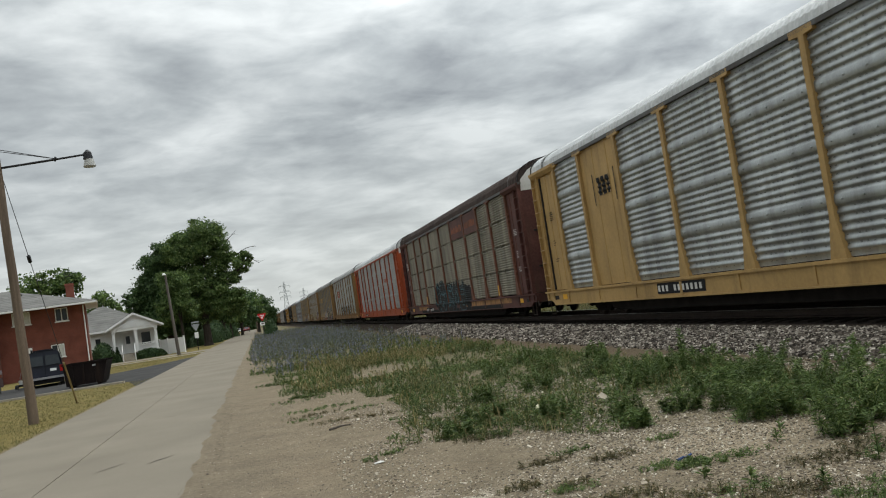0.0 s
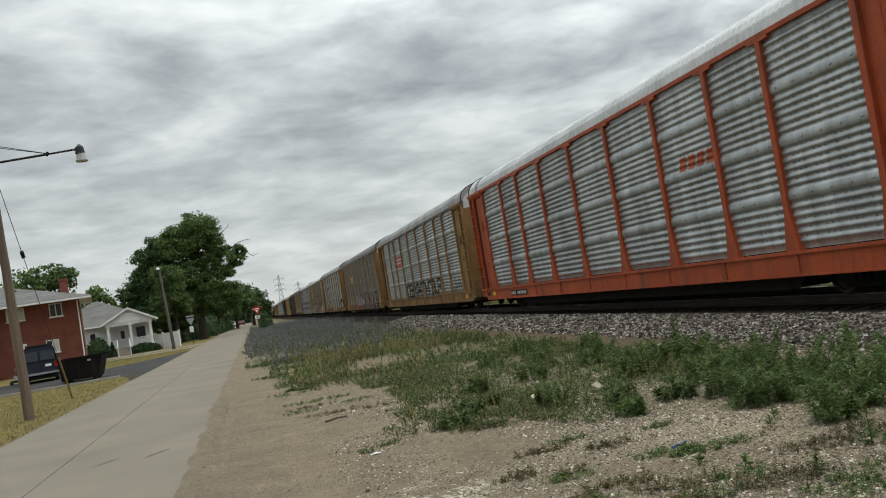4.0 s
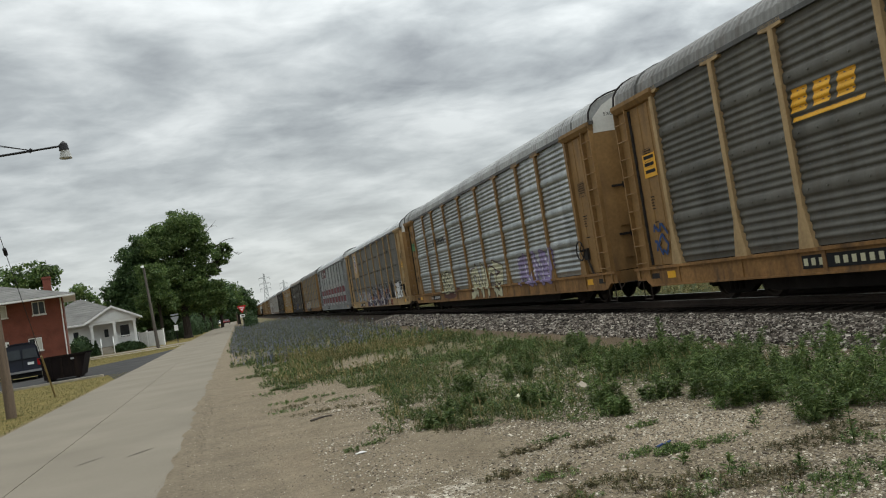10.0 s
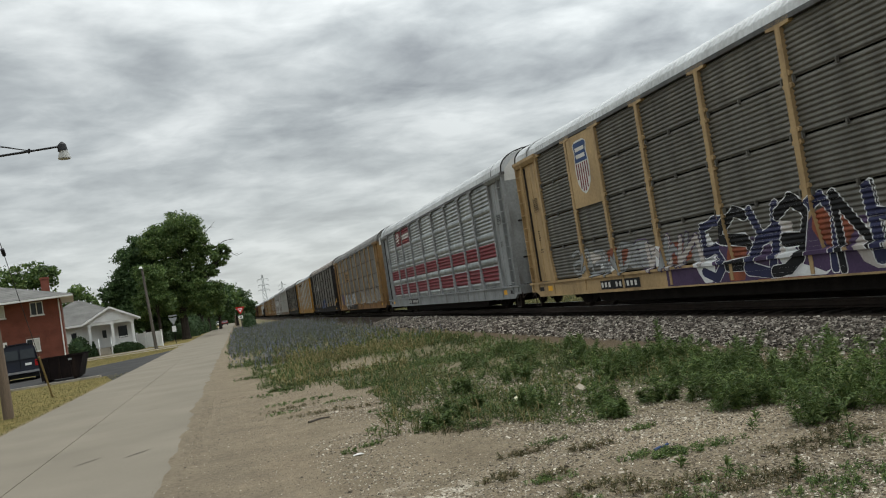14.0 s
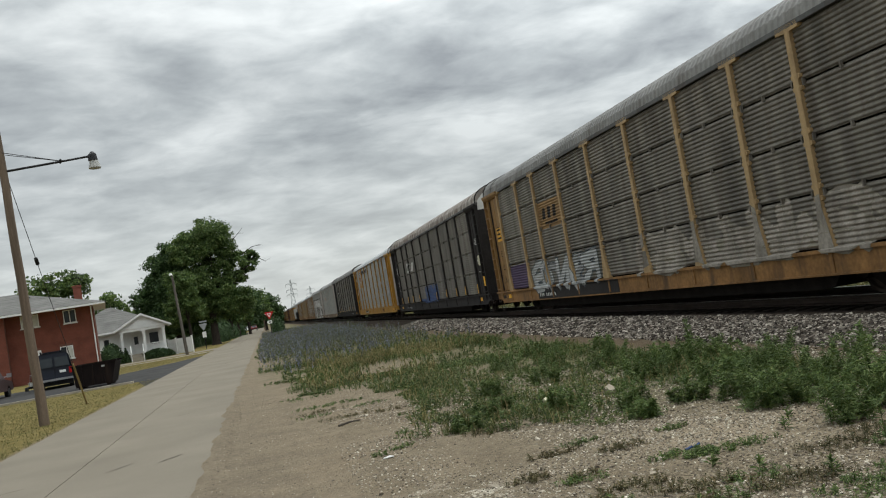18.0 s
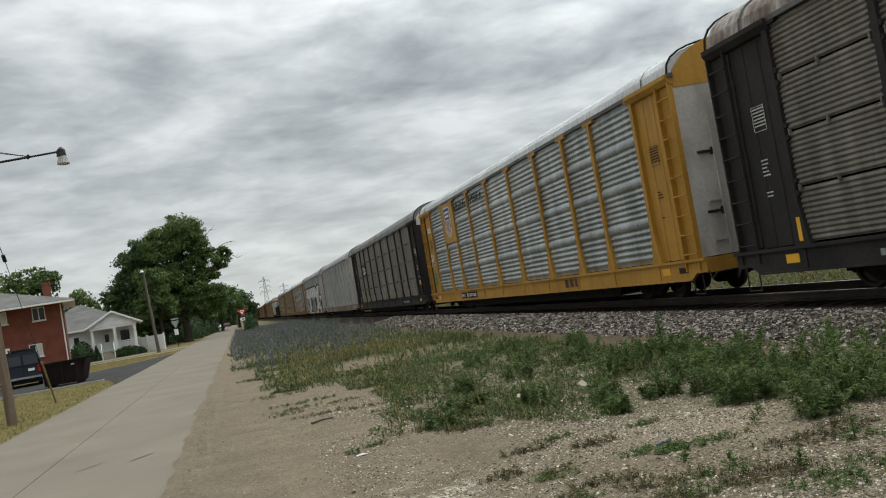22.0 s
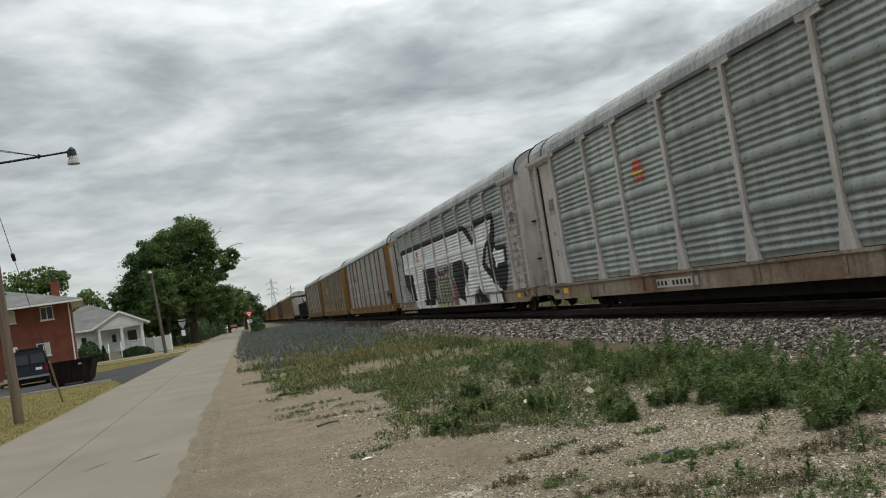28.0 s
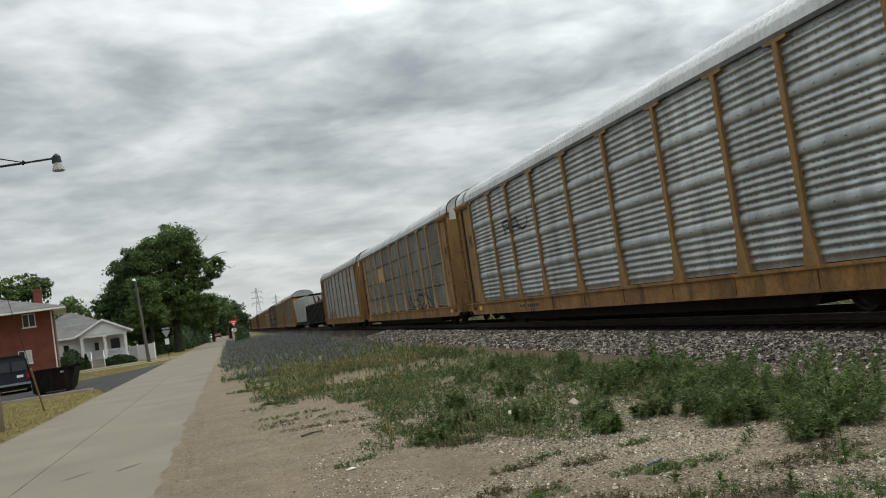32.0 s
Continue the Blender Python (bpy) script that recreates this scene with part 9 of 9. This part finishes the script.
# ---------------------------------------------------------------- trees
LEAF = island_material("tree_leaves", ((0.0, (0.040, 0.072, 0.021)), (0.5, (0.078, 0.130, 0.035)), (0.85, (0.135, 0.190, 0.054)), (1.0, (0.18, 0.23, 0.08))), 0.6, through_light=0.3)
LEAF_DARK = island_material("dark_tree_leaves", ((0.0, (0.027, 0.055, 0.019)), (0.6, (0.056, 0.100, 0.032)), (1.0, (0.095, 0.148, 0.05))), 0.6, through_light=0.25)
BARK = material("grey_brown_bark", (0.042, 0.034, 0.027), 0.95, vary=0.35, scale=2, fine=18, bump=0.5, stretch=(3, 3, 0.6))


def tree(label, base, height, blobs, seed, trunk=0.4, leaf=0.34, per=900, mat=None, limbs=True, bare=()):
    """blobs: (x, y, z, rx, ry, rz, share) of leaf masses. The trunk tapers and forks into a limb for each mass."""
    rs = np.random.RandomState(seed)
    t = thing("tree", label, "tree")
    bx, by = base
    bm = bmesh.new()
    fork = height * 0.28
    tube(bm, (bx, by, -0.1), (bx, by, 0.4), trunk * 1.35, trunk, n=12, cap=False)
    tube(bm, (bx, by, 0.4), (bx, by, fork), trunk, trunk * 0.75, n=12, cap=False)
    part("trunk", bm, BARK, t)
    if limbs:
        for x, y, z, rx, ry, rz, sh in blobs:
            bm = bmesh.new()
            a, b = Vector((bx, by, fork * rs.uniform(0.8, 1.0))), Vector((x, y, z))
            m1 = a.lerp(b, 0.45) + Vector((rs.uniform(-0.4, 0.4), 0, 0.5))
            tube(bm, a, m1, trunk * 0.5, trunk * 0.3, n=7, cap=False)
            tube(bm, m1, b, trunk * 0.3, trunk * 0.1, n=6, cap=False)
            for _ in range(5):
                u = rs.normal(0, 1, 3); u /= np.linalg.norm(u)
                e = b + Vector((u[0] * rx * 0.85, u[1] * ry * 0.85, abs(u[2]) * rz * 0.8))
                tube(bm, m1.lerp(b, rs.uniform(0.3, 1)), e, trunk * 0.10, 0.015, n=5, cap=False)
            part("limb", bm, BARK, t)
    for a, b in bare:
        bm = bmesh.new()
        a, b = Vector(a), Vector(b)
        m1 = a.lerp(b, 0.5) + Vector((0.1, 0, 0.3))
        tube(bm, a, m1, 0.07, 0.045, n=5, cap=False)
        tube(bm, m1, b, 0.045, 0.012, n=5, cap=False)
        for f in (0.4, 0.6, 0.8):
            p = m1.lerp(b, f)
            tube(bm, p, p + Vector((rs.uniform(-0.3, 0.9), 0, rs.uniform(-0.2, 0.8))), 0.022, 0.008, n=4, cap=False)
        part("dead_branch", bm, BARK, t)
    cs = []
    for x, y, z, rx, ry, rz, sh in blobs:
        k = int(per * 1.5 * sh)
        # sub-clumps give an uneven outline
        m = max(10, int(44 * sh))
        u = rs.normal(0, 1, (m, 3)); u /= np.linalg.norm(u, axis=1)[:, None]
        cc = u * np.array((rx, ry, rz)) * rs.uniform(0.35, 1.0, (m, 1)) + (x, y, z)
        rad = rs.uniform(0.16, 0.42, m) * min(rx, rz)
        w = rs.randint(0, m, k)
        d = rs.normal(0, 1, (k, 3)); d /= np.linalg.norm(d, axis=1)[:, None]
        flat = np.array((1.25, 1.25, 0.75))
        cs.append(cc[w] + d * flat * (rad[w] * rs.uniform(0.25, 1.15, k))[:, None])
    c = np.concatenate(cs)
    k = len(c)
    d1, d2 = rs.normal(0, 1, (k, 3)), rs.normal(0, 1, (k, 3))
    d2 -= d1 * (np.sum(d1 * d2, 1) / np.sum(d1 * d1, 1))[:, None]
    s = rs.uniform(0.5, 1.2, k)[:, None] * leaf * 0.8
    d1 *= s / np.linalg.norm(d1, axis=1)[:, None]
    d2 *= s * 0.6 / np.linalg.norm(d2, axis=1)[:, None]
    v = np.stack([c - d1, c + d2, c + d1, c - d2], 1).reshape(-1, 3)
    v[:, 2] = np.maximum(v[:, 2], 0.15)
    ob = new("crown", sheet("crown", v.tolist(), np.arange(k * 4).reshape(-1, 4).tolist(), [mat or LEAF]))
    ob.parent = t
    return t


def trees():
    y = 117.0
    tree("large old broad-leaved tree with an open crown and a dead branch", (-6.45, 115.6), 16,
         ((-5.6, y, 13.3, 3.1, 3.5, 2.9, 2.2), (-8.2, y, 12.0, 2.7, 3.0, 2.8, 1.8), (-3.2, y, 10.6, 2.0, 2.5, 2.2, 0.75), (-1.2, y, 9.8, 1.5, 2.0, 1.5, 0.38), (-2.4, y, 8.2, 1.3, 2.0, 1.0, 0.3),
          (-6.4, y, 8.4, 3.6, 3.2, 2.6, 2.2), (-4.6, y - 1, 5.6, 2.4, 2.6, 2.2, 1.5), (-7.6, y - 1, 5.0, 2.6, 2.4, 2.2, 1.5), (-2.6, y, 5.0, 2.0, 2.2, 1.7, 0.9), (-0.2, y, 10.6, 0.8, 1.2, 0.8, 0.12)),
         31, trunk=0.52, leaf=0.20, per=5200, bare=(((-3.6, y, 11.8), (-1.4, y, 14.2)), ((-1.8, y, 11.0), (0.9, y, 12.0)), ((-0.6, y, 10.2), (1.2, y, 9.6))))
    tree("dense dark ivy-hung tree behind the porch house", (-11.2, 119), 14,
         ((-11.2, 119, 11.2, 2.6, 3, 2.9, 1.8), (-13.0, 119, 8.0, 2.4, 3, 3.0, 1.8), (-10.5, 118, 7.4, 2.8, 3, 3.0, 2.0), (-14.6, 119, 6.2, 1.5, 2, 2.2, 0.9), (-12.2, 118, 4.2, 3.0, 2.6, 2.6, 1.7), (-9.6, 117.5, 3.6, 2.4, 2.4, 2.4, 1.5)),
         32, trunk=0.45, leaf=0.21, per=4600, mat=LEAF_DARK)
    tree("light green tree in front of the dark one", (-9.0, 110.5), 11,
         ((-9.4, 110.5, 7.6, 1.9, 2, 2.2, 1.1), (-10.2, 110.5, 5.0, 1.8, 2, 2.0, 0.9), (-8.2, 110.5, 5.4, 1.5, 2, 1.9, 0.7)), 33, trunk=0.22, leaf=0.19, per=4200)
    tree("slender tree at the edge of the yard", (-16.4, 121), 9, ((-16.3, 121, 6.8, 1.2, 1.5, 1.8, 0.6), (-15.9, 121, 4.4, 1.5, 1.5, 2.0, 0.7)), 34, trunk=0.2, leaf=0.28, per=1200, mat=LEAF_DARK)
    # along the road further on
    for i, (x, yy, hh, r) in enumerate(((-5.6, 150, 9.0, 3.4), (-3.9, 168, 9.8, 3.6), (-2.2, 182, 9.4, 3.6), (-6.5, 200, 11, 4.0), (-5.4, 240, 11, 4.0), (-7.0, 290, 12, 4.5), (-4.6, 330, 12, 5.0), (1.2, 196, 8.2, 2.6))):
        tree("street tree further down the road", (x - (1.2 if i else 0), yy), hh,
             ((x, yy, hh * 0.68, r, r, hh * 0.28, 1.6), (x + r * 0.5, yy, hh * 0.5, r * 0.7, r * 0.7, hh * 0.2, 0.9), (x - r * 0.6, yy, hh * 0.45, r * 0.7, r * 0.7, hh * 0.24, 0.9)), 40 + i, trunk=0.3, leaf=0.34, per=1100, mat=LEAF_DARK if i % 2 else LEAF)
    # behind the brick house
    tree("broad tree rising behind the brick house", (-22.5, 104), 10.5,
         ((-22.0, 104, 9.4, 2.6, 3, 1.9, 1.3), (-24.6, 104, 8.6, 1.9, 3, 1.7, 0.8), (-19.9, 104, 9.0, 1.7, 2, 1.9, 0.9), (-22, 104, 5.8, 3.0, 3, 2.4, 1.0)), 60, trunk=0.35, leaf=0.27, per=1200)
    tree("small tree between the two houses", (-18.0, 112), 8.2, ((-18.0, 112, 6.8, 1.9, 2, 1.9, 1.0), (-16.6, 112, 4.8, 1.5, 2, 1.6, 0.7), (-19.3, 112, 4.4, 1.6, 2, 2, 0.7)), 61, trunk=0.25, leaf=0.27, per=1200)
    # dark growth closing the road's far end
    rs = np.random.RandomState(69)
    n = 9000
    x = -16 + rs.uniform(0, 1, n) * 15.0
    yy = 345 + rs.uniform(0, 40, n)
    z = rs.uniform(0, 1, n) ** 0.8 * (8.5 + 2.0 * np.sin(x * 0.7) - 3.5 * np.clip((x + 5) / 4, 0, 1))
    c = np.stack([x, yy, z], 1)
    d1, d2 = rs.normal(0, 0.42, (n, 3)), rs.normal(0, 0.42, (n, 3))
    v = np.stack([c - d1, c + d2, c + d1, c - d2], 1).reshape(-1, 3)
    v[:, 2] = np.maximum(v[:, 2], 0.0)
    ob = new("roadside_woods", sheet("roadside_woods", v.tolist(), np.arange(n * 4).reshape(-1, 4).tolist(), [LEAF_DARK]))
    tagged(ob, "dark green growth closing the road's far end", "woods", kind="stuff")
    # dense wood behind the yards
    rs = np.random.RandomState(70)
    n = 16000
    x = -7.5 - 110 * rs.uniform(0, 1, n) ** 1.5
    yy = 175 + rs.uniform(0, 25, n) - x * 0.4
    z = rs.uniform(0, 1, n) ** 0.8 * (5.2 + 2.2 * np.sin(x * 0.33) + 1.4 * np.sin(x * 0.9 + 2))
    c = np.stack([x, yy, z], 1)
    d1, d2 = rs.normal(0, 0.45, (n, 3)), rs.normal(0, 0.45, (n, 3))
    v = np.stack([c - d1, c + d2, c + d1, c - d2], 1).reshape(-1, 3)
    v[:, 2] = np.maximum(v[:, 2], 0.0)
    ob = new("far_woods", sheet("far_woods", v.tolist(), np.arange(n * 4).reshape(-1, 4).tolist(), [LEAF_DARK]))
    tagged(ob, "distant line of dark green woods", "woods", kind="stuff")
    n = 9000
    x = 19 + rs.uniform(0, 1, n) * 160 - 10
    yy = 420 + rs.uniform(0, 60, n)
    x = np.where(rs.uniform(0, 1, n) < 0.3, 3 + rs.uniform(0, 8, n), x + 6)
    z = rs.uniform(0, 1, n) * (4.5 + 2 * np.sin(x * 0.2))
    c = np.stack([x, yy, z], 1)
    d1, d2 = rs.normal(0, 0.8, (n, 3)), rs.normal(0, 0.8, (n, 3))
    v = np.stack([c - d1, c + d2, c + d1, c - d2], 1).reshape(-1, 3)
    v[:, 2] = np.maximum(v[:, 2], 0.0)
    keep = np.repeat((x > 15.5) | (x < 7.5), 4)
    v = v[keep]
    ob = new("far_hedge", sheet("far_hedge", v.tolist(), np.arange(len(v)).reshape(-1, 4).tolist(), [LEAF_DARK]))
    tagged(ob, "distant hedge beyond the track", "hedge", kind="stuff")


brick_house()
porch_house()
yard()
van()
suv()
mower()
dumpster()
lamp_pole()
far_pole()
utility_pole(-0.4, 205, 7.0, True)
utility_pole(2.0, 235, 8.1, False)
signs()
pylon(23.3, 700, 32.0, (0.62, 0.74, 0.88))
pylon(51.0, 950, 33.0, (0.62, 0.74, 0.88))
small_car("parked_car", "white car parked far down the road", -5.6, 250, TRIMW)
small_car("parked_car", "dark red car parked far down the road", -3.6, 262, material("dark_red_car_paint", (0.10, 0.012, 0.012), 0.3, vary=0.1, scale=2, fine=10, bump=0.0))
bush("round_bush", -15.5, 93.4, 1.25, 1.0, 2.2, "rounded dark green bush beside the porch", 1500)
bush("cone_bush", -14.15, 93.6, 0.42, 0.42, 1.5, "small cone-shaped evergreen by the steps", 500, True)
bush("hedge", -11.2, 93.9, 1.75, 0.55, 0.95, "low clipped hedge before the porch", 1500)
for bx, by, rx, h in ((-10.4, 121.5, 2.0, 2.6), (-8.3, 124.0, 1.9, 3.0), (-7.0, 131.0, 1.7, 3.2), (-6.9, 146.0, 1.9, 3.4), (-6.6, 160.0, 1.9, 3.4), (-5.6, 176.0, 1.8, 3.6)):
    bush("understory_shrub", bx, by, rx, 1.4, h, "dark green shrub growing under the street trees", 1500)
bush("wild_bush", 1.35, 110, 0.9, 1.2, 2.2, "overgrown bush beside the yield sign", 900)
trees()
track()


def motions():
    """The train rolls past at an even speed."""
    for car in MOVERS:
        y = car["slot"]
        for key in ("slot", "low", "top", "tiers", "at"):
            if key in car:
                del car[key]
        walk(car, [(t, pose(TRACK_X, y - SPEED * t, RAIL_Z)) for t in (0.0, 8.0, 16.0, 24.0, 32.0)])


motions()
